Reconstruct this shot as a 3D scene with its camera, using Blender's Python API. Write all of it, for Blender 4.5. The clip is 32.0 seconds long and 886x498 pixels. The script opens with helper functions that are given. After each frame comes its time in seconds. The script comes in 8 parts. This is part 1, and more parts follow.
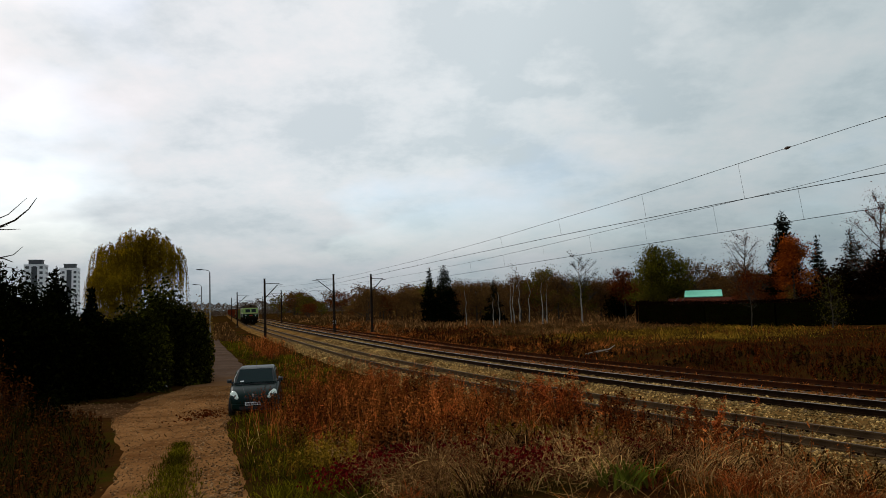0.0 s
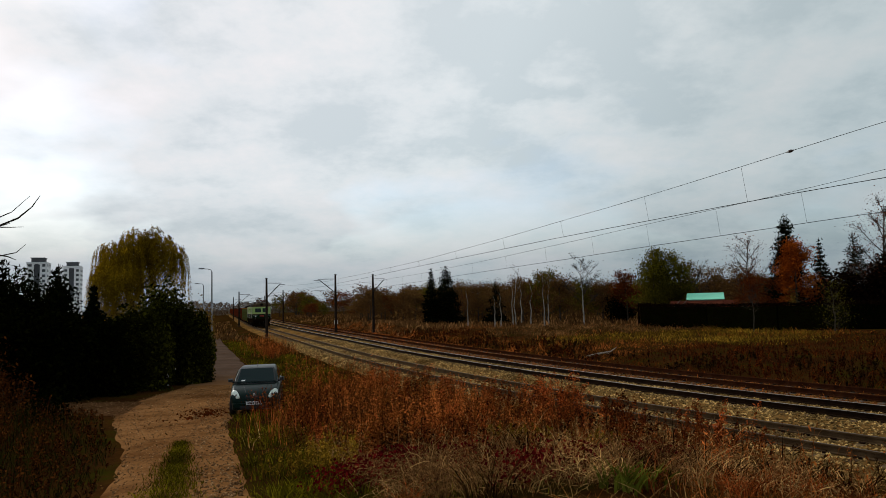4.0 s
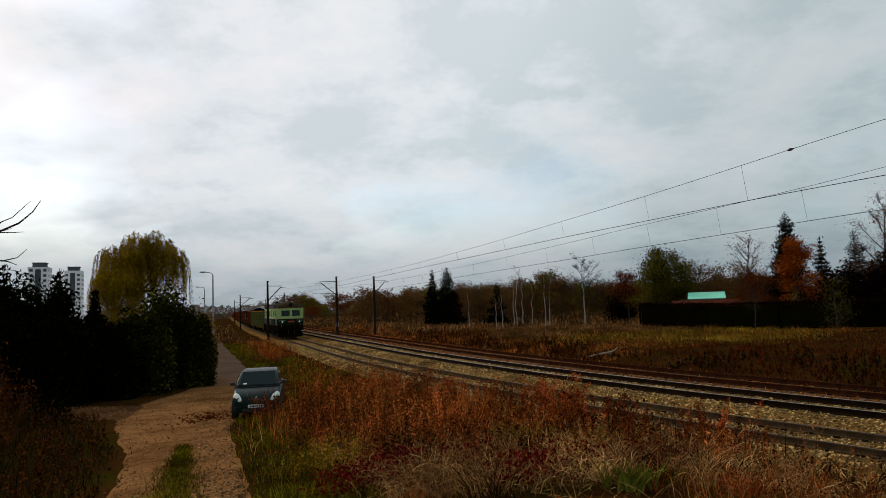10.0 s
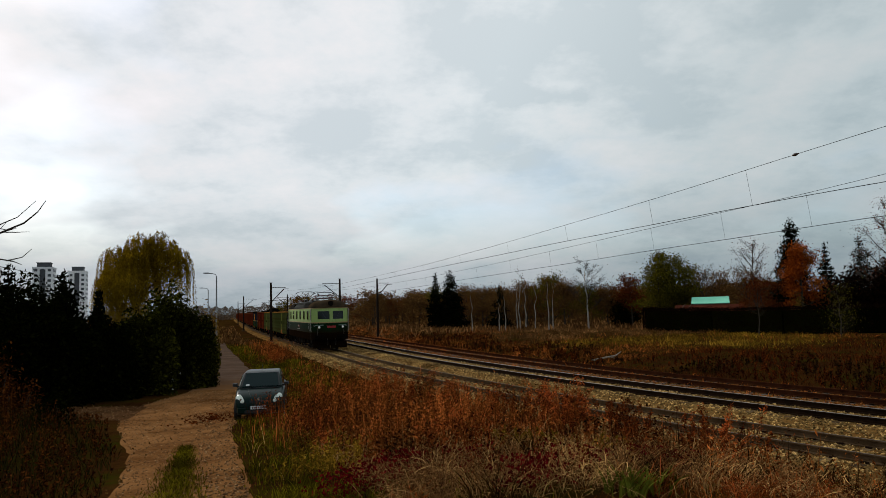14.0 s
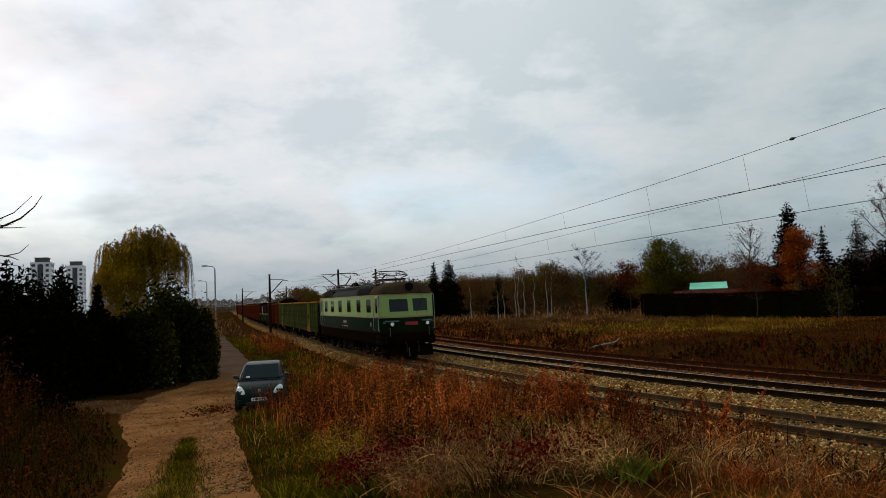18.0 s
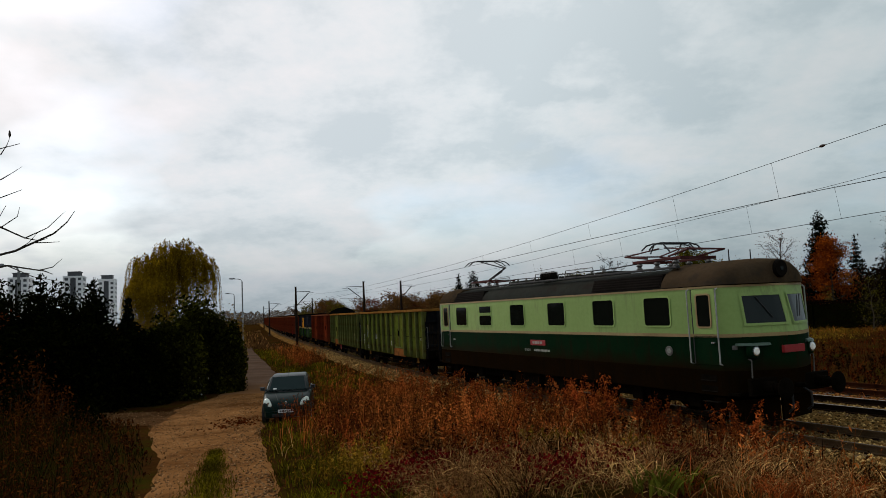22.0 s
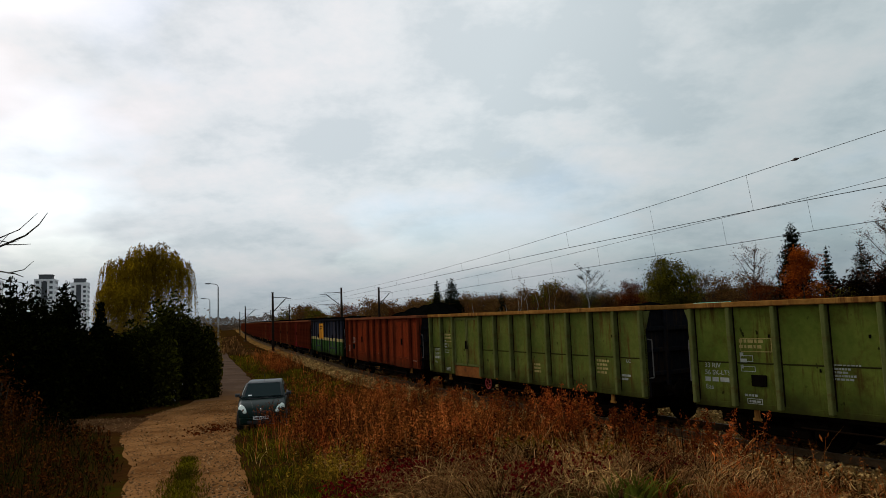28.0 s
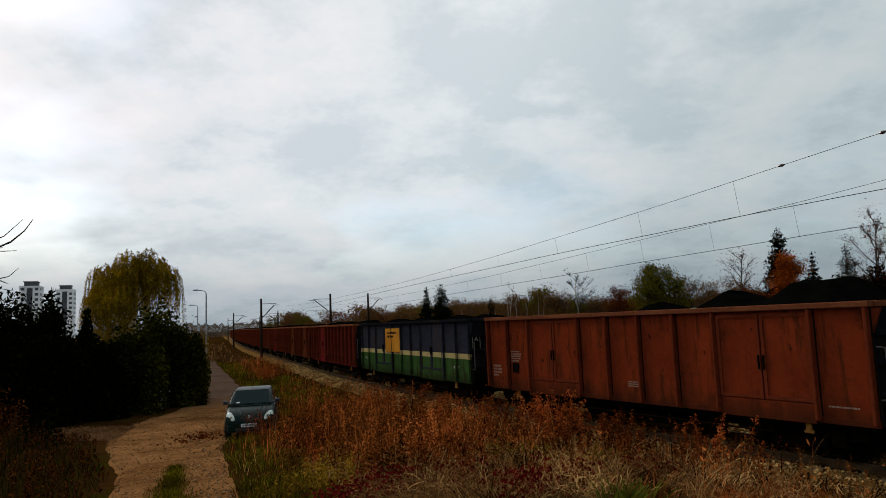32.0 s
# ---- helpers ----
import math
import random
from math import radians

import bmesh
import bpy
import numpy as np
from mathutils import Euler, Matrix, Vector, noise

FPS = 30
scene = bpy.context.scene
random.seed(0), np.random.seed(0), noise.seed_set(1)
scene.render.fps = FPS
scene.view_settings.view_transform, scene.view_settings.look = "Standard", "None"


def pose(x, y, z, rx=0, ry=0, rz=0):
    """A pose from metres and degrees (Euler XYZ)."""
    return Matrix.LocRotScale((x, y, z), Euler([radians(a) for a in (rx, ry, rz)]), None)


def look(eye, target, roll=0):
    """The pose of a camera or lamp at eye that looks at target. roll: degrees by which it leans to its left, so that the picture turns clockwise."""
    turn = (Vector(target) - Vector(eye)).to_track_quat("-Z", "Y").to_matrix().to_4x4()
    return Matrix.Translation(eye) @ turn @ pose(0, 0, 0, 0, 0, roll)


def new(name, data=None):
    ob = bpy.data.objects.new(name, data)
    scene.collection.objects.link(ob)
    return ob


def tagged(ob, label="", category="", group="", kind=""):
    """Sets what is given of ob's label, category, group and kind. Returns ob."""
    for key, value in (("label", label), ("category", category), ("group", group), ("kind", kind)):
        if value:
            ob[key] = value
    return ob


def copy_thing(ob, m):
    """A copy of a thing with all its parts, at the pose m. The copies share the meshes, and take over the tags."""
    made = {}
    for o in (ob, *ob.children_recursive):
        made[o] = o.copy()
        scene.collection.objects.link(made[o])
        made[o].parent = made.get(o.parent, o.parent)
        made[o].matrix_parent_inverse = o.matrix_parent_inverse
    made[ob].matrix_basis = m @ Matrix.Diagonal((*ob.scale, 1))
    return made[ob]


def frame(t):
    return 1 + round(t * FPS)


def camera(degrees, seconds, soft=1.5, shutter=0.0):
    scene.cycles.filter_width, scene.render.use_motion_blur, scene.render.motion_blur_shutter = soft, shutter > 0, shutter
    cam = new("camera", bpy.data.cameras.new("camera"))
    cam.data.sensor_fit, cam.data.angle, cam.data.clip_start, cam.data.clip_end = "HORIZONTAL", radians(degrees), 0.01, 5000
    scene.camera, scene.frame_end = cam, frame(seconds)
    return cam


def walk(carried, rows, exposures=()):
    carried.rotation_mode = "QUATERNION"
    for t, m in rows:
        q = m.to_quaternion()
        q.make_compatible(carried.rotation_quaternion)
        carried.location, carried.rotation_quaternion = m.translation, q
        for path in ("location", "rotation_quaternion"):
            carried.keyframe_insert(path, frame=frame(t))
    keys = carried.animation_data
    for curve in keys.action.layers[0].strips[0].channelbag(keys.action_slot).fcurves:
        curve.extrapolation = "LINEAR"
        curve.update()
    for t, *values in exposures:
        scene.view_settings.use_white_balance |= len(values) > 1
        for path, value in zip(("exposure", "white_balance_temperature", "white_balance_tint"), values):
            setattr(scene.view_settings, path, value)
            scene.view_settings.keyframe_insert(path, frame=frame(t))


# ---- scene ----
# ---- camera: carried by hand on one spot, turning a little ----
EYE = 3.136
cam = camera(66.2, 32.0, soft=0.5)
walk(cam, [(t, pose(0, 0, EYE, 90 + pitch, roll, yaw)) for t, yaw, pitch, roll in (
    (0,0.00,4.52,1.91), (0.5,0.11,4.67,1.83), (1,0.04,4.60,1.67), (1.5,0.12,4.61,1.68), (2,0.20,4.64,1.83), (2.5,0.20,4.57,1.75), (3,0.22,4.50,1.85), (3.5,0.09,4.61,1.53), (5.5,0.22,4.52,1.48), (6,0.33,4.60,1.72), (6.5,0.36,4.69,1.63), (7,0.15,4.94,1.70), (7.5,0.09,4.85,1.93), (8,0.17,4.97,2.06), (8.5,0.13,4.99,1.95), (9,0.01,4.83,1.80), (9.5,-0.03,4.90,2.03), (10,0.24,4.72,1.97), (10.5,-0.45,4.98,2.20), (11,-0.43,5.37,1.88), (11.5,-0.58,5.30,1.79), (12,-0.35,5.11,1.76), (12.5,-0.60,4.65,2.07), (13,0.08,4.82,1.71), (13.5,0.32,5.07,1.52), (14,0.50,4.96,1.54), (14.5,1.03,4.99,1.43), (16.5,1.02,4.30,1.99), (17,0.27,4.03,2.15), (17.5,0.07,4.01,1.93), (18,0.40,4.06,2.38), (18.5,0.88,4.42,2.23), (19,1.61,4.54,2.32), (19.5,2.13,4.89,2.45), (20,2.23,4.94,2.39), (20.5,2.26,4.95,2.14), (21,2.48,5.03,2.27), (21.5,2.49,5.08,2.49), (22,2.51,5.12,2.62), (22.5,2.44,5.22,2.90), (23,1.49,5.04,2.38), (23.5,0.68,5.31,2.53), (24,1.00,5.00,3.01), (24.5,0.97,5.02,2.80), (25,0.80,5.18,2.77), (25.5,0.54,5.27,2.41), (27.5,0.60,5.41,1.78), (28,0.66,5.65,2.10), (28.5,0.21,5.87,2.26), (29,-0.09,5.89,2.52), (29.5,-0.23,5.83,2.29), (30,-0.18,5.92,2.43), (30.5,-0.23,5.83,2.44), (31,-0.35,5.93,2.37), (31.5,-0.37,5.93,2.23), (32,-0.23,6.12,2.27))])

# ---- daylight: thin overcast, the hidden sun behind the clouds ahead and to the left ----
SUN_AZ, SUN_EL = -48.0, 32.0  # degrees from +y towards +x, degrees up
sun_dir = Vector((math.sin(radians(SUN_AZ)) * math.cos(radians(SUN_EL)), math.cos(radians(SUN_AZ)) * math.cos(radians(SUN_EL)), math.sin(radians(SUN_EL))))
sun = new("sun", bpy.data.lights.new("sun", "SUN"))
sun.data.energy, sun.data.angle, sun.data.color = 1.1, radians(11), (1.0, 0.94, 0.86)
sun.matrix_world = look((0, 0, 60), Vector((0, 0, 60)) - sun_dir)


class Nodes:
    """Short hand for a node tree."""

    def __init__(self, tree):
        self.tree = tree
        tree.nodes.clear()

    def add(self, kind, **values):
        n = self.tree.nodes.new(kind)
        for key, value in values.items():
            if key in n.inputs.keys():
                self.put(n.inputs[key], value)
            else:
                setattr(n, key, value)
        return n

    def put(self, socket, value):
        if isinstance(value, bpy.types.NodeSocket):
            self.tree.links.new(value, socket)
        else:
            socket.default_value = value

    def math(self, op, a, b=0.0, clamp=False):
        n = self.tree.nodes.new("ShaderNodeMath")
        n.operation, n.use_clamp = op, clamp
        self.put(n.inputs[0], a)
        self.put(n.inputs[1], b)
        return n.outputs[0]

    def mix(self, f, a, b, blend="MIX"):
        n = self.tree.nodes.new("ShaderNodeMix")
        n.data_type, n.blend_type = "RGBA", blend
        self.put(n.inputs[0], f)
        self.put(n.inputs[6], a)
        self.put(n.inputs[7], b)
        return n.outputs[2]

    def ramp(self, f, *stops):
        n = self.tree.nodes.new("ShaderNodeValToRGB")
        self.put(n.inputs[0], f)
        e = n.color_ramp.elements
        while len(e) < len(stops):
            e.new(0.5)
        for el, (at, c) in zip(e, stops):
            el.position, el.color = at, (*c, 1) if len(c) == 3 else c
        return n.outputs[0]

    def noise(self, vector, scale, detail=4.0, rough=0.55):
        n = self.tree.nodes.new("ShaderNodeTexNoise")
        self.put(n.inputs["Vector"], vector)
        n.inputs["Scale"].default_value, n.inputs["Detail"].default_value, n.inputs["Roughness"].default_value = scale, detail, rough
        return n.outputs["Fac"]


def make_world():
    w = bpy.data.worlds.new("sky")
    w.use_nodes = True
    scene.world = w
    g = Nodes(w.node_tree)
    out = g.add("ShaderNodeOutputWorld")
    sky = g.add("ShaderNodeTexSky")
    sky.sky_type, sky.sun_disc = "NISHITA", False
    sky.sun_elevation, sky.sun_rotation = radians(SUN_EL), radians(SUN_AZ)
    way = g.add("ShaderNodeTexCoord").outputs["Generated"]
    sep = g.add("ShaderNodeSeparateXYZ", Vector=way)
    up = g.math("ADD", g.math("MAXIMUM", sep.outputs[2], 0.0), 0.30)
    flat = g.add("ShaderNodeCombineXYZ", X=g.math("DIVIDE", sep.outputs[0], up), Y=g.math("DIVIDE", sep.outputs[1], up), Z=0.7).outputs[0]
    big = g.noise(flat, 0.8, 2.0, 0.45)
    small = g.noise(flat, 3.2, 7.0, 0.62)
    body = g.math("ADD", g.math("MULTIPLY", big, 0.36), g.math("MULTIPLY", small, 0.64))
    # one darker scrap of cloud that hangs ahead
    mid = (0.225, 1.59)
    off = g.add("ShaderNodeCombineXYZ", X=g.math("DIVIDE", g.math("SUBTRACT", g.math("DIVIDE", sep.outputs[0], up), mid[0]), 0.13), Y=g.math("DIVIDE", g.math("SUBTRACT", g.math("DIVIDE", sep.outputs[1], up), mid[1]), 0.06), Z=0.0).outputs[0]
    far = g.add("ShaderNodeVectorMath", operation="LENGTH")
    g.put(far.inputs[0], off)
    scrap = g.ramp(g.math("ADD", far.outputs["Value"], g.math("MULTIPLY", g.math("SUBTRACT", g.noise(flat, 9.0, 5.0, 0.6), 0.5), 2.2)), (0.25, (0.085, 0.085, 0.085)), (1.0, (0, 0, 0)))
    body = g.math("ADD", body, scrap)
    # towards the hidden sun the layer is thinner and brighter
    dot = g.add("ShaderNodeVectorMath", operation="DOT_PRODUCT")
    g.put(dot.inputs[0], way)
    dot.inputs[1].default_value = sun_dir
    glow = g.math("MULTIPLY_ADD", dot.outputs["Value"], 0.5)
    glow.node.inputs[2].default_value = 0.5
    cloud = g.ramp(body, (0.39, (1.04, 1.01, 1.02)), (0.46, (0.975, 0.965, 0.973)), (0.53, (0.890, 0.922, 0.942)), (0.62, (0.735, 0.795, 0.828)))
    low = g.ramp(sep.outputs[2], (0.0, (0.46, 0.50, 0.53)), (0.05, (0.58, 0.62, 0.65)), (0.17, (0.90, 0.92, 0.93)), (0.40, (1.0, 1.0, 1.0)))
    cloud = g.mix(1.0, cloud, low, "MULTIPLY")
    cloud = g.mix(1.0, cloud, g.ramp(glow, (0.0, (0.505, 0.585, 0.602)), (0.58, (0.520, 0.575, 0.580)), (0.69, (0.585, 0.625, 0.625)), (0.83, (0.800, 0.815, 0.812)), (0.95, (0.830, 0.815, 0.818)), (1.0, (0.860, 0.840, 0.840))), "MULTIPLY")
    blue = g.mix(1.0, sky.outputs[0], (0.13, 0.13, 0.13, 1), "MULTIPLY")
    cover = g.ramp(g.noise(flat, 1.0, 4.0), (0.36, (0.30, 0.30, 0.30)), (0.54, (0.95, 0.95, 0.95)))
    thick = g.ramp(sep.outputs[2], (0.06, (1, 1, 1)), (0.24, (0, 0, 0)))
    cover = g.math("MAXIMUM", cover, thick)
    bg = g.add("ShaderNodeBackground", Color=g.mix(cover, blue, cloud), Strength=1.1)
    g.put(out.inputs[0], bg.outputs[0])


make_world()

# ---- materials ----
def material(name, dark, light, scale=3.0, fine=40.0, rough=0.8, metal=0.0, bump=0.3, dirt=None, dirt_at=0.55, island=0.0, thing=0.0, coords="Object", spec=0.3, stretch=None, through_light=0.0, streak=None, patchy=0.0, dust=None, spots=None):
    """A surface in two colours mottled at two scales, with fine relief and dirt in patches of their own shape."""
    m = bpy.data.materials.new(name)
    m.use_nodes = True
    g = Nodes(m.node_tree)
    out = g.add("ShaderNodeOutputMaterial")
    p = g.add("ShaderNodeBsdfPrincipled", Roughness=rough, Metallic=metal)
    p.inputs["Specular IOR Level"].default_value = spec
    co = g.add("ShaderNodeTexCoord").outputs[coords]
    if stretch:
        mp = g.add("ShaderNodeMapping", Vector=co)
        mp.inputs["Scale"].default_value = stretch
        co = mp.outputs[0]
    a, b = g.noise(co, scale, 4.0), g.noise(co, fine, 5.0, 0.65)
    f = g.math("ADD", g.math("MULTIPLY", a, 0.6), g.math("MULTIPLY", b, 0.4))
    if island:
        r = g.add("ShaderNodeNewGeometry").outputs["Random Per Island"]
        f = g.math("ADD", g.math("MULTIPLY", f, 1 - island), g.math("MULTIPLY", r, island))
    if patchy:
        f = g.math("ADD", f, g.math("MULTIPLY", g.math("SUBTRACT", a, 0.5), patchy))
    if thing:
        r = g.add("ShaderNodeObjectInfo").outputs["Random"]
        f = g.math("ADD", g.math("MULTIPLY", f, 1 - thing), g.math("MULTIPLY", r, thing))
    lo, hi = (0.12, 0.88) if island + thing > 0.4 else (0.33, 0.67)
    if island > 0.4:
        mid = tuple(a * 0.68 + b * 0.32 for a, b in zip(dark, light))
        col = g.ramp(f, (lo, dark), (0.58, mid), (0.90, tuple(min(0.9, b * 1.35) for b in light)))
    else:
        col = g.ramp(f, (lo, dark), (hi, light))
    if dirt:
        d = g.ramp(g.math("ADD", g.math("MULTIPLY", g.noise(co, scale * 2.3, 6.0, 0.7), 0.75), g.math("MULTIPLY", b, 0.25)), (dirt_at - 0.08, (0, 0, 0)), (dirt_at + 0.08, (1, 1, 1)))
        col = g.mix(d, col, (*dirt, 1))
    if streak:
        mp = g.add("ShaderNodeMapping", Vector=co)
        mp.inputs["Scale"].default_value = (5.0, 5.0, 0.55)
        d = g.ramp(g.math("MULTIPLY", g.noise(mp.outputs[0], 1.3, 6.0, 0.7), g.math("ADD", a, 0.5)), (0.52, (0, 0, 0)), (0.66, (0.85, 0.85, 0.85)))
        col = g.mix(d, col, (*streak, 1))
    if spots:
        # small knocks and scrapes down to the primer
        mp = g.add("ShaderNodeMapping", Vector=co)
        mp.inputs["Scale"].default_value = (1.0, 1.0, 0.6)
        d = g.ramp(g.noise(mp.outputs[0], 5.0, 3.0, 0.5), (0.68, (0, 0, 0)), (0.72, (0.9, 0.9, 0.9)))
        col = g.mix(d, col, (*spots, 1))
    if dust:
        # dirt that fades out along one axis, its edge ragged
        lo, hi, shade, axis, rag, size = dust
        h = g.add("ShaderNodeSeparateXYZ", Vector=g.add("ShaderNodeTexCoord").outputs["Object"]).outputs[axis]
        h = g.math("ADD", h, g.math("MULTIPLY", g.math("SUBTRACT", g.noise(co, size, 5.0, 0.6), 0.5), rag))
        h = g.math("DIVIDE", g.math("SUBTRACT", h, lo), hi - lo, True)
        col = g.mix(g.ramp(h, (0.0, (0.95, 0.95, 0.95)), (1.0, (0, 0, 0))), col, (*shade, 1))
    g.put(p.inputs["Base Color"], col)
    if bump:
        bm = g.add("ShaderNodeBump", Strength=bump, Distance=0.02)
        g.put(bm.inputs["Height"], b)
        g.put(p.inputs["Normal"], bm.outputs[0])
    last = p.outputs[0]
    if through_light:
        t = g.add("ShaderNodeBsdfTranslucent", Color=col)
        mx = g.add("ShaderNodeMixShader", Fac=through_light)
        g.put(mx.inputs[1], p.outputs[0])
        g.put(mx.inputs[2], t.outputs[0])
        last = mx.outputs[0]
    g.put(out.inputs[0], last)
    return m


def glow_material(name, colour, strength):
    m = bpy.data.materials.new(name)
    m.use_nodes = True
    p = m.node_tree.nodes["Principled BSDF"]
    p.inputs["Base Color"].default_value = (*colour, 1)
    p.inputs["Emission Color"].default_value = (*colour, 1)
    p.inputs["Emission Strength"].default_value = strength
    return m


def glass_material(name, colour, rough=0.04, spec=0.5):
    m = bpy.data.materials.new(name)
    m.use_nodes = True
    p = m.node_tree.nodes["Principled BSDF"]
    p.inputs["Base Color"].default_value = (*colour, 1)
    p.inputs["Roughness"].default_value = rough
    p.inputs["Specular IOR Level"].default_value = spec
    return m


M = {}
# soil, stones, plants
M["soil"] = material("soil", (0.014, 0.005, 0.002), (0.055, 0.022, 0.005), 0.25, 6.0, 0.95, bump=0.6, dirt=(0.026, 0.022, 0.002), dirt_at=0.56, spec=0.0)
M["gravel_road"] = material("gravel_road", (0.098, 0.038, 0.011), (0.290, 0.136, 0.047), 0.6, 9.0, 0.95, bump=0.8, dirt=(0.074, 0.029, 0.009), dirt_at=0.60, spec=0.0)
# the gravel again, darker: the hedge's shade is put into the colour
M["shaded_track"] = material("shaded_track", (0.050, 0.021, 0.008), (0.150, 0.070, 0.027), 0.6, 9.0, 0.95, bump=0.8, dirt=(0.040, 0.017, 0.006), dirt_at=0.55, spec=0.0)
M["asphalt_old"] = material("asphalt_old", (0.060, 0.037, 0.025), (0.115, 0.075, 0.052), 0.5, 12.0, 0.9, bump=0.2, dirt=(0.070, 0.036, 0.016), dirt_at=0.60, spec=0.0, dust=(29.5, 38.0, (0.215, 0.100, 0.037), 1, 6.0, 0.5))
M["pebble"] = material("pebble", (0.060, 0.028, 0.011), (0.360, 0.205, 0.090), 0.6, 20.0, 0.95, bump=0.2, island=0.6, spec=0.0)
M["ballast_bed"] = material("ballast_bed", (0.050, 0.023, 0.006), (0.270, 0.145, 0.042), 0.5, 22.0, 0.95, bump=1.0, dirt=(0.110, 0.038, 0.007), dirt_at=0.6, spec=0.0)
M["ballast"] = material("ballast", (0.016, 0.007, 0.002), (0.660, 0.410, 0.140), 0.5, 30.0, 0.95, bump=0.3, island=0.6, spec=0.0, patchy=0.4)
M["ballast_rusty"] = material("ballast_rusty", (0.016, 0.005, 0.002), (0.430, 0.150, 0.038), 0.5, 30.0, 0.95, bump=0.3, island=0.6, spec=0.0)
M["dry_grass"] = material("dry_grass", (0.040, 0.013, 0.004), (0.820, 0.405, 0.130), 0.8, 5.0, 0.9, bump=0, island=0.55, spec=0.0, through_light=0.2, patchy=0.9)
M["brown_weed"] = material("brown_weed", (0.012, 0.004, 0.001), (0.610, 0.168, 0.032), 0.7, 5.0, 0.9, bump=0, island=0.55, spec=0.0, through_light=0.15, patchy=1.4)
M["olive_grass"] = material("olive_grass", (0.034, 0.018, 0.002), (0.520, 0.290, 0.026), 0.3, 4.0, 0.9, bump=0, island=0.5, spec=0.0, through_light=0.2, patchy=1.0)
M["tan_grass"] = material("tan_grass", (0.030, 0.013, 0.004), (0.360, 0.170, 0.056), 0.25, 4.0, 0.9, bump=0, island=0.5, spec=0.0, through_light=0.2, patchy=1.2)
M["green_grass"] = material("green_grass", (0.018, 0.013, 0.001), (0.195, 0.155, 0.007), 0.6, 4.0, 0.85, bump=0, island=0.55, spec=0.0, through_light=0.25, patchy=1.1)
M["red_weed"] = material("red_weed", (0.013, 0.003, 0.001), (0.470, 0.100, 0.020), 0.7, 5.0, 0.9, bump=0, island=0.55, spec=0.0, through_light=0.15, patchy=1.4)
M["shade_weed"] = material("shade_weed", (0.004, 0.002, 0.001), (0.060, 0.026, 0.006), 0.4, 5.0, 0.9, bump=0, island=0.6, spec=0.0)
M["bank_weed"] = material("bank_weed", (0.006, 0.002, 0.001), (0.150, 0.030, 0.005), 0.5, 5.0, 0.9, bump=0, island=0.6, spec=0.0, patchy=1.0)
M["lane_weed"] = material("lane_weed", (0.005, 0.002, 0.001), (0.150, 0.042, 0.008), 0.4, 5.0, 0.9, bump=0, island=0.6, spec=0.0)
M["garden_leaf"] = material("garden_leaf", (0.003, 0.004, 0.001), (0.070, 0.066, 0.006), 0.5, 4.0, 0.85, bump=0, island=0.55, spec=0.0, through_light=0.2, patchy=0.8)
M["fresh_green"] = material("fresh_green", (0.055, 0.060, 0.006), (0.190, 0.200, 0.020), 0.4, 4.0, 0.85, bump=0, island=0.5, spec=0.0, through_light=0.3)
M["crimson_leaf"] = material("crimson_leaf", (0.030, 0.002, 0.002), (0.240, 0.014, 0.012), 0.8, 6.0, 0.8, bump=0, island=0.55, spec=0.0, through_light=0.25)
M["willow_leaf"] = material("willow_leaf", (0.055, 0.032, 0.002), (0.500, 0.300, 0.012), 0.6, 3.0, 0.8, bump=0, island=0.45, spec=0.0, through_light=0.4, patchy=0.8)
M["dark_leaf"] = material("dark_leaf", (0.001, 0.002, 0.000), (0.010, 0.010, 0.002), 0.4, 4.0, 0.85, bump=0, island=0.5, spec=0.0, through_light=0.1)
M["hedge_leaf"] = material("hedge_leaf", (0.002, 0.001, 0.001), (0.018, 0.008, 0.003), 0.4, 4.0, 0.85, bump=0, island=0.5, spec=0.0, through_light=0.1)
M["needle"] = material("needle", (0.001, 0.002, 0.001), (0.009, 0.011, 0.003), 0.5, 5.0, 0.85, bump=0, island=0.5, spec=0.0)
M["brown_leaf"] = material("brown_leaf", (0.042, 0.020, 0.007), (0.240, 0.118, 0.032), 0.3, 4.0, 0.9, bump=0, island=0.5, spec=0.0, through_light=0.4)
M["olive_leaf"] = material("olive_leaf", (0.026, 0.024, 0.002), (0.190, 0.150, 0.014), 0.3, 4.0, 0.85, bump=0, island=0.5, spec=0.0, through_light=0.4)
M["orange_leaf"] = material("orange_leaf", (0.070, 0.012, 0.002), (0.540, 0.112, 0.010), 0.6, 4.0, 0.85, bump=0, island=0.5, spec=0.0, through_light=0.4, patchy=0.8)
M["rust_leaf"] = material("rust_leaf", (0.032, 0.007, 0.002), (0.210, 0.046, 0.010), 0.4, 4.0, 0.85, bump=0, island=0.5, spec=0.0, through_light=0.4)
M["yellow_leaf"] = material("yellow_leaf", (0.10, 0.055, 0.010), (0.34, 0.20, 0.04), 0.4, 4.0, 0.85, bump=0, island=0.5, spec=0.0, through_light=0.3)
M["bark"] = material("bark", (0.020, 0.015, 0.011), (0.075, 0.060, 0.045), 2.0, 30.0, 0.95, bump=0.6, spec=0.0)
M["birch_bark"] = material("birch_bark", (0.150, 0.125, 0.098), (0.430, 0.380, 0.310), 1.2, 12.0, 0.9, bump=0.3, dirt=(0.04, 0.032, 0.025), dirt_at=0.63, spec=0.1)
M["dead_wood"] = material("dead_wood", (0.18, 0.14, 0.10), (0.42, 0.36, 0.28), 2.0, 20.0, 0.9, bump=0.4, spec=0.15)
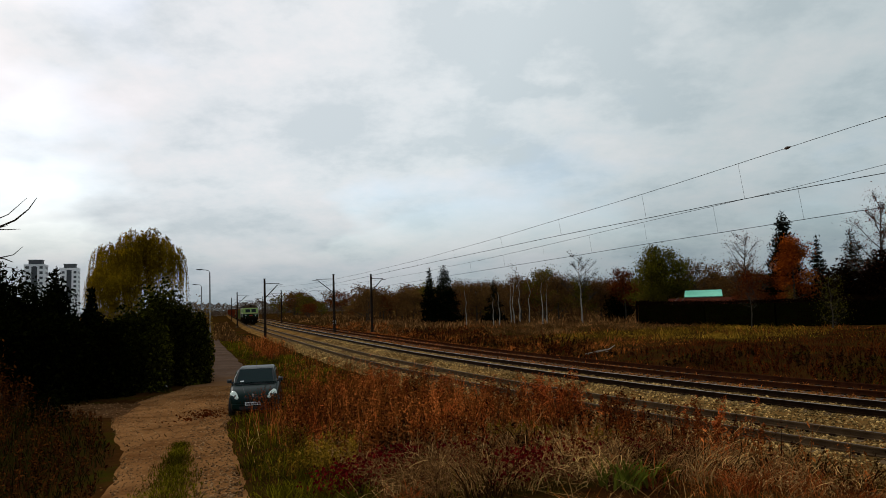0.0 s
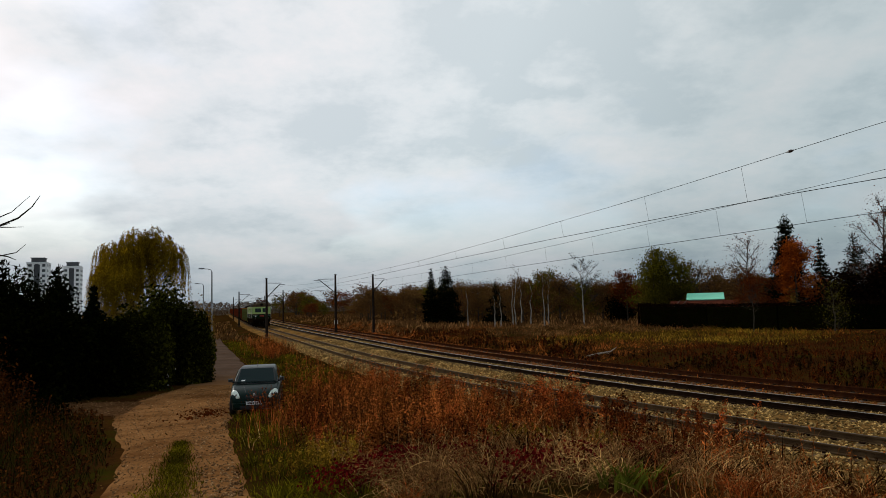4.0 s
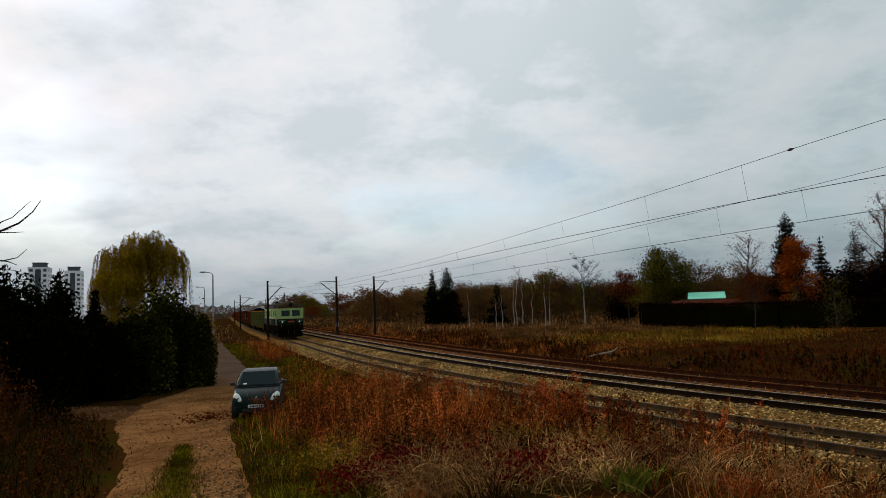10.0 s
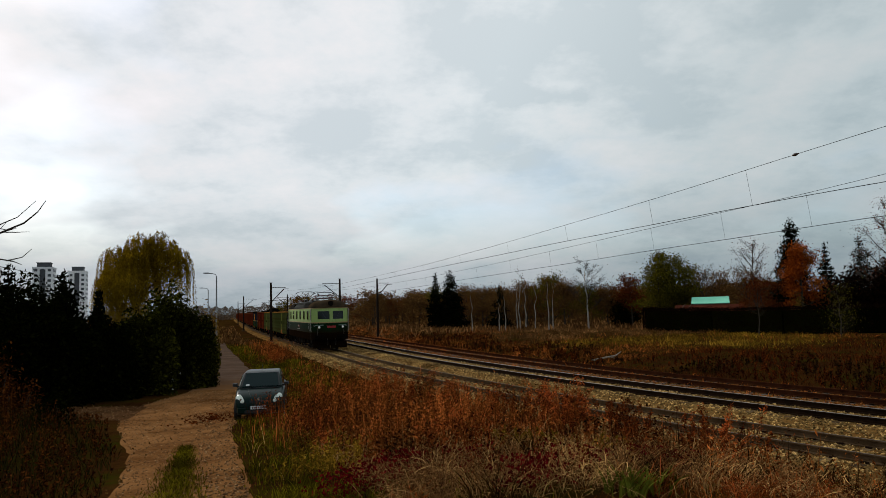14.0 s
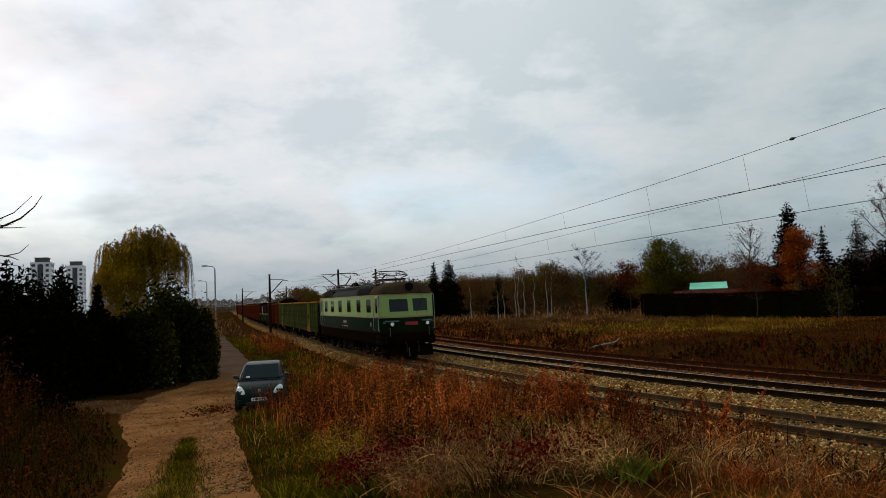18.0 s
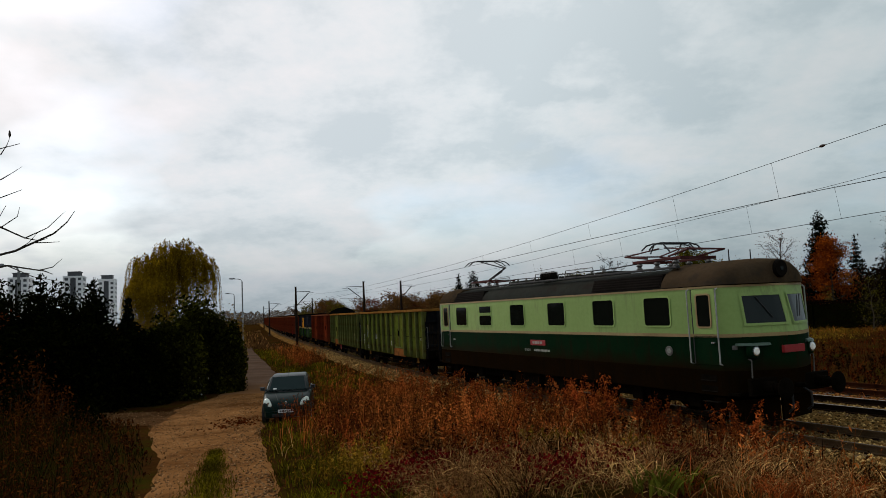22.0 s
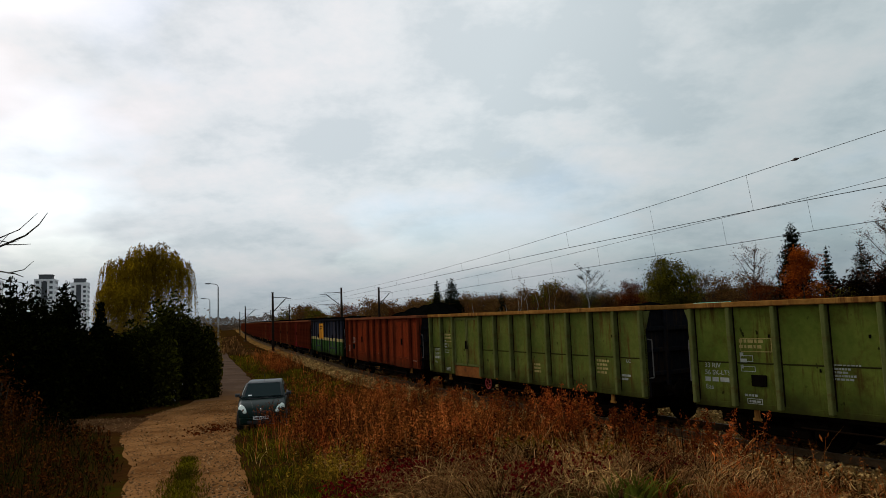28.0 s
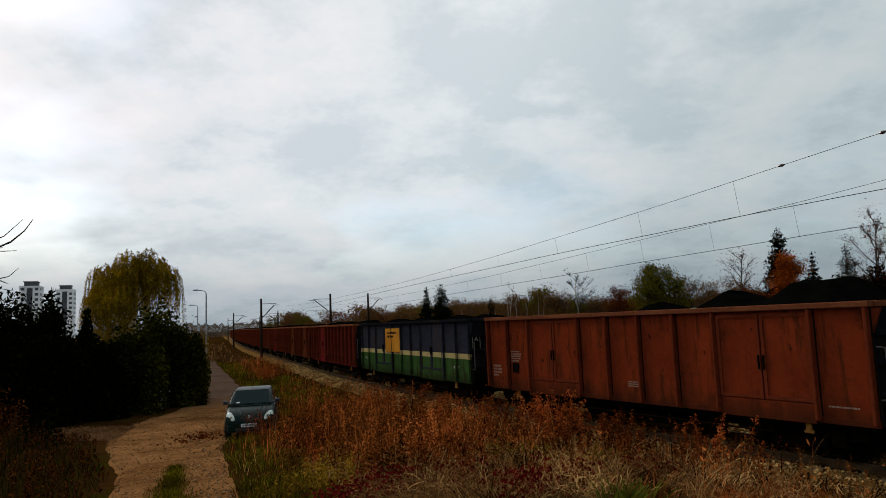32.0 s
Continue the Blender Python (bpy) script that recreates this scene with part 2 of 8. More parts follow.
# railway
M["rail_side"] = material("rail_side", (0.006, 0.004, 0.002), (0.026, 0.013, 0.007), 3.0, 60.0, 0.8, 0.2, 0.4, spec=0.0)
M["rail_head"] = material("rail_head", (0.120, 0.100, 0.080), (0.260, 0.220, 0.180), 2.0, 60.0, 0.35, 0.9, 0.1)
M["rail_dull"] = material("rail_dull", (0.050, 0.032, 0.018), (0.120, 0.080, 0.046), 2.0, 60.0, 0.6, 0.2, 0.2, spec=0.1)
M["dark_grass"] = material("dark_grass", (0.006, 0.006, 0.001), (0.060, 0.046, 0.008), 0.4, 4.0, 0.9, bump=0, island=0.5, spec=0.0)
M["rail_tan"] = material("rail_tan", (0.040, 0.023, 0.011), (0.105, 0.066, 0.033), 3.0, 60.0, 0.85, 0.1, 0.4, spec=0.0)
M["rail_rust"] = material("rail_rust", (0.016, 0.005, 0.002), (0.060, 0.020, 0.008), 3.0, 60.0, 0.9, 0.1, 0.4, spec=0.0)
M["concrete"] = material("concrete", (0.060, 0.036, 0.018), (0.220, 0.145, 0.075), 1.5, 30.0, 0.9, bump=0.4, dirt=(0.050, 0.023, 0.008), dirt_at=0.58, thing=0.3, spec=0.0)
M["mast"] = material("mast", (0.014, 0.009, 0.006), (0.036, 0.024, 0.017), 1.5, 30.0, 0.75, 0.3, 0.3, spec=0.0)
M["steel"] = material("steel", (0.10, 0.10, 0.10), (0.24, 0.24, 0.24), 2.0, 30.0, 0.5, 0.8, 0.2)
M["wire"] = material("wire", (0.006, 0.006, 0.006), (0.016, 0.015, 0.014), 1.0, 20.0, 0.6, 0.5, 0.0)
M["insulator"] = material("insulator", (0.030, 0.018, 0.012), (0.060, 0.035, 0.022), 2.0, 20.0, 0.3, 0, 0.0, spec=0.5)
M["under"] = material("under", (0.002, 0.002, 0.001), (0.009, 0.006, 0.004), 2.0, 20.0, 0.9, 0.2, 0.5, spec=0.0)
# locomotive
M["loco_cream"] = material("loco_cream", (0.240, 0.345, 0.100), (0.310, 0.420, 0.140), 0.5, 9.0, 0.5, 0, 0.05, dirt=(0.190, 0.225, 0.080), dirt_at=0.68, spec=0.08, streak=(0.225, 0.285, 0.100))
M["loco_green"] = material("loco_green", (0.002, 0.013, 0.005), (0.005, 0.022, 0.007), 0.5, 9.0, 0.5, 0, 0.05, dirt=(0.010, 0.010, 0.004), dirt_at=0.66, spec=0.01, streak=(0.012, 0.012, 0.005), dust=(1.40, 1.80, (0.013, 0.007, 0.002), 2, 0.6, 1.6))
M["loco_brown"] = material("loco_brown", (0.005, 0.003, 0.001), (0.013, 0.006, 0.002), 0.6, 10.0, 0.8, 0, 0.15, dirt=(0.007, 0.004, 0.002), dirt_at=0.58, spec=0.0, streak=(0.006, 0.004, 0.002))
M["loco_trim"] = material("loco_trim", (0.26, 0.17, 0.07), (0.40, 0.28, 0.12), 1.0, 20.0, 0.6, 0, 0.1)
M["loco_roof"] = material("loco_roof", (0.011, 0.012, 0.009), (0.026, 0.028, 0.021), 0.6, 12.0, 0.8, 0.0, 0.2, dirt=(0.015, 0.010, 0.007), dirt_at=0.56, spec=0.03)
M["cab_roof"] = material("cab_roof", (0.034, 0.022, 0.012), (0.072, 0.048, 0.028), 0.8, 12.0, 0.8, 0.0, 0.2, dirt=(0.026, 0.022, 0.017), dirt_at=0.58, spec=0.0)
M["louvre"] = material("louvre", (0.005, 0.004, 0.003), (0.014, 0.011, 0.009), 1.0, 20.0, 0.7, 0.2, 0.2, spec=0.0)
M["red_paint"] = material("red_paint", (0.230, 0.014, 0.014), (0.360, 0.026, 0.026), 2.0, 20.0, 0.5, 0, 0.1, dirt=(0.14, 0.02, 0.015), dirt_at=0.64)
M["black_paint"] = material("black_paint", (0.010, 0.010, 0.010), (0.024, 0.023, 0.022), 2.0, 20.0, 0.6, 0, 0.1)
M["white_paint"] = material("white_paint", (0.42, 0.42, 0.40), (0.62, 0.62, 0.58), 3.0, 30.0, 0.7, 0, 0.05)
M["lamp_hood"] = material("lamp_hood", (0.050, 0.085, 0.062), (0.105, 0.150, 0.112), 2.0, 20.0, 0.5, 0, 0.1, spec=0.2)
# leaves of the far wood, greyed: distance haze is put into the colour
M["hazed_leaf"] = material("hazed_leaf", (0.060, 0.045, 0.034), (0.190, 0.140, 0.098), 0.05, 0.5, 0.9, bump=0, island=0.5, spec=0.0, through_light=0.4)
M["chrome"] = material("chrome", (0.45, 0.45, 0.44), (0.62, 0.62, 0.60), 3.0, 30.0, 0.25, 0.9, 0.0)
M["ceramic"] = material("ceramic", (0.075, 0.066, 0.058), (0.150, 0.138, 0.120), 3.0, 30.0, 0.3, 0, 0.0)
M["dark_glass"] = glass_material("dark_glass", (0.006, 0.007, 0.005), 0.06, 0.12)
M["cab_glass"] = glass_material("cab_glass", (0.012, 0.016, 0.015), 0.05, 0.16)
M["lamp_on"] = glow_material("lamp_on", (0.55, 0.55, 0.50), 0.20)
# wagons
M["wagon_green"] = material("wagon_green", (0.066, 0.090, 0.012), (0.150, 0.166, 0.027), 0.7, 8.0, 0.75, 0, 0.15, dirt=(0.062, 0.052, 0.009), dirt_at=0.58, spec=0.0, streak=(0.060, 0.034, 0.008), dust=(0.80, 1.45, (0.034, 0.032, 0.008), 2, 0.9, 2.2), spots=(0.012, 0.010, 0.004))
M["wagon_sage"] = material("wagon_sage", (0.064, 0.084, 0.014), (0.142, 0.148, 0.030), 0.7, 8.0, 0.75, 0, 0.15, dirt=(0.090, 0.058, 0.014), dirt_at=0.61, spec=0.0, streak=(0.085, 0.040, 0.010), dust=(0.80, 1.45, (0.034, 0.032, 0.008), 2, 0.9, 2.2), spots=(0.012, 0.010, 0.004))
M["wagon_red"] = material("wagon_red", (0.122, 0.018, 0.006), (0.205, 0.033, 0.010), 0.7, 8.0, 0.8, 0, 0.15, dirt=(0.080, 0.016, 0.006), dirt_at=0.60, spec=0.0, streak=(0.052, 0.015, 0.006), dust=(0.80, 1.40, (0.050, 0.014, 0.006), 2, 0.9, 2.2), spots=(0.020, 0.009, 0.005))
M["wagon_maroon"] = material("wagon_maroon", (0.090, 0.007, 0.008), (0.170, 0.014, 0.016), 0.5, 8.0, 0.8, 0, 0.15, dirt=(0.036, 0.007, 0.006), dirt_at=0.60, spec=0.0, streak=(0.034, 0.010, 0.007))
M["wagon_rust"] = material("wagon_rust", (0.045, 0.012, 0.005), (0.100, 0.032, 0.011), 0.5, 8.0, 0.85, 0, 0.2, dirt=(0.018, 0.007, 0.004), dirt_at=0.58, spec=0.0)
M["navy_and_end_shade"] = material("navy_and_end_shade", (0.005, 0.005, 0.006), (0.014, 0.014, 0.017), 0.5, 8.0, 0.7, 0, 0.15, dirt=(0.014, 0.010, 0.008), dirt_at=0.62, spec=0.0, streak=(0.030, 0.018, 0.010))
M["stripe_navy"] = material("stripe_navy", (0.014, 0.015, 0.021), (0.036, 0.037, 0.050), 0.5, 8.0, 0.8, 0, 0.15, dirt=(0.022, 0.017, 0.014), dirt_at=0.60, spec=0.0, streak=(0.042, 0.026, 0.015))
M["wagon_darkgreen"] = material("wagon_darkgreen", (0.020, 0.052, 0.013), (0.044, 0.092, 0.024), 0.5, 8.0, 0.7, 0, 0.15, dirt=(0.020, 0.030, 0.008), dirt_at=0.60, spec=0.0, streak=(0.028, 0.026, 0.010), dust=(0.80, 1.25, (0.016, 0.020, 0.007), 2, 0.7, 2.2))
M["wagon_cream"] = material("wagon_cream", (0.300, 0.225, 0.085), (0.440, 0.340, 0.140), 1.0, 12.0, 0.8, 0, 0.1, spec=0.0)
M["wagon_orange"] = material("wagon_orange", (0.340, 0.125, 0.012), (0.560, 0.240, 0.026), 1.2, 14.0, 0.8, 0, 0.1, dirt=(0.24, 0.09, 0.02), dirt_at=0.62, spec=0.0)
M["worn_rim"] = material("worn_rim", (0.160, 0.064, 0.013), (0.380, 0.180, 0.042), 0.8, 10.0, 0.85, 0, 0.2, dirt=(0.170, 0.050, 0.012), dirt_at=0.62, spec=0.0, streak=(0.11, 0.036, 0.010))
M["rusty_rim"] = material("rusty_rim", (0.10, 0.030, 0.013), (0.20, 0.065, 0.028), 0.8, 10.0, 0.85, 0, 0.2, spec=0.0)
M["rusty_panel"] = material("rusty_panel", (0.14, 0.045, 0.012), (0.30, 0.110, 0.030), 1.0, 10.0, 0.85, 0, 0.2, dirt=(0.06, 0.03, 0.015), dirt_at=0.58, spec=0.0)
M["green_post"] = material("green_post", (0.068, 0.075, 0.019), (0.140, 0.145, 0.045), 0.6, 9.0, 0.8, 0, 0.15, dirt=(0.075, 0.040, 0.012), dirt_at=0.60, spec=0.0)
M["red_post"] = material("red_post", (0.090, 0.015, 0.006), (0.170, 0.033, 0.012), 0.6, 9.0, 0.8, 0, 0.15, dirt=(0.050, 0.014, 0.006), dirt_at=0.60, spec=0.0)
# for the gaps round the doors and the painted shadow beside the posts
M["gap_and_shade"] = material("gap_and_shade", (0.006, 0.004, 0.002), (0.022, 0.014, 0.006), 2.0, 20.0, 0.9, 0.0, 0.2, spec=0.0)
M["dark_red"] = material("dark_red", (0.040, 0.010, 0.008), (0.095, 0.020, 0.016), 2.0, 20.0, 0.6, 0.0, 0.1, spec=0.1)
M["rail_paint"] = material("rail_paint", (0.20, 0.20, 0.17), (0.40, 0.40, 0.36), 2.0, 20.0, 0.5, 0.2, 0.1)
M["coal"] = material("coal", (0.001, 0.001, 0.001), (0.004, 0.004, 0.003), 2.0, 30.0, 0.7, 0, 1.0, spec=0.0)
M["faded_letters"] = material("faded_letters", (0.200, 0.200, 0.160), (0.420, 0.410, 0.350), 4.0, 40.0, 0.8, 0, 0.0)
M["dim_letters"] = material("dim_letters", (0.15, 0.075, 0.045), (0.30, 0.18, 0.12), 4.0, 40.0, 0.8, 0, 0.0)
M["yellow_letters"] = material("yellow_letters", (0.240, 0.170, 0.040), (0.420, 0.320, 0.100), 4.0, 40.0, 0.8, 0, 0.0)
# car, buildings
M["car_paint"] = material("car_paint", (0.003, 0.012, 0.009), (0.006, 0.018, 0.014), 2.0, 30.0, 0.32, 0.0, 0.0, spec=0.08)
M["car_plastic"] = material("car_plastic", (0.010, 0.011, 0.011), (0.020, 0.021, 0.021), 3.0, 60.0, 0.7, 0, 0.1)
M["car_glass"] = glass_material("car_glass", (0.007, 0.017, 0.017), 0.05, 0.04)
M["car_lamp"] = glass_material("car_lamp", (0.70, 0.76, 0.66), 0.3)
M["plate"] = material("plate", (0.62, 0.62, 0.60), (0.74, 0.74, 0.72), 3.0, 30.0, 0.5, 0, 0.0)
M["tyre"] = material("tyre", (0.010, 0.010, 0.010), (0.022, 0.021, 0.020), 3.0, 40.0, 0.9, 0, 0.2)
M["tower_wall"] = material("tower_wall", (0.800, 0.780, 0.770), (0.900, 0.880, 0.870), 0.05, 0.6, 0.9, 0, 0.0)
M["tower_dark"] = material("tower_dark", (0.060, 0.060, 0.065), (0.120, 0.120, 0.125), 0.05, 0.6, 0.9, 0, 0.0)
M["green_tin"] = material("green_tin", (0.22, 0.68, 0.44), (0.32, 0.84, 0.58), 0.8, 10.0, 0.6, 0, 0.1, spec=0.1)
M["red_tile"] = material("red_tile", (0.050, 0.013, 0.008), (0.100, 0.030, 0.016), 1.0, 10.0, 0.8, 0, 0.4, spec=0.0)
M["plaster"] = material("plaster", (0.20, 0.17, 0.13), (0.32, 0.28, 0.22), 0.8, 10.0, 0.9, 0, 0.2)
M["timber"] = material("timber", (0.05, 0.035, 0.022), (0.12, 0.085, 0.055), 1.5, 20.0, 0.85, 0, 0.3)
M["lamp_pole"] = material("lamp_pole", (0.16, 0.16, 0.155), (0.27, 0.27, 0.26), 1.0, 12.0, 0.8, 0, 0.1)
M["paper"] = material("paper", (0.55, 0.55, 0.53), (0.72, 0.72, 0.70), 4.0, 30.0, 0.8, 0, 0.1)


# ---- mesh building ----
class Shape:
    """Collects faces for one mesh."""

    def __init__(self):
        self.v, self.f = [], []

    def add(self, verts, faces):
        n = len(self.v)
        self.v += [tuple(p) for p in verts]
        self.f += [tuple(i + n for i in f) for f in faces]
        return self

    def box(self, x0, x1, y0, y1, z0, z1, b=0.0):
        """A box, its edges cut back by b."""
        x0, x1, y0, y1, z0, z1 = min(x0, x1), max(x0, x1), min(y0, y1), max(y0, y1), min(z0, z1), max(z0, z1)
        if b <= 0:
            v = [(x, y, z) for z in (z0, z1) for y in (y0, y1) for x in (x0, x1)]
            return self.add(v, [(0, 2, 3, 1), (4, 5, 7, 6), (0, 1, 5, 4), (2, 6, 7, 3), (0, 4, 6, 2), (1, 3, 7, 5)])
        b = min(b, (x1 - x0) * 0.45, (y1 - y0) * 0.45, (z1 - z0) * 0.45)
        v, name = [], {}
        for iz, z in enumerate((z0, z1)):
            for iy, y in enumerate((y0, y1)):
                for ix, x in enumerate((x0, x1)):
                    dx, dy, dz = (b if ix == 0 else -b), (b if iy == 0 else -b), (b if iz == 0 else -b)
                    for k, p in (("x", (x, y + dy, z + dz)), ("y", (x + dx, y, z + dz)), ("z", (x + dx, y + dy, z))):
                        name[(ix, iy, iz, k)] = len(v)
                        v.append(p)
        N = name
        f = []
        for s in (0, 1):
            q = [N[(s, a, c, "x")] for a, c in ((0, 0), (1, 0), (1, 1), (0, 1))]
            f.append(q if s else q[::-1])
            q = [N[(a, s, c, "y")] for a, c in ((0, 0), (1, 0), (1, 1), (0, 1))]
            f.append(q[::-1] if s else q)
            q = [N[(a, c, s, "z")] for a, c in ((0, 0), (1, 0), (1, 1), (0, 1))]
            f.append(q if s else q[::-1])
        for a in (0, 1):
            for c in (0, 1):
                f.append([N[(a, c, 0, "x")], N[(a, c, 1, "x")], N[(a, c, 1, "y")], N[(a, c, 0, "y")]])
                f.append([N[(a, 0, c, "x")], N[(a, 1, c, "x")], N[(a, 1, c, "z")], N[(a, 0, c, "z")]])
                f.append([N[(0, a, c, "y")], N[(1, a, c, "y")], N[(1, a, c, "z")], N[(0, a, c, "z")]])
        for a in (0, 1):
            for c in (0, 1):
                for e in (0, 1):
                    f.append([N[(a, c, e, "x")], N[(a, c, e, "y")], N[(a, c, e, "z")]])
        return self.add(v, f)

    def tube(self, p, q, r0, r1=None, n=8, caps=True):
        p, q = Vector(p), Vector(q)
        r1 = r0 if r1 is None else r1
        d = (q - p).normalized()
        a = d.orthogonal().normalized()
        c = d.cross(a)
        v = []
        for o, r in ((p, r0), (q, r1)):
            for i in range(n):
                t = 2 * math.pi * i / n
                v.append(o + (a * math.cos(t) + c * math.sin(t)) * r)
        f = [(i, (i + 1) % n, n + (i + 1) % n, n + i) for i in range(n)]
        if caps:
            f += [tuple(range(n))[::-1], tuple(range(n, 2 * n))]
        return self.add(v, f)

    def pipe(self, pts, r, n=6):
        for p, q in zip(pts[:-1], pts[1:]):
            self.tube(p, q, r, r, n)
        return self

    def cable(self, pts, r, n=5):
        """One unbroken round wire through the points."""
        rings = []
        for i, p in enumerate(pts):
            d = (Vector(pts[min(i + 1, len(pts) - 1)]) - Vector(pts[max(i - 1, 0)])).normalized()
            a = d.cross(Vector((0, 0, 1))).normalized()
            c = a.cross(d)
            rings.append([tuple(Vector(p) + (a * math.cos(2 * math.pi * k / n) + c * math.sin(2 * math.pi * k / n)) * r) for k in range(n)])
        return self.loft(rings)

    def stalk(self, pts, radii, n=7):
        """A tapered stem through the points, in one piece."""
        rings = []
        for p, r in zip(pts, radii):
            rings.append([(p[0] + math.cos(2 * math.pi * k / n) * r, p[1] + math.sin(2 * math.pi * k / n) * r, p[2]) for k in range(n)])
        return self.loft(rings)

    def lathe(self, profile, p, axis="y", n=20):
        """profile: (radius, along) pairs, turned round an axis through p."""
        v, f = [], []
        for r, h in profile:
            for i in range(n):
                t = 2 * math.pi * i / n
                a, c = r * math.cos(t), r * math.sin(t)
                v.append({"x": (p[0] + h, p[1] + a, p[2] + c), "y": (p[0] + a, p[1] + h, p[2] + c), "z": (p[0] + a, p[1] + c, p[2] + h)}[axis])
        for k in range(len(profile) - 1):
            for i in range(n):
                j = (i + 1) % n
                f.append((k * n + i, k * n + j, (k + 1) * n + j, (k + 1) * n + i))
        f += [tuple(range(n))[::-1], tuple(range((len(profile) - 1) * n, len(profile) * n))]
        return self.add(v, f)

    def loft(self, rings, closed=True, caps=True):
        n = len(rings[0])
        v = [p for r in rings for p in r]
        f = []
        for k in range(len(rings) - 1):
            for i in range(n if closed else n - 1):
                j = (i + 1) % n
                f.append((k * n + i, k * n + j, (k + 1) * n + j, (k + 1) * n + i))
        if caps and closed:
            f += [tuple(range(n))[::-1], tuple(range((len(rings) - 1) * n, len(rings) * n))]
        return self.add(v, f)

    def mesh(self, name, mat, smooth=False):
        me = bpy.data.meshes.new(name)
        me.from_pydata(self.v, [], self.f)
        me.materials.append(mat)
        bm = bmesh.new()
        bm.from_mesh(me)
        bmesh.ops.recalc_face_normals(bm, faces=bm.faces)
        bm.to_mesh(me)
        bm.free()
        if smooth:
            me.polygons.foreach_set("use_smooth", [True] * len(me.polygons))
            me.set_sharp_from_angle(angle=radians(40))
        return me


def part(name, shape, mat, parent=None, label="", smooth=False, at=None):
    """Links a shape as one mesh object under a thing or a part."""
    ob = new(name, shape.mesh(name, mat, smooth) if isinstance(shape, Shape) else shape)
    if parent is not None:
        ob.parent = parent
    if at is not None:
        ob.matrix_basis = at
    if label:
        tagged(ob, label)
    return ob


def thing(name, label, category, group="", at=None, kind=""):
    ob = new(name)
    if at is not None:
        ob.matrix_basis = at
    return tagged(ob, label, category, group, kind)


def big_mesh(name, verts, faces, mat, smooth=False):
    """A mesh from arrays: verts (n, 3); faces (m, 3) or (m, 4)."""
    verts, faces = np.asarray(verts, np.float32), np.asarray(faces, np.int32)
    me = bpy.data.meshes.new(name)
    me.vertices.add(len(verts))
    me.vertices.foreach_set("co", verts.ravel())
    k = faces.shape[1]
    me.loops.add(faces.size)
    me.loops.foreach_set("vertex_index", faces.ravel())
    me.polygons.add(len(faces))
    me.polygons.foreach_set("loop_start", np.arange(0, faces.size, k, dtype=np.int32))
    if smooth:
        me.polygons.foreach_set("use_smooth", np.ones(len(faces), bool))
    me.materials.append(mat)
    me.update(calc_edges=True)
    return me


# ---- the line of the track ----
# s runs along the near track away from the eye, lat to the far side of it; headings turn from +y towards -x
def heading(s):
    s = np.asarray(s, float)
    return 0.45161 - 5.811e-3 * (np.clip(s, -25, 6) - 6) - 9.953e-3 * (np.clip(s, 6, 20) - 20) - 4.220e-3 * np.clip(s - 20, 0, 25) - 0.021e-3 * np.clip(s - 45, 0, 45) - 0.472e-3 * np.clip(s - 90, 0, 60)


LINE_S = np.arange(-120, 901, 1.0)
_h = heading(LINE_S)
LINE_X = np.concatenate([[0], np.cumsum(-(np.sin(_h)[1:] + np.sin(_h)[:-1]) / 2)])
LINE_Y = np.concatenate([[0], np.cumsum((np.cos(_h)[1:] + np.cos(_h)[:-1]) / 2)])
LINE_X += 15.553 * math.cos(float(heading(0))) - LINE_X[120]
LINE_Y += 15.553 * math.sin(float(heading(0))) - LINE_Y[120]


def on_line(s, lat=0.0):
    h = heading(s)
    return np.interp(s, LINE_S, LINE_X) + lat * np.cos(h), np.interp(s, LINE_S, LINE_Y) + lat * np.sin(h)


def line_pose(s, lat=0.0, z=0.0):
    """Local x runs with the train (towards smaller s), y to the far side."""
    x, y = on_line(s, lat)
    h = float(heading(s))
    return pose(float(x), float(y), z, 0, 0, math.degrees(math.atan2(-math.cos(h), math.sin(h))))


def lat_of(x, y):
    """Distance s and lateral place of points on the ground beside the line."""
    x, y = np.atleast_1d(x).astype(float), np.atleast_1d(y).astype(float)
    S = np.arange(-100, 700, 2.0)
    cx, cy = on_line(S)
    h = heading(S)
    best = np.argmin((x[:, None] - cx) ** 2 + (y[:, None] - cy) ** 2, 1)
    dx, dy = x - cx[best], y - cy[best]
    return S[best] - dx * np.sin(h[best]) + dy * np.cos(h[best]), dx * np.cos(h[best]) + dy * np.sin(h[best])


SECOND, THIRD = 3.87, 7.75  # lateral places of the other tracks
Z_SECOND, Z_THIRD = 0.10, 0.02


def smooth_step(a, b, x):
    t = np.clip((np.asarray(x, float) - a) / (b - a), 0, 1)
    return t * t * (3 - 2 * t)


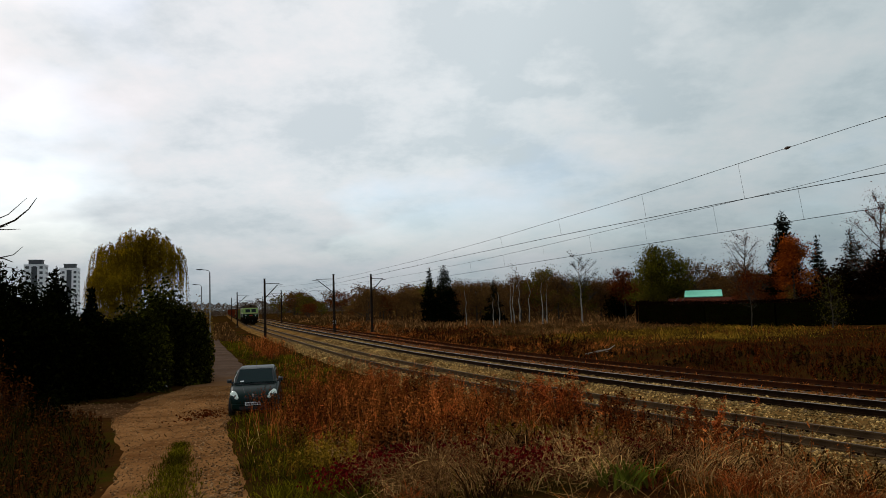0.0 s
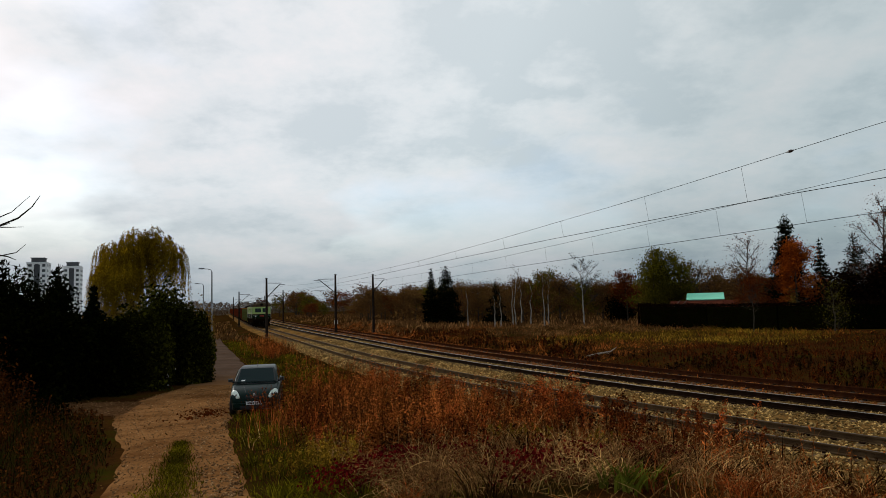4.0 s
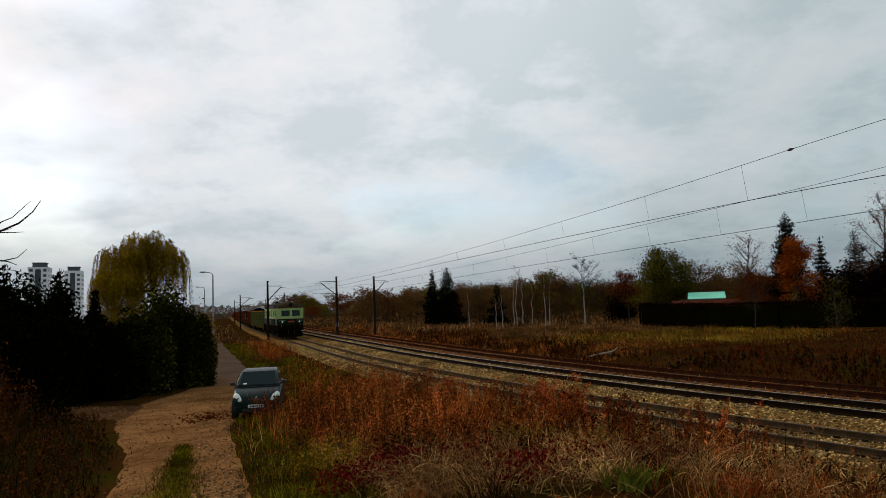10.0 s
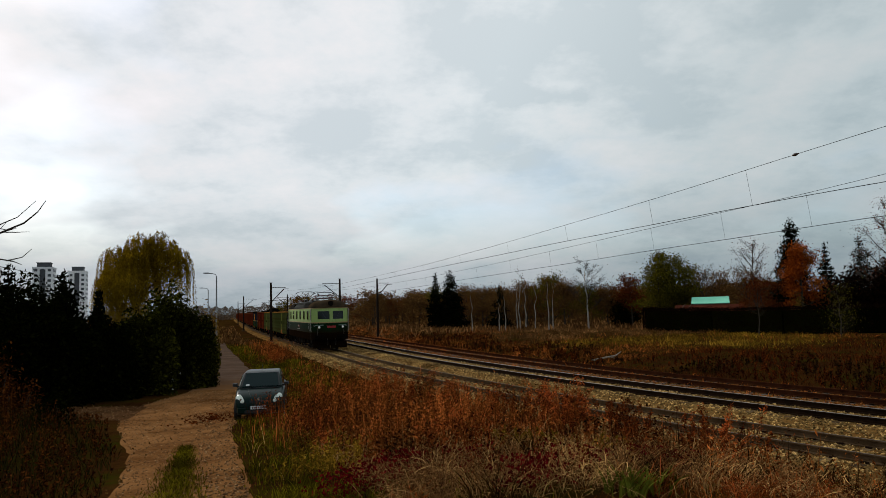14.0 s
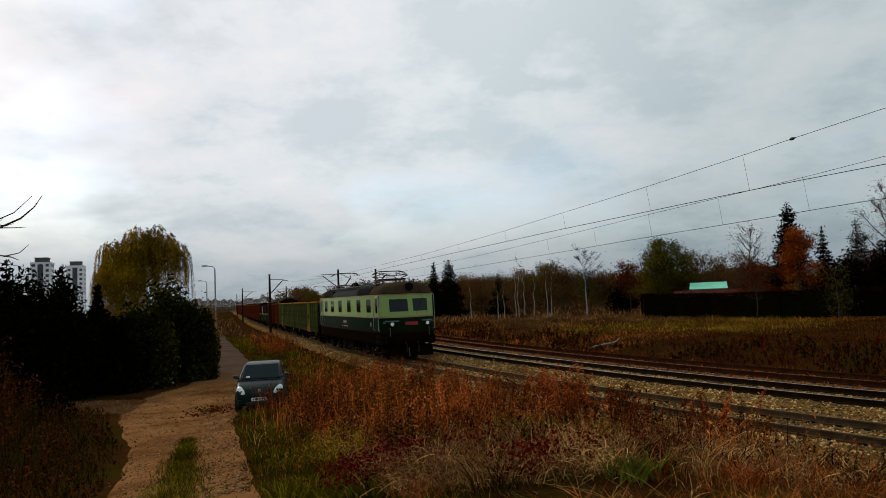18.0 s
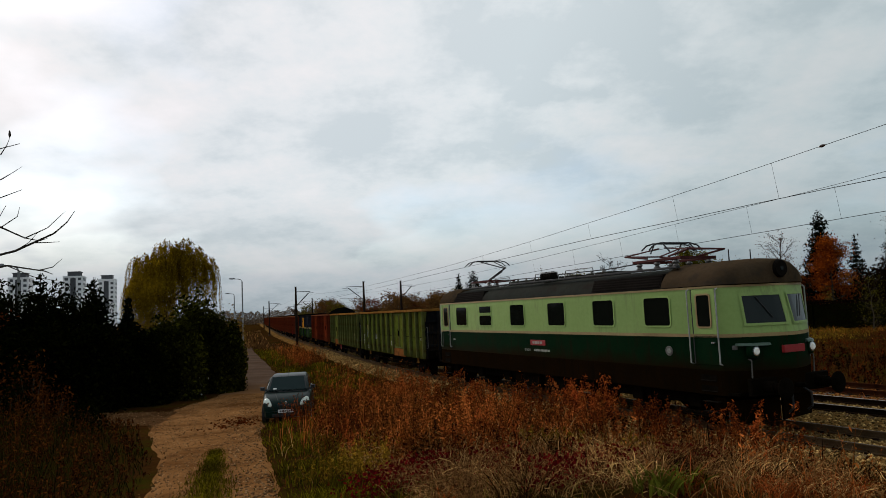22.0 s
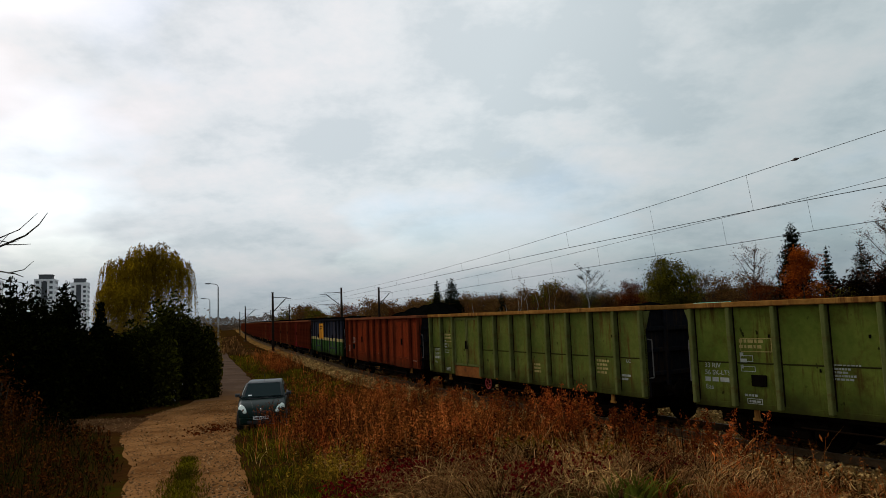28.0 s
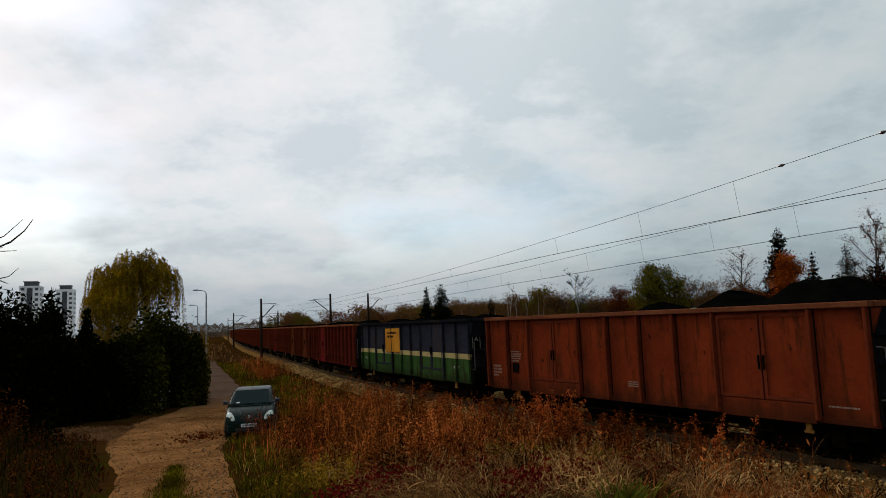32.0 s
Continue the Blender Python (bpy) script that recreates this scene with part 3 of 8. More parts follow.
def ground_z(x, y):
    x, y = np.atleast_1d(x).astype(float), np.atleast_1d(y).astype(float)
    z = np.empty(len(x))
    for k in range(0, len(x), 20000):
        xs, ys = x[k:k + 20000], y[k:k + 20000]
        s, lat = lat_of(xs, ys)
        g = np.full(len(xs), -0.62)
        g += 0.20 * np.sin(xs * 0.21 + 1.0) * np.sin(ys * 0.17) * smooth_step(-3, -9, lat) * 0.5
        # the bank on which the camera stands
        g += 1.05 * np.exp(-((xs - 2.5) ** 2 + (ys - 7.0) ** 2) / 60.0) + 0.22 * np.exp(-((xs + 1) ** 2 + (ys - 16.0) ** 2) / 40.0)
        g += 0.45 * np.exp(-((xs + 13.5) ** 2 / 14.0 + (ys - 19.0) ** 2 / 9.0))
        # the road lies a little higher than the ditch
        g = np.where(lat < -4.5, g + 0.20 * smooth_step(-5, -9, lat), g)
        # track bed
        bed = smooth_step(-4.6, -2.2, lat) * (1 - smooth_step(THIRD + 2.0, THIRD + 3.4, lat))
        g = g * (1 - bed) + bed * (-0.36)
        # bank on the far side
        far = smooth_step(THIRD + 3.0, THIRD + 10.0, lat)
        g = np.where(lat > THIRD + 2.0, g * (1 - far) + far * (0.18 + 0.14 * np.sin(xs * 0.13) * np.sin(ys * 0.11)), g)
        z[k:k + 20000] = g
    return z


def build_ground():
    def axis(near, far, fine):
        a = list(np.arange(-near, near + 0.01, fine))
        step, v = fine, near
        while v < far:
            step *= 1.22
            v += step
            a += [v, -v]
        return np.array(sorted(a))
    xs, ys = axis(46, 2600, 1.0), axis(46, 2600, 1.0) + 34
    X, Y = np.meshgrid(xs, ys)
    Z = ground_z(X.ravel(), Y.ravel())
    n, m = len(xs), len(ys)
    i = np.arange((m - 1) * n).reshape(m - 1, n)[:, :-1].ravel()
    ob = new("ground", big_mesh("ground", np.c_[X.ravel(), Y.ravel(), Z], np.c_[i, i + 1, i + n + 1, i + n], M["soil"], True))
    tagged(ob, "dark earth with sparse dry autumn grass", "ground", kind="structure")


build_ground()


# ---- tracks ----
def sweep(profile, s0, s1, lat, z, step=2.0):
    """A long bar along the line: profile of (lateral, height) points."""
    S = np.concatenate([np.arange(s0, min(s1, 60), step), np.arange(max(s0, 60), s1 + 0.1, step * 3)])
    rings = []
    for s in S:
        ring = []
        for a, h in profile:
            x, y = on_line(s, lat + a)
            ring.append((float(x), float(y), z + h))
        rings.append(ring)
    return Shape().loft(rings)


RAIL = [(-0.070, -0.172), (0.070, -0.172), (0.070, -0.158), (0.012, -0.140), (0.012, -0.042), (0.036, -0.036), (0.036, -0.004), (-0.036, -0.004), (-0.036, -0.036), (-0.012, -0.042), (-0.012, -0.140), (-0.070, -0.158)]
HEAD = [(-0.034, -0.004), (0.034, -0.004), (0.030, 0.0), (-0.030, 0.0)]


def build_track(lat, z, label, side, head, stones, bed, wood):
    track = thing("railway_track", label, "track", "railway tracks", kind="structure")
    prof = [(-2.3, -0.42), (-1.55, -0.19), (1.55, -0.19), (2.3, -0.42)]
    part("ballast_bed", sweep(prof, -30, 640, lat, z, 3.0), bed, track)
    for a in (-0.7525, 0.7525):
        rail = part("rail", sweep(RAIL, -30, 640, lat + a, z), side, track)
        part("rail_head", sweep(HEAD, -30, 640, lat + a, z), head, rail, "worn running surface")
    sl = Shape()
    sl.loft([[(-0.125, y, -0.30), (0.125, y, -0.30), (0.095, y, h), (-0.095, y, h)] for y, h in ((-1.27, -0.20), (-1.2, -0.172), (-0.45, -0.176), (-0.35, -0.20), (0.35, -0.20), (0.45, -0.176), (1.2, -0.172), (1.27, -0.20))])
    me = sl.mesh("sleeper", wood)
    rest = Shape()
    s, k = -14.0, 0
    rng = random.Random(int(lat * 10))
    while s < 240:
        m = line_pose(s, lat, z + rng.uniform(-0.012, 0.006)) @ pose(0, 0, 0, 0, 0, rng.uniform(-1.5, 1.5))
        if s < 62:
            ob = part("sleeper", me, None, track, at=m)
        else:
            rest.add([m @ Vector(p) for p in sl.v], sl.f)
        s += 0.62
    tagged(part("far_sleepers", rest, wood, track), kind="stuff")
    clip = Shape().box(-0.07, 0.07, -0.16, -0.085, -0.175, -0.135, 0.01).box(-0.07, 0.07, 0.085, 0.16, -0.175, -0.135, 0.01)
    fast = Shape()
    s = -14.0
    while s < 30:
        for a in (-0.7525, 0.7525):
            m = line_pose(s, lat + a, z)
            fast.add([m @ Vector(p) for p in clip.v], clip.f)
        s += 0.62
    tagged(part("rail_fastenings", fast, M["rail_side"], track), kind="stuff")
    # loose stones
    rng = np.random.default_rng(int(lat * 7) + 3)
    n = 60000 if lat < 5 else 34000
    S = -8 + 72 * rng.random(n) ** 1.6
    L = rng.uniform(-2.35, 2.35, n)
    keep = np.minimum(np.abs(L - 0.7525), np.abs(L + 0.7525)) > 0.07
    S, L = S[keep], L[keep]
    x, y = on_line(S, lat + L)
    top = np.where(np.abs(L) < 1.55, -0.19, -0.19 - (np.abs(L) - 1.55) * 0.31) + z
    pts = np.c_[x, y, top + rng.uniform(-0.01, 0.012, len(S))]
    tagged(part("ballast_stones", scatter_stones("ballast_stones", pts, rng.uniform(0.022, 0.055, len(S)), stones, rng), None, track), kind="stuff")


def scatter_stones(name, pts, size, mat, rng):
    base = np.array([(1, 0, 0), (-0.6, 0.9, 0), (-0.6, -0.8, 0.1), (0.1, 0.1, 0.95), (0.0, 0.0, -0.8)], float)
    tri = np.array([(0, 1, 3), (1, 2, 3), (2, 0, 3), (1, 0, 4), (2, 1, 4), (0, 2, 4)])
    n = len(pts)
    a = rng.uniform(0, 2 * np.pi, n)
    c, s = np.cos(a), np.sin(a)
    b = base[None] * (1 + rng.uniform(-0.35, 0.35, (n, 5, 3)))
    v = np.stack([b[..., 0] * c[:, None] - b[..., 1] * s[:, None], b[..., 0] * s[:, None] + b[..., 1] * c[:, None], b[..., 2] * 0.8], -1) * size[:, None, None] + pts[:, None]
    f = tri[None] + (np.arange(n) * 5)[:, None, None]
    return big_mesh(name, v.reshape(-1, 3), f.reshape(-1, 3), mat)


build_track(0.0, 0.0, "railway track with dull brown rails on pale grey ballast", M["rail_tan"], M["rail_dull"], M["ballast"], M["ballast_bed"], M["concrete"])
build_track(SECOND, Z_SECOND, "railway track with dark rails on brownish ballast", M["rail_side"], M["rail_head"], M["ballast"], M["ballast_bed"], M["concrete"])
build_track(THIRD, Z_THIRD, "disused rusty railway track on stained ballast", M["rail_rust"], M["rail_rust"], M["ballast_rusty"], M["ballast_bed"], M["timber"])


# ---- overhead line ----
CONTACT = ((-20, 5.75), (0, 5.62), (6, 5.51), (9, 5.45), (12, 5.34), (16, 5.26), (20, 5.15), (28, 5.01), (38, 4.86), (48, 4.80), (340, 4.80))
CARRIER = ((-20, 9.0), (0, 7.22), (5.7, 6.70), (7.9, 6.46), (9.1, 6.34), (12.3, 6.04), (16, 5.80), (20, 5.56), (28, 5.26), (38, 5.13), (50, 5.15), (62, 5.32), (82, 5.80), (340, 5.80))
CARRIER_FAR = ((-20, 8.4), (0, 6.98), (7.5, 6.33), (9.8, 6.13), (12.9, 5.96), (16, 5.82), (20, 5.62), (28, 5.32), (38, 5.12), (50, 5.10), (62, 5.20), (82, 5.65), (340, 5.65))


def wire_height(curve, s):
    x, z = [c[0] for c in curve], [c[1] for c in curve]
    return sum(float(np.interp(s + d, x, z)) for d in (-1.5, 0.0, 1.5)) / 3


def build_overhead(lat, contact, carrier, dz, droppers, insulators, label):
    wire = thing("overhead_line", label, "overhead wire", "overhead lines")
    S = np.concatenate([np.arange(-4, 60, 1.5), np.arange(60, 330, 5.0)])
    for name, curve, lift, r in (("contact_wire", contact, dz, 0.0085), ("messenger_wire", carrier, 0.0, 0.0065)):
        pts = []
        for s in S:
            x, y = on_line(s, lat)
            pts.append((float(x), float(y), wire_height(curve, s) + lift))
        part(name, Shape().cable(pts, r), M["wire"], wire)
    for s in droppers:
        x, y = on_line(s, lat)
        x2, y2 = on_line(s + 0.12, lat)
        part("dropper", Shape().tube((float(x), float(y), wire_height(contact, s) + dz), (float(x2), float(y2), wire_height(carrier, s + 0.12)), 0.0035, n=4), M["wire"], wire)
    for s in insulators:
        part("insulator", Shape().lathe([(0.008, -0.10), (0.020, -0.06), (0.036, -0.02), (0.036, 0.02), (0.020, 0.06), (0.008, 0.10)], (0, 0, 0), "x", 10), M["insulator"], wire, "dark ribbed insulator", at=line_pose(s, lat, wire_height(carrier, s)) @ pose(0, 0, 0, 0, -5.5, 0))


build_overhead(0.0, CONTACT, CARRIER, 0.0, (9.05, 12.2, 16.0, 19.7, 23.8, 28.1, 32.4, 36.8, 41.2, 45.6, 50.0, 54.5), (5.68, 7.89), "taut overhead wires with thin droppers over the near track")
build_overhead(SECOND, CONTACT, CARRIER_FAR, -0.25, (6.9, 9.84, 12.83, 16.0, 19.2, 22.6, 26.2, 30.0, 34.0, 38.0, 42.2, 46.5, 51.0), (), "taut overhead wires with thin droppers over the middle track")


def build_mast(s, lat, height, arm, label, sign=False, group="overhead line masts"):
    """A lattice mast; arm: how far its bracket reaches across the track (signed)."""
    x, y = on_line(s, lat)
    base = float(ground_z(x, y)[0])
    m = thing("overhead_mast", label, "mast", group, line_pose(s, lat, base))
    h = height - base
    foot = part("foundation", Shape().box(-0.35, 0.35, -0.35, 0.35, -0.4, 0.12, 0.04), M["concrete"], m)
    part("post", Shape().loft([[(-w * 0.7, -w, z), (w * 0.7, -w, z), (w * 0.7, w, z), (-w * 0.7, w, z)] for z, w in ((-0.1, 0.16), (h * 0.6, 0.13), (h, 0.10))]), M["mast"], m)
    part("post_cap", Shape().box(-0.12, 0.12, -0.15, 0.15, h, h + 0.05, 0.01), M["mast"], m)
    for z in (0.35 * h, 0.6 * h):
        part("band", Shape().box(-0.11, 0.11, -0.16, 0.16, z, z + 0.08, 0.01), M["mast"], m)
    d = 1 if arm > 0 else -1
    zt = h - 0.55
    part("top_tube", Shape().tube((0, 0, zt), (0, arm * 0.82, zt - 0.02), 0.035, n=6), M["mast"], m)
    part("bracket_tube", Shape().tube((0, 0, zt - 1.75), (0, arm * 0.72, zt - 0.18), 0.055, n=8), M["mast"], m)
    part("bracket_head", Shape().tube((0, arm * 0.72, zt - 0.18), (0, arm, zt - 0.18), 0.03, n=6), M["mast"], m)
    part("registration_arm", Shape().pipe([(0, 0.1 * d, zt - 1.55), (0, arm * 0.95, zt - 1.42), (0, arm * 1.12, zt - 1.5)], 0.022), M["mast"], m)
    part("insulator", Shape().lathe([(0.02, 0), (0.06, 0.06), (0.04, 0.12), (0.06, 0.18), (0.04, 0.24), (0.02, 0.3)], (0, 0.12 * d, zt - 1.72), "z", 10), M["insulator"], m)
    if sign:
        part("sign_plate", Shape().box(0.06, 0.075, -0.20, 0.20, 1.25, 1.75, 0.005), M["paper"], m, "small white plate")
    return m


build_mast(79.3, -2.1, 6.65, 2.1, "dark riveted steel mast with a bracket over the near track")
build_mast(81.8, 6.6, 7.15, -2.7, "dark riveted steel mast with a small white plate", True)
build_mast(84.0, 12.0, 7.2, 2.0, "dark steel mast standing beyond the tracks")
build_mast(142.0, -2.6, 6.6, 2.6, "distant dark steel mast with a bracket")
build_mast(146.0, 6.6, 6.9, -2.7, "distant dark steel mast with a bracket")
build_mast(208.0, -2.6, 6.6, 2.6, "far off dark steel mast")
build_mast(212.0, 6.6, 6.9, -2.7, "far off dark steel mast")


# ---- rolling stock: x with the train, y to the far side, z from the rail ----
def wheelset(radius):
    s = Shape()
    for a in (-1, 1):
        y = a * 0.75
        s.lathe([(radius + 0.03, -a * 0.075), (radius + 0.03, -a * 0.045), (radius, -a * 0.04), (radius - 0.005, a * 0.065), (radius - 0.06, a * 0.065), (radius - 0.08, a * 0.02), (0.17, a * 0.015), (0.13, a * 0.09), (0.06, a * 0.09)], (0, y, 0), "y", 28)
        for k in range(6):  # dark lightening holes, seen as the wheel turns
            t = k * math.pi / 3
            s.lathe([(0.045, a * 0.0), (0.05, a * 0.028)], (math.cos(t) * radius * 0.6, y, math.sin(t) * radius * 0.6), "y", 8)
    s.tube((0, -0.75, 0), (0, 0.75, 0), 0.08, n=12)
    return s


WHEELS = []  # turning wheelsets: object, local place, radius


def loco_outline(z):
    """Half plan of the body at height z, from the middle of one end to the other along y > 0."""
    rake = 0.26 * max(0.0, z - 2.30) / 1.08
    low = 0.10 * max(0.0, 1.35 - z)
    front = [(8.62, 0.0), (8.59, 0.22), (8.45, 0.60), (8.25, 1.0), (8.09, 1.23), (7.95, 1.39), (7.80, 1.47)]
    pts = [(x - rake * max(0.0, (x - 7.7)) - low * (x > 8.0), y) for x, y in front]
    return pts


def loco_ring(z, grow=0.0):
    half = loco_outline(z)
    q = [(x + grow * (x > 8), y + grow * (y > 0.2)) for x, y in half]
    ring = [(x, y) for x, y in q] + [(-x, y) for x, y in q[::-1]]
    ring += [(-x, -y) for x, y in q[1:]] + [(x, -y) for x, y in q[::-1][:-1]]
    return [(x, y, z) for x, y in ring]


def band(z0, z1, grow=0.0, n=2):
    s = Shape()
    s.loft([loco_ring(z0 + (z1 - z0) * i / n, grow) for i in range(n + 1)], True, False)
    # thickness
    return s


def frame_ring(x0, x1, z0, z1, y, w, t, r=0.07):
    """A rounded window frame on the side plane at y; t: how far it stands out (signed)."""
    def ring(g, yy):
        a0, a1, b0, b1, rr = x0 - g, x1 + g, z0 - g, z1 + g, r + g
        pts = []
        for cx, cz, t0 in ((a1 - rr, b1 - rr, 0), (a0 + rr, b1 - rr, 90), (a0 + rr, b0 + rr, 180), (a1 - rr, b0 + rr, 270)):
            for k in (0, 30, 60, 90):
                t_ = radians(t0 + k)
                pts.append((cx + rr * math.cos(t_), yy, cz + rr * math.sin(t_)))
        return pts
    f = Shape().loft([ring(w, y), ring(w, y + t), ring(0, y + t), ring(0, y - t * 0.2)], True, False)
    pane = Shape()
    p = ring(0.0, y + t * 0.35)
    pane.add(p, [tuple(range(len(p)))])
    return f, pane


def letter_bars(rows, x, y, z, h, mat, parent, name="lettering", d=-1, seed=1, label="faded painted marks"):
    """Unreadable small writing on a side wall as plain bars."""
    rng = random.Random(seed)
    s = Shape()
    for k, w in enumerate(rows):
        zz = z - k * h * 1.7
        c = x
        while c < x + w - h:
            L = min(rng.uniform(0.6, 2.4) * h, x + w - c)
            s.box(c, c + L, y, y + d * 0.004, zz, zz + h)
            c += L + 0.45 * h
    return part(name, s, mat, parent, label)


def words(text, size, mat, parent, at, label=""):
    cu = bpy.data.curves.new("words", "FONT")
    cu.body, cu.size, cu.extrude = text, size, 0.003
    tmp = bpy.data.objects.new("words", cu)
    scene.collection.objects.link(tmp)
    bpy.context.view_layer.update()
    me = bpy.data.meshes.new_from_object(tmp.evaluated_get(bpy.context.evaluated_depsgraph_get()))
    bpy.data.objects.remove(tmp)
    me.materials.clear()
    me.materials.append(mat)
    ob = new("lettering", me)
    ob.parent, ob.matrix_basis = parent, at
    if label:
        tagged(ob, label)
    return ob


def build_loco():
    L = thing("locomotive", "two-tone green electric locomotive with a cream waist line, dusty below", "locomotive")
    part("underframe_skirt", band(0.84, 1.42, 0.0), M["loco_brown"], L, "dusty brown lower body", True)
    part("lower_body", band(1.42, 2.19), M["loco_green"], L, "dark green body side", True)
    part("waist_band", band(2.19, 2.27, 0.012, 1), M["loco_trim"], L, "ochre waist line", True)
    part("upper_body", band(2.27, 3.36, 0.0, 3), M["loco_cream"], L, "pale green upper body", True)
    part("eave_trim", band(3.36, 3.41, 0.018, 1), M["loco_trim"], L, "ochre line under the roof", True)
    part("floor_plate", Shape().box(-8.2, 8.2, -1.42, 1.42, 0.86, 0.92), M["under"], L)
    # roof: curved section along the whole body
    sect = [(1.47, 3.41), (1.42, 3.55), (1.27, 3.72), (1.0, 3.86), (0.6, 3.95), (0.0, 3.98)]
    full = sect + [(-y, z) for y, z in sect[::-1][1:]]

    def roof_ring(x, k, drop=0.0):
        return [(x, y * k, 3.41 + (z - 3.41) * (1 - drop)) for y, z in full]
    mid = Shape().loft([roof_ring(x, 0.985) for x in (-6.6, -2.2, 2.2, 6.6)], False)
    part("roof", mid, M["loco_roof"], L, "grey sheet-metal roof", True)
    for d in (1, -1):
        rings = [[(d * x, y, z + 0.02) for x, y, z in roof_ring(x, k, drop)] for x, k, drop in ((6.0 if d > 0 else 6.35, 1.0, -0.10), (7.5, 1.0, -0.10), (7.85, 0.98, -0.08), (8.02, 0.87, -0.05), (8.17, 0.73, -0.02), (8.31, 0.52, 0.0), (8.40, 0.34, 0.05))]
        part("cab_roof", Shape().loft(rings), M["cab_roof"], L, "rounded brownish cab roof", True)
        # single head lamp housing on the roof
        part("roof_lamp_housing", Shape().lathe([(0.13, 0.0), (0.22, 0.10), (0.22, 0.42), (0.19, 0.46)], (d * 8.02, 0, 3.76), "x", 16) if d > 0 else Shape().lathe([(0.13, 0.0), (0.22, -0.10), (0.22, -0.42), (0.19, -0.46)], (d * 8.02, 0, 3.76), "x", 16), M["louvre"], L, "", True)
        part("roof_lamp_glass", Shape().lathe([(0.055, d * 0.462), (0.05, d * 0.475)], (d * 8.02, 0, 3.76), "x", 16), M["dark_glass"], L, "round lamp lens")
        for a in (-0.95, 0.95):
            part("aerial", Shape().tube((d * 7.3, a * 0.4, 3.95), (d * 7.3, a * 0.4, 4.32), 0.018, 0.012, 6), M["black_paint"], L)
    # dark louvre panels along the roof edge
    for x0, x1 in ((-6.3, -3.9), (3.05, 5.95)):
        for side in (-1, 1):
            body = Shape()
            body.loft([[(x, side * 1.455, 3.44), (x, side * 1.30, 3.80), (x, side * 1.10, 3.80), (x, side * 1.25, 3.44)] for x in (x0, x1)])
            pan = part("louvre_panel", body, M["louvre"], L, "dark ventilation louvre")
            sl = Shape()
            for i in range(5):
                f = (i + 0.5) / 5
                y, z = side * (1.462 - 0.155 * f), 3.45 + 0.34 * f
                sl.box(x0 + 0.04, x1 - 0.04, y - 0.012, y + 0.022, z - 0.012, z + 0.012)
            part("louvre_slats", sl, M["louvre"], pan)
    for side in (-1, 1):
        part("roof_step", Shape().box(-6.2, 6.3, side * 1.02, side * 1.16, 3.93, 3.99, 0.01), M["black_paint"], L, "running board along the roof")
    # roof gear
    for x0, x1, w in ((-3.3, -1.4, 0.55), (-0.7, 1.0, 0.5), (1.5, 2.7, 0.45)):
        part("roof_box", Shape().box(x0, x1, -w, w, 3.93, 4.10, 0.03), M["loco_roof"], L, "flat roof cover")
    for x in (-2.9, -2.3, -1.7, -0.2, 0.5, 1.7, 2.3):
        part("roof_insulator", Shape().lathe([(0.05, 0), (0.09, 0.05), (0.05, 0.1), (0.09, 0.15), (0.05, 0.2), (0.03, 0.27)], (x, -0.35, 3.90), "z", 10), M["ceramic"], L, "ribbed roof insulator")
    part("busbar", Shape().pipe([(-4.4, -0.35, 4.18), (-2.9, -0.35, 4.18), (-1.7, -0.35, 4.16), (-0.2, -0.35, 4.18), (1.7, -0.35, 4.17), (2.6, -0.35, 4.17), (3.9, -0.35, 4.22)], 0.018), M["black_paint"], L)
    coil = Shape()
    for i in range(7):
        a = Shape().lathe([(0.14, 0), (0.17, 0.02), (0.17, 0.06), (0.14, 0.08)], (-0.6 + i * 0.10, -0.7, 4.12), "x", 12)
        coil.add(a.v, a.f)
    part("resistor_coil", coil, M["louvre"], L, "coiled resistor on the roof", True)
    for x0, x1 in ((-3.5, -2.2), (-0.6, 0.9), (1.2, 2.8)):
        part("roof_handrail", Shape().pipe([(x0, -1.08, 3.96), (x0 + 0.1, -1.08, 4.22), (x1 - 0.1, -1.08, 4.22), (x1, -1.08, 3.96)], 0.014), M["steel"], L)

    # raised single-arm pantograph over the rear cab end
    pr = part("raised_pantograph", Shape().box(-6.3, -4.7, -0.62, -0.54, 4.20, 4.26).box(-6.3, -4.7, 0.54, 0.62, 4.20, 4.26).box(-6.3, -6.2, -0.6, 0.6, 4.20, 4.26).box(-4.8, -4.7, -0.6, 0.6, 4.20, 4.26), M["dark_red"], L, "raised single-arm current collector")
    for x in (-6.2, -4.8):
        for y in (-0.58, 0.58):
            part("insulator", Shape().lathe([(0.05, 0), (0.09, 0.04), (0.05, 0.09), (0.09, 0.14), (0.05, 0.2)], (x, y, 4.0), "z", 10), M["ceramic"], pr)
    part("lower_arm", Shape().tube((-5.9, 0, 4.28), (-4.45, 0, 4.72), 0.045, 0.035), M["black_paint"], pr)
    part("coupling_rod", Shape().tube((-5.6, -0.12, 4.26), (-4.5, -0.1, 4.58), 0.016), M["black_paint"], pr)
    part("upper_arm", Shape().tube((-4.45, -0.05, 4.72), (-5.9, -0.32, 5.09), 0.022).tube((-4.45, 0.05, 4.72), (-5.9, 0.32, 5.09), 0.022), M["black_paint"], pr)
    head = Shape()
    for x in (-6.08, -5.72):
        head.pipe([(x, -0.98, 4.92), (x, -0.80, 5.06), (x, -0.55, 5.12), (x, 0.55, 5.12), (x, 0.80, 5.06), (x, 0.98, 4.92)], 0.022)
    for y in (-0.45, 0.45):
        head.tube((-6.08, y, 5.11), (-5.72, y, 5.11), 0.016)
    part("collector_head", head, M["black_paint"], pr)
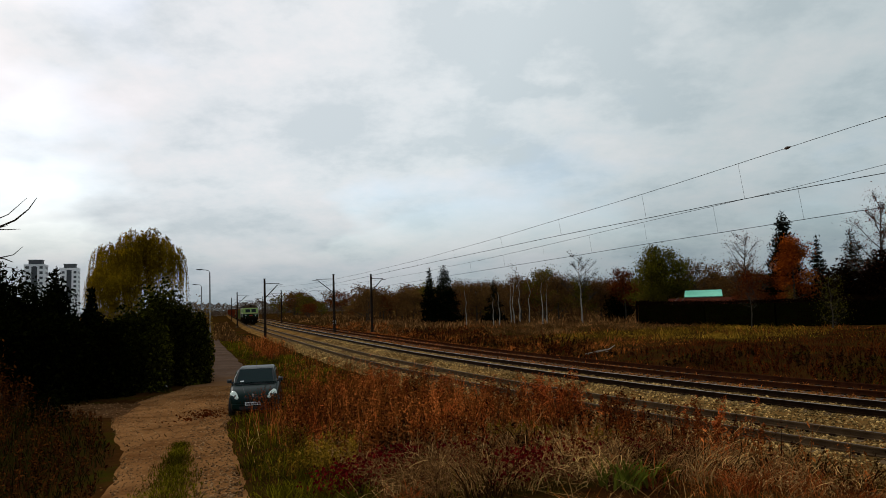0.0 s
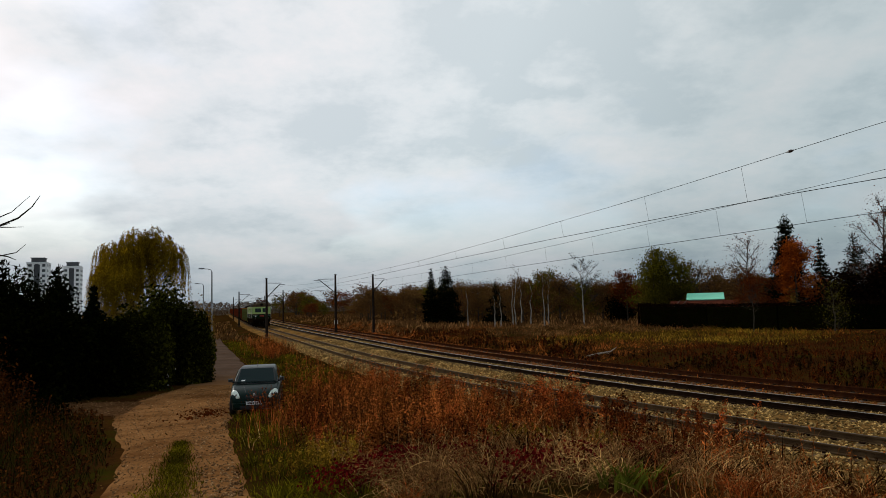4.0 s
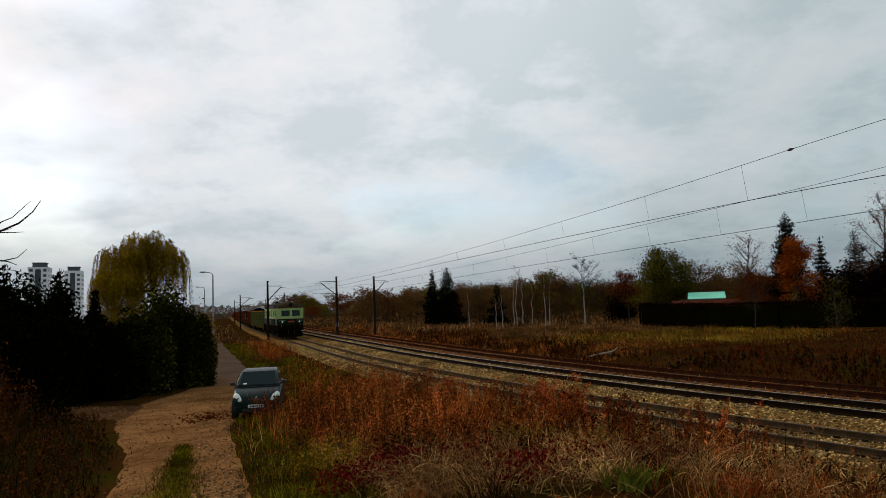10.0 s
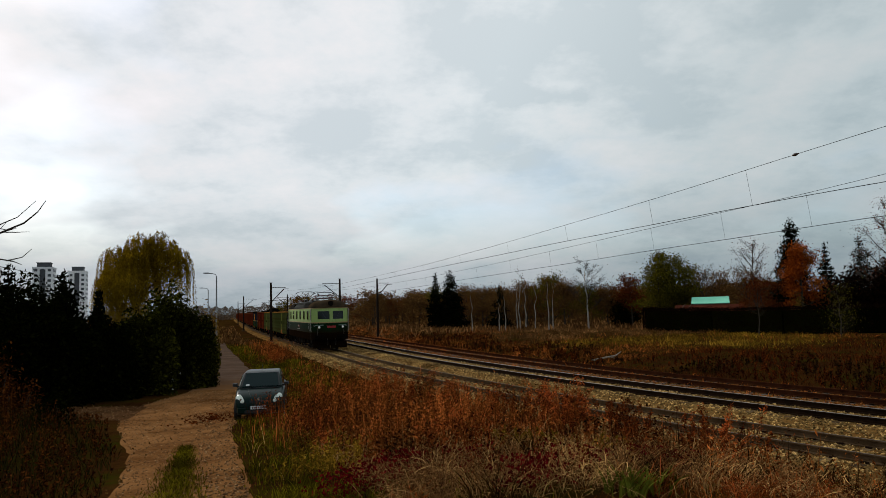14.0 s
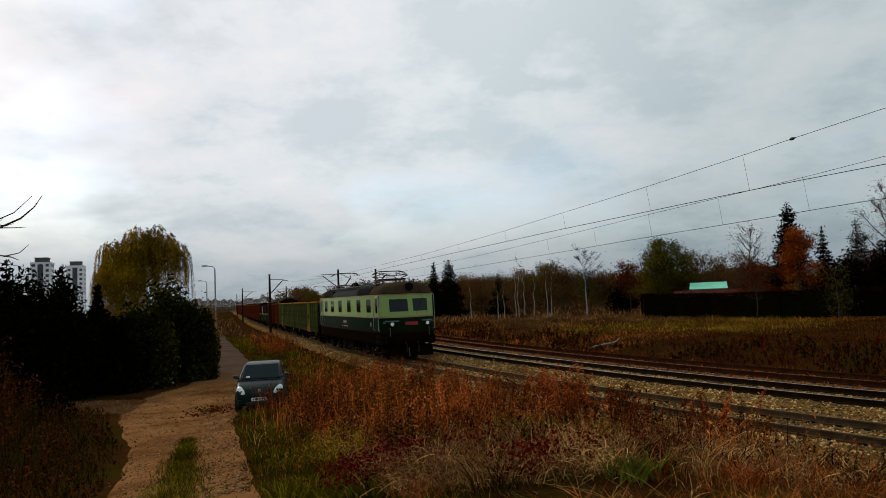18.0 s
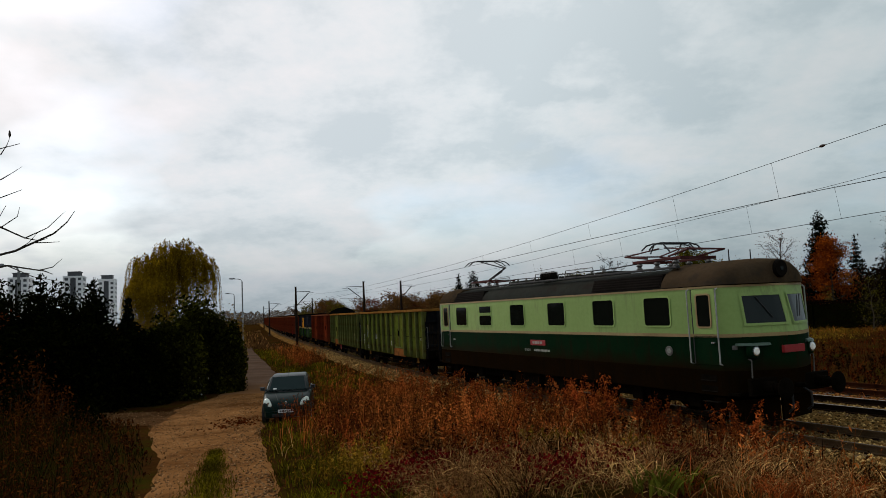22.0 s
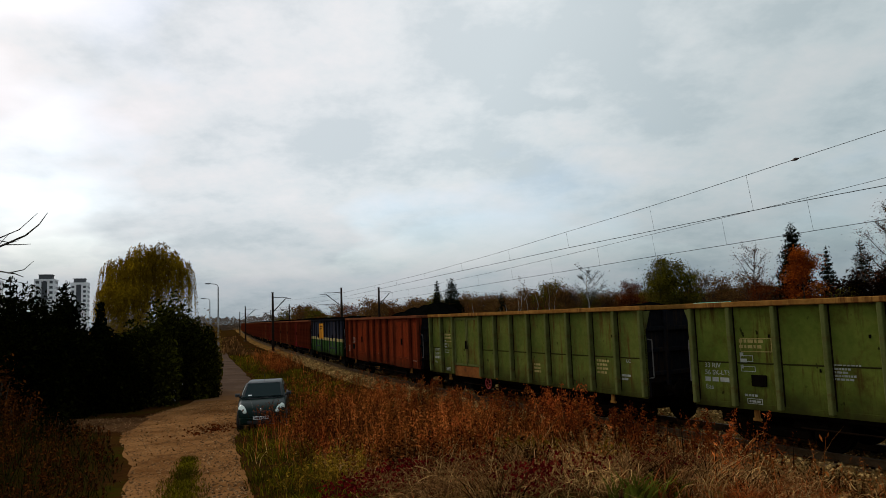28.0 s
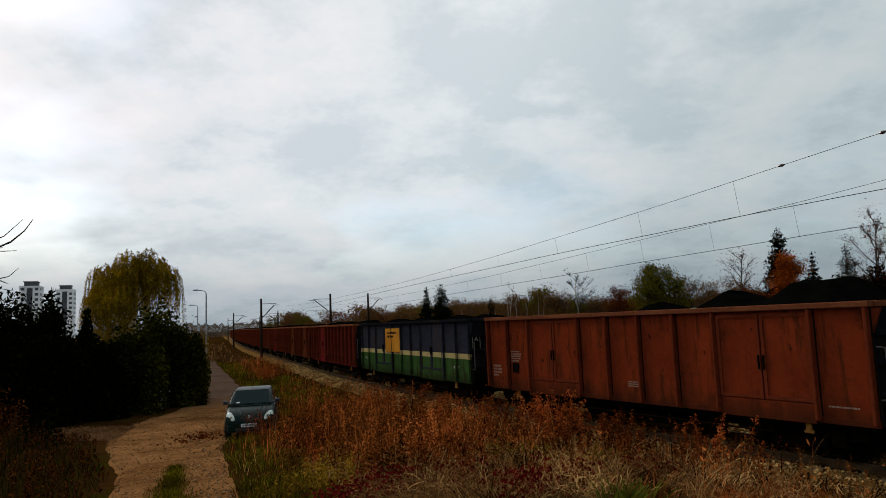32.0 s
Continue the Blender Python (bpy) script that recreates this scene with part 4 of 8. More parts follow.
    # folded diamond pantograph, red, over the leading end
    pf = part("folded_pantograph", Shape().box(4.04, 5.94, -0.66, -0.57, 4.20, 4.28, 0.01).box(4.04, 5.94, 0.57, 0.66, 4.20, 4.28, 0.01).box(4.04, 4.12, -0.6, 0.6, 4.2, 4.28).box(5.86, 5.94, -0.6, 0.6, 4.2, 4.28), M["dark_red"], L, "folded red diamond current collector")
    for x in (4.27, 4.99, 5.71):
        for y in (-0.6, 0.6):
            part("insulator", Shape().lathe([(0.05, 0), (0.10, 0.04), (0.05, 0.09), (0.10, 0.14), (0.05, 0.2)], (x, y, 4.0), "z", 10), M["ceramic"], pf)
    arms = Shape()
    for y in (-0.55, 0.55):
        arms.tube((4.57, y, 4.32), (3.74, y * 1.2, 4.44), 0.028)
        arms.tube((5.41, y, 4.32), (6.24, y * 1.2, 4.44), 0.028)
        arms.tube((3.74, y * 1.2, 4.44), (4.88, y * 0.7, 4.58), 0.02)
        arms.tube((6.24, y * 1.2, 4.44), (5.10, y * 0.7, 4.58), 0.02)
    arms.tube((3.74, -0.66, 4.44), (3.74, 0.66, 4.44), 0.022).tube((6.24, -0.66, 4.44), (6.24, 0.66, 4.44), 0.022)
    part("folded_arms", arms, M["dark_red"], pf)
    head = Shape()
    for x in (4.84, 5.14):
        head.pipe([(x, -0.98, 4.52), (x, -0.80, 4.66), (x, -0.55, 4.72), (x, 0.55, 4.72), (x, 0.80, 4.66), (x, 0.98, 4.52)], 0.022)
    head.pipe([(4.65, -0.5, 4.45), (4.84, -0.5, 4.72), (5.14, -0.5, 4.72), (5.41, -0.5, 4.45)], 0.02).pipe([(4.65, 0.5, 4.45), (4.84, 0.5, 4.72), (5.14, 0.5, 4.72), (5.41, 0.5, 4.45)], 0.02)
    part("collector_head", head, M["black_paint"], pf)

    # side windows, doors
    for side in (-1, 1):
        y = side * 1.47
        for i, x in enumerate((-5.68, -3.62, -1.25, 1.18, 3.58, 5.80)):
            two = (i == 1) if side < 0 else (i == 4)
            f, pane = frame_ring(x - 0.47, x + 0.47, 2.47, 2.84 if two else 3.19, y, 0.045, side * 0.022)
            w = part("side_window", f, M["loco_cream"], L, "rounded window with a pale frame", True)
            part("pane", pane, M["dark_glass"], w)
            if two:
                f, pane = frame_ring(x - 0.47, x + 0.47, 2.95, 3.19, y, 0.04, side * 0.022, 0.05)
                w2 = part("top_light", f, M["loco_cream"], L, "tilted upper window light", True)
                part("pane", pane, M["cab_glass"], w2)
        for x in (-7.18, 7.40):
            d = part("cab_door", Shape().box(x - 0.36, x + 0.36, y, y + side * 0.012, 1.55, 2.23, 0.004), M["loco_green"], L, "cab door with a dropped window")
            part("upper_leaf", Shape().box(x - 0.36, x + 0.36, y, y + side * 0.012, 2.25, 3.33, 0.004), M["loco_cream"], d)
            f, pane = frame_ring(x - 0.2, x + 0.2, 2.45, 3.2, y + side * 0.012, 0.04, side * 0.018, 0.05)
            w = part("door_window", f, M["loco_trim"], d, "", True)
            part("pane", pane, M["dark_glass"], d)
            for a in (-0.45, 0.45):
                part("grab_rail", Shape().pipe([(x + a, y, 1.55), (x + a, y + side * 0.07, 1.58), (x + a, y + side * 0.07, 3.32), (x + a, y, 3.35)], 0.018), M["rail_paint"], L)
                part("door_gap", Shape().box(x + a * 0.845 - 0.014, x + a * 0.845 + 0.014, y, y + side * 0.008, 1.55, 3.34), M["black_paint"], L)
            part("door_handle", Shape().box(x + 0.2, x + 0.3, y + side * 0.012, y + side * 0.05, 2.05, 2.09), M["chrome"], d)
            # flat dark plates paint the shade inside the step openings
            for z in (0.93, 1.18):
                part("step_recess", Shape().box(x - 0.25, x + 0.25, y, y + side * 0.006, z, z + 0.13), M["under"], L)
            for z in (0.42, 0.66, 0.91, 1.16):
                part("cab_step", Shape().box(x - 0.24, x + 0.24, y - side * 0.10, y + side * 0.02, z, z + 0.022, 0.005), M["louvre"], L)
        # number plate, line of small figures, round emblem, badges
        part("number_plate", Shape().box(-0.45, 0.45, y, y + side * 0.014, 1.80, 1.98, 0.004), M["red_paint"], L, "red plate with pale figures")
        letter_bars([0.62], -0.31, y + side * 0.015, 1.85, 0.085, M["faded_letters"], L, d=side, seed=3)
        letter_bars([1.0], -0.25 if side < 0 else -0.85, y, 1.60, 0.070, M["faded_letters"], L, d=side, seed=4)
        words("SK-BTS", 0.115, M["faded_letters"], L, pose(-0.85, y - 0.002, 1.595, 90, 0, 0) if side < 0 else pose(0.85, y + 0.002, 1.595, 90, 0, 180), "pale stencilled lettering")
        emb = part("round_emblem", Shape().lathe([(0.125, 0), (0.125, side * 0.014), (0.10, side * 0.018), (0.10, side * 0.010)], (6.15, y, 1.83), "y", 20), M["ceramic"], L, "round metal emblem")
        part("emblem_shape", Shape().box(6.10, 6.20, y, y + side * 0.014, 1.77, 1.89).box(6.07, 6.23, y, y + side * 0.014, 1.81, 1.85), M["rail_paint"], emb)
        letter_bars([0.3], -7.6 + 1.0, y, 1.85, 0.06, M["faded_letters"], L, d=side, seed=8)
        letter_bars([0.32], 7.2, y * 1.0, 1.25, 0.03, M["white_paint"], L, d=side, seed=9)
    # cab ends
    for d in (1, -1):
        def fx(y, z, out=0.0):
            h = loco_outline(z)
            ys = [q[1] for q in h]
            xs = [q[0] for q in h]
            return d * (float(np.interp(abs(y), ys, xs)) + out)
        for a in (-1, 1):
            def quad(y0, y1, z0, z1, out):
                n = 5
                P = [(fx(a * (y0 + (y1 - y0) * i / n), z0, out), a * (y0 + (y1 - y0) * i / n), z0) for i in range(n + 1)]
                Q = [(fx(a * (y0 + (y1 - y0) * i / n), z1, out), a * (y0 + (y1 - y0) * i / n), z1) for i in range(n + 1)]
                return Shape().add(P + Q, [(i, i + 1, n + 2 + i, n + 1 + i) for i in range(n)])
            w = part("windscreen", quad(0.13, 1.03, 2.50, 3.14, 0.02), M["cab_glass"], L, "grey reflecting windscreen")
            fr = Shape()
            for y0, y1, z0, z1 in ((0.08, 1.08, 2.44, 2.50), (0.08, 1.08, 3.14, 3.20), (0.08, 0.13, 2.5, 3.14), (1.03, 1.08, 2.5, 3.14)):
                q = quad(y0, y1, z0, z1, 0.034)
                fr.add(q.v, q.f)
                q2 = quad(y0, y1, z0, z1, -0.01)
                fr.add(q2.v, q2.f)
            part("windscreen_frame", fr, M["loco_cream"], w, "pale raised frame")
            part("wiper", Shape().tube((fx(a * 0.75, 3.12, 0.05), a * 0.75, 3.12), (fx(a * 0.45, 2.62, 0.05), a * 0.45, 2.62), 0.012), M["black_paint"], w)
            # lamps in a chrome teardrop housing
            hz = part("lamp_housing", Shape().lathe([(0.20, 0.0), (0.19, d * 0.06), (0.15, d * 0.10)], (fx(a * 0.95, 1.86) - d * 0.02, a * 0.95, 1.86), "x", 20), M["loco_green"], L, "", True)
            brow = [[(fx(a * y, 2.0, 0.0), a * y, 2.05), (fx(a * y, 2.0, 0.13 * k), a * y, 2.04), (fx(a * y, 2.0, 0.16 * k), a * y, 1.99), (fx(a * y, 2.0, 0.0), a * y, 1.975)] for y, k in ((0.62, 0.5), (0.75, 0.9), (0.95, 1.0), (1.12, 0.9), (1.26, 0.5))]
            part("lamp_brow", Shape().loft(brow), M["lamp_hood"], hz, "pale hood over the lamp", True)
            part("lamp_ring", Shape().lathe([(0.11, 0.0), (0.11, d * 0.03), (0.085, d * 0.035)], (fx(a * 0.95, 1.86) + d * 0.08, a * 0.95, 1.86), "x", 20), M["chrome"], hz)
            part("lamp_lens", Shape().lathe([(0.085, 0.0), (0.06, d * 0.03)], (fx(a * 0.95, 1.86) + d * 0.115, a * 0.95, 1.86), "x", 16), M["lamp_on"] if d > 0 else M["red_paint"], hz, "round lamp lens")
            part("marker_lamp", Shape().box(fx(a * 1.27, 1.95) - d * 0.03, fx(a * 1.27, 1.95) + d * 0.04, a * 1.2, a * 1.33, 1.90, 2.0, 0.01), M["ceramic"], L, "pale marker lamp")
            bf = part("buffer", Shape().lathe([(0.13, 0), (0.13, d * 0.34), (0.09, d * 0.35), (0.09, d * 0.56), (0.24, d * 0.57), (0.25, d * 0.60), (0.20, d * 0.63)], (d * 8.42, a * 0.875, 1.06), "x", 18), M["under"], L, "", True)
            part("front_handrail", Shape().pipe([(fx(a * 1.05, 1.2, 0.0), a * 1.05, 1.15), (fx(a * 1.05, 1.2, 0.09), a * 1.05, 1.17), (fx(a * 1.05, 1.7, 0.09), a * 1.05, 1.66), (fx(a * 1.05, 1.7, 0.0), a * 1.05, 1.68)], 0.016), M["ceramic"], L)
            part("plough_blade", Shape().loft([[(d * 8.1, a * 0.05, 0.18), (d * 8.16, a * 0.05, 0.18), (d * 8.16, a * 0.05, 0.72), (d * 8.1, a * 0.05, 0.72)], [(d * 7.85, a * 1.36, 0.18), (d * 7.9, a * 1.36, 0.18), (d * 7.9, a * 1.36, 0.72), (d * 7.85, a * 1.36, 0.72)]]), M["loco_brown"], L, "rail guard blade")
            part("brake_hose", Shape().pipe([(d * 8.5, a * 0.32, 0.95), (d * 8.72, a * 0.32, 0.85), (d * 8.72, a * 0.32, 0.55), (d * 8.6, a * 0.32, 0.45)], 0.025), M["black_paint"], L)
        part("front_plate", Shape().box(d * 8.56, d * 8.64, -0.34, 0.34, 1.80, 1.97, 0.004), M["red_paint"], L, "red front plate with pale figures")
        part("buffer_beam", Shape().box(d * 8.35, d * 8.48, -1.3, 1.3, 0.86, 1.26, 0.02), M["under"], L)
        part("coupling_hook", Shape().box(d * 8.45, d * 8.85, -0.05, 0.05, 1.0, 1.1, 0.02), M["under"], L)
    # running gear: two three-axle bogies
    ws = wheelset(0.62).mesh("wheelset", M["under"], True)
    for c in (-4.6, 4.6):
        bg = part("bogie", Shape().box(-2.75, 2.75, -1.16, -1.02, 0.52, 0.82, 0.03).box(-2.75, 2.75, 1.02, 1.16, 0.52, 0.82, 0.03).box(-1.2, -1.0, -1.1, 1.1, 0.5, 0.8).box(1.0, 1.2, -1.1, 1.1, 0.5, 0.8), M["under"], L, "dark three-axle bogie", at=pose(c, 0, 0))
        for x in (-2.1, 0.0, 2.1):
            for a in (-1, 1):
                part("axle_box", Shape().box(x - 0.2, x + 0.2, a * 1.1, a * 1.3, 0.45, 0.82, 0.03), M["under"], bg)
            part("spring", Shape().box(x - 0.62, x + 0.62, -1.28, -1.18, 0.30, 0.38, 0.02).box(x - 0.45, x + 0.45, -1.28, -1.18, 0.24, 0.30, 0.02), M["under"], bg)
            o = part("wheelset", ws, None, bg, at=pose(x, 0, 0.62))
            WHEELS.append((o, (x, 0, 0.62), 0.62))
        for x in (-2.9, 2.9):
            part("sandbox", Shape().box(x - 0.18, x + 0.18, -1.3, -1.0, 0.45, 0.78, 0.03), M["loco_brown"], bg)
            part("sand_pipe", Shape().tube((x * 0.97, -0.9, 0.5), (x * 0.92, -0.76, 0.12), 0.02), M["steel"], bg)
    for x0, x1 in ((-1.4, -0.3), (0.0, 1.3)):
        part("equipment_case", Shape().box(x0, x1, -1.3, -0.5, 0.35, 0.84, 0.03), M["under"], L)
    return L


def build_wagon(paint, rim, label, doors, panels, stripe=None, coal=(), seed=1, rusty_sill=False, marks=()):
    """An open high-sided wagon. doors: panel numbers, counted from the rear end, that hold a double door."""
    rng = random.Random(seed)
    W = thing("open_wagon", label, "freight wagon", "open wagons of the train")
    X, H0, H1, Y = 6.375, 0.86, 3.20, 1.42
    part("underframe", Shape().box(-X, X, -1.25, 1.25, 0.88, 1.06, 0.02), M["under"], W)
    step = 2 * X / panels
    worn = M["stripe_navy"] if stripe else M["green_post"] if seed < 3 else M["red_post"]
    if stripe:
        levels = [(H0, 1.72, M["wagon_darkgreen"]), (1.72, 1.92, M["wagon_cream"]), (1.92, H1 - 0.1, M["stripe_navy"])]
    else:
        levels = [(H0, H1 - 0.1, paint)]
    for side in (-1, 1):
        for z0, z1, m in levels:
            part("side_wall", Shape().box(-X, X, side * (Y - 0.05), side * Y, z0, z1), m, W)
        # sheet bulges between the posts
        pw = 0.05 if seed < 3 else 0.036
        post = Shape().box(-pw, pw, side * Y, side * (Y + 0.14), H0 + 0.02, H1 - 0.1, 0.015).mesh("side_post", worn)
        # dark strips paint the shadow beside each post, wider on one flank
        wide_shade = Shape().box(-0.016, 0.016, side * Y, side * (Y + 0.006), H0 + 0.06, H1 - 0.1).mesh("post_seam", M["gap_and_shade"])
        thin = Shape().box(-0.007, 0.009, side * Y, side * (Y + 0.006), H0 + 0.06, H1 - 0.1).mesh("post_seam", M["gap_and_shade"])
        crease = Shape().loft([[(x, side * Y, -0.03), (x, side * (Y + 0.016), 0.0), (x, side * Y, 0.008)] for x in (-step / 2 + 0.09, step / 2 - 0.09)]).mesh("panel_crease", paint)
        ring = Shape().box(-0.016, 0.016, side * Y, side * (Y + 0.03), -0.035, 0.035, 0.006).mesh("tie_ring", M["under"])
        i = 0
        while i <= panels:
            x = -X + i * step
            x = min(max(x, -X + 0.055), X - 0.055)
            if (i - 1) not in doors:
                if stripe:
                    for z0, z1, m in levels:
                        part("side_post", Shape().box(x - 0.03, x + 0.03, side * Y, side * (Y + 0.09), z0 + 0.02 * (z0 == H0), z1), m, W)
                else:
                    part("side_post", post, None, W, at=pose(x, 0, 0))
                for a in (-1, 1):
                    if abs(x + a * (pw + 0.014)) < X:
                        part("post_seam", wide_shade if a > 0 else thin, None, W, at=pose(x + a * (pw + 0.014), 0, 0))
                if seed < 3 and i < panels and i not in doors and (i - 1) not in doors:
                    part("panel_crease", crease, None, W, at=pose(x + step / 2, 0, 1.86))
                    part("tie_ring", ring, None, W, at=pose(x + step * 0.93, 0, 1.02))
                    if rng.random() < 0.6:
                        part("tie_ring", ring, None, W, at=pose(x + step * rng.uniform(0.75, 0.93), 0, rng.choice((1.75, 2.45, 2.6))))
            i += 1
        for dp in doors:
            x0, x1 = -X + dp * step, -X + (dp + 2) * step if dp + 2 <= panels else X
            xm = (x0 + x1) / 2
            for a, b in ((x0 + 0.07, xm - 0.02), (xm + 0.02, x1 - 0.07)):
                for z0, z1, m in levels:
                    lo, hi = max(z0, 1.22), min(z1, H1 - 0.16)
                    if hi > lo:
                        d = part("door_leaf", Shape().box(a, b, side * Y, side * (Y + 0.035), lo, hi, 0.006), m, W)
                fr = Shape().box(a, b, side * (Y + 0.035), side * (Y + 0.06), H1 - 0.24, H1 - 0.17).box(a, b, side * (Y + 0.035), side * (Y + 0.06), 1.22, 1.29)
                fr.box(a, a + 0.075, side * (Y + 0.035), side * (Y + 0.06), 1.29, H1 - 0.24).box(b - 0.075, b, side * (Y + 0.035), side * (Y + 0.06), 1.29, H1 - 0.24)
                part("door_frame", fr, worn, W)
            part("door_gap", Shape().box(xm - 0.02, xm + 0.02, side * Y, side * (Y + 0.012), 1.22, H1 - 0.17).box(x0 + 0.005, x0 + 0.065, side * Y, side * (Y + 0.012), 1.2, H1 - 0.12).box(x1 - 0.065, x1 - 0.005, side * Y, side * (Y + 0.012), 1.2, H1 - 0.12), M["gap_and_shade"], W)
            for a in (-0.06, 0.06):
                part("door_latch", Shape().box(xm + a - 0.014, xm + a + 0.014, side * (Y + 0.06), side * (Y + 0.10), 1.85, 2.15, 0.006), M["under"], W, "short dark door handle")
            for a in (x0, x1):
                if abs(a) < X - 0.1:
                    part("side_post", Shape().box(a - 0.045, a + 0.045, side * (Y + 0.013), side * (Y + 0.09), H0 + 0.02, H1 - 0.1, 0.012), worn, W)
            part("door_sill", Shape().box(x0 + 0.05, x1 - 0.05, side * Y, side * (Y + 0.06), 0.80, 1.19, 0.008), M["rusty_panel"] if rusty_sill else paint, W, "rusty flap under the door" if rusty_sill else "")
        part("top_rim", Shape().box(-X - 0.04, X + 0.04, side * (Y - 0.07), side * (Y + 0.15), H1 - 0.1, H1 + 0.02, 0.015), rim, W, "worn top rim")
        part("sole_bar", Shape().box(-X + 0.1, X - 0.1, side * 1.18, side * 1.30, 0.72, 0.88, 0.01), M["under"], W)
        part("side_sill", Shape().box(-X, X, side * Y, side * (Y + 0.02), H0 - 0.03, H0 + 0.10, 0.005), M["wagon_darkgreen"] if stripe else paint, W)
        for k, (x, z, ws_, h, mt) in enumerate(marks):
            if side < 0:
                letter_bars(ws_, x, -Y - 0.001, z, h * (0.8 if seed < 3 else 0.55), M["dim_letters"] if seed > 2 and not stripe else mt, W, seed=seed * 7 + k)
        # tow hooks, brake rods
        for x in (-4.9, 4.9):
            part("tow_hook", Shape().box(x - 0.06, x + 0.06, side * 1.3, side * 1.36, 0.62, 0.86, 0.01).box(x - 0.10, x + 0.10, side * 1.3, side * 1.36, 0.58, 0.64, 0.01), M["worn_rim"], W, "small cast tow hook")
        part("brake_rod", Shape().tube((-4.0, side * 1.2, 0.52), (4.0, side * 1.2, 0.50), 0.022, n=5), M["rail_side"], W)
    for d in (-1, 1):
        # near-black ends: grime and the shade between wagons, both in the colour
        zz = [(H0, H1 - 0.1, M["navy_and_end_shade"])]
        part("end_wall", Shape().box(d * (X - 0.05), d * X, -Y, Y, H0, H1 - 0.1), zz[0][2], W)
        for z in (1.4, 2.0, 2.55):
            part("end_rib", Shape().box(d * X, d * (X + 0.09), -Y + 0.05, Y - 0.05, z, z + 0.12, 0.02), zz[0][2], W)
        for y in (-0.75, 0.75):
            part("end_post", Shape().box(d * X, d * (X + 0.10), y - 0.07, y + 0.07, H0, H1 - 0.1, 0.015), zz[0][2], W)
        part("end_rim", Shape().box(d * (X - 0.07), d * (X + 0.10), -Y + 0.07, Y - 0.07, H1 - 0.1, H1 + 0.02, 0.015), rim, W)
        for y in (-1.0, 1.0):
            part("corner_gusset", Shape().loft([[(d * X, y * 1.42, H1 - 0.12), (d * (X + 0.18), y * 1.42, H1 - 0.12), (d * X, y * 1.42, H1 - 0.6)], [(d * X, y * 1.36, H1 - 0.12), (d * (X + 0.18), y * 1.36, H1 - 0.12), (d * X, y * 1.36, H1 - 0.6)]]), worn, W)
            part("buffer", Shape().lathe([(0.10, 0), (0.10, d * 0.30), (0.07, d * 0.31), (0.07, d * 0.52), (0.22, d * 0.53), (0.22, d * 0.56), (0.18, d * 0.58)], (d * (X + 0.02), y * 0.875, 1.06), "x", 14), M["under"], W, "", True)
        part("shunter_handle", Shape().pipe([(d * X, -1.34, 1.35), (d * (X + 0.16), -1.34, 1.37), (d * (X + 0.16), -1.34, 2.33), (d * X, -1.34, 2.35)], 0.016), M["ceramic"], W, "pale bent handrail")
        part("headstock", Shape().box(d * (X - 0.1), d * (X + 0.06), -1.3, 1.3, 0.86, 1.24, 0.02), M["under"], W)
        part("coupling", Shape().pipe([(d * X, 0, 1.05), (d * (X + 0.35), 0, 1.02), (d * (X + 0.65), 0, 0.95)], 0.03), M["under"], W)
        part("brake_hose", Shape().pipe([(d * X, 0.3, 0.9), (d * (X + 0.3), 0.3, 0.75), (d * (X + 0.5), 0.3, 0.62), (d * (X + 0.62), 0.3, 0.66)], 0.022), M["black_paint"], W)
    if coal:
        n, m = 56, 12
        v, rr = [], np.random.default_rng(seed)
        for i in range(n + 1):
            for j in range(m + 1):
                x, y = -X + 0.1 + (2 * X - 0.2) * i / n, -Y + 0.07 + (2 * Y - 0.14) * j / m
                e = max(0.0, 1 - (y / (Y - 0.05)) ** 2)
                hill = sum(0.88 * k * math.exp(-abs((x - c) / w) ** 1.45) for c, k, w in coal) * e ** 0.9
                v.append((x, y, 2.86 + hill + 0.06 * noise.noise(Vector((x * 3, y * 3, seed))) + 0.07 * rr.random()))
        f = [(i * (m + 1) + j, (i + 1) * (m + 1) + j, (i + 1) * (m + 1) + j + 1, i * (m + 1) + j + 1) for i in range(n) for j in range(m)]
        part("coal_load", Shape().add(v, f), M["coal"], W, "heaped black coal")
    # brake gear slung between the bogies; the low plates are added as shade
    part("air_reservoir", Shape().lathe([(0.10, -0.62), (0.20, -0.56), (0.21, 0.0), (0.20, 0.56), (0.10, 0.62)], (-0.9, -0.62, 0.62), "x", 14), M["under"], W, "", True)
    part("brake_cylinder", Shape().lathe([(0.08, -0.36), (0.19, -0.32), (0.19, 0.20), (0.06, 0.24), (0.04, 0.62)], (1.1, -0.15, 0.60), "x", 14), M["under"], W, "", True)
    part("centre_sill", Shape().box(-X + 0.2, X - 0.2, -0.32, 0.32, 0.52, 0.88, 0.02), M["under"], W)
    for side in (-1, 1):
        part("truss_rod", Shape().pipe([(-3.0, side * 1.05, 0.74), (-1.7, side * 1.05, 0.34), (1.7, side * 1.05, 0.34), (3.0, side * 1.05, 0.74)], 0.03), M["under"], W)
        part("lower_gear", Shape().box(-2.4, 2.4, side * 0.55, side * 0.62, 0.24, 0.62, 0.01), M["under"], W, "dark plate added for the shade under the wagon")
    ws = wheelset(0.46).mesh("wheelset", M["under"], True)
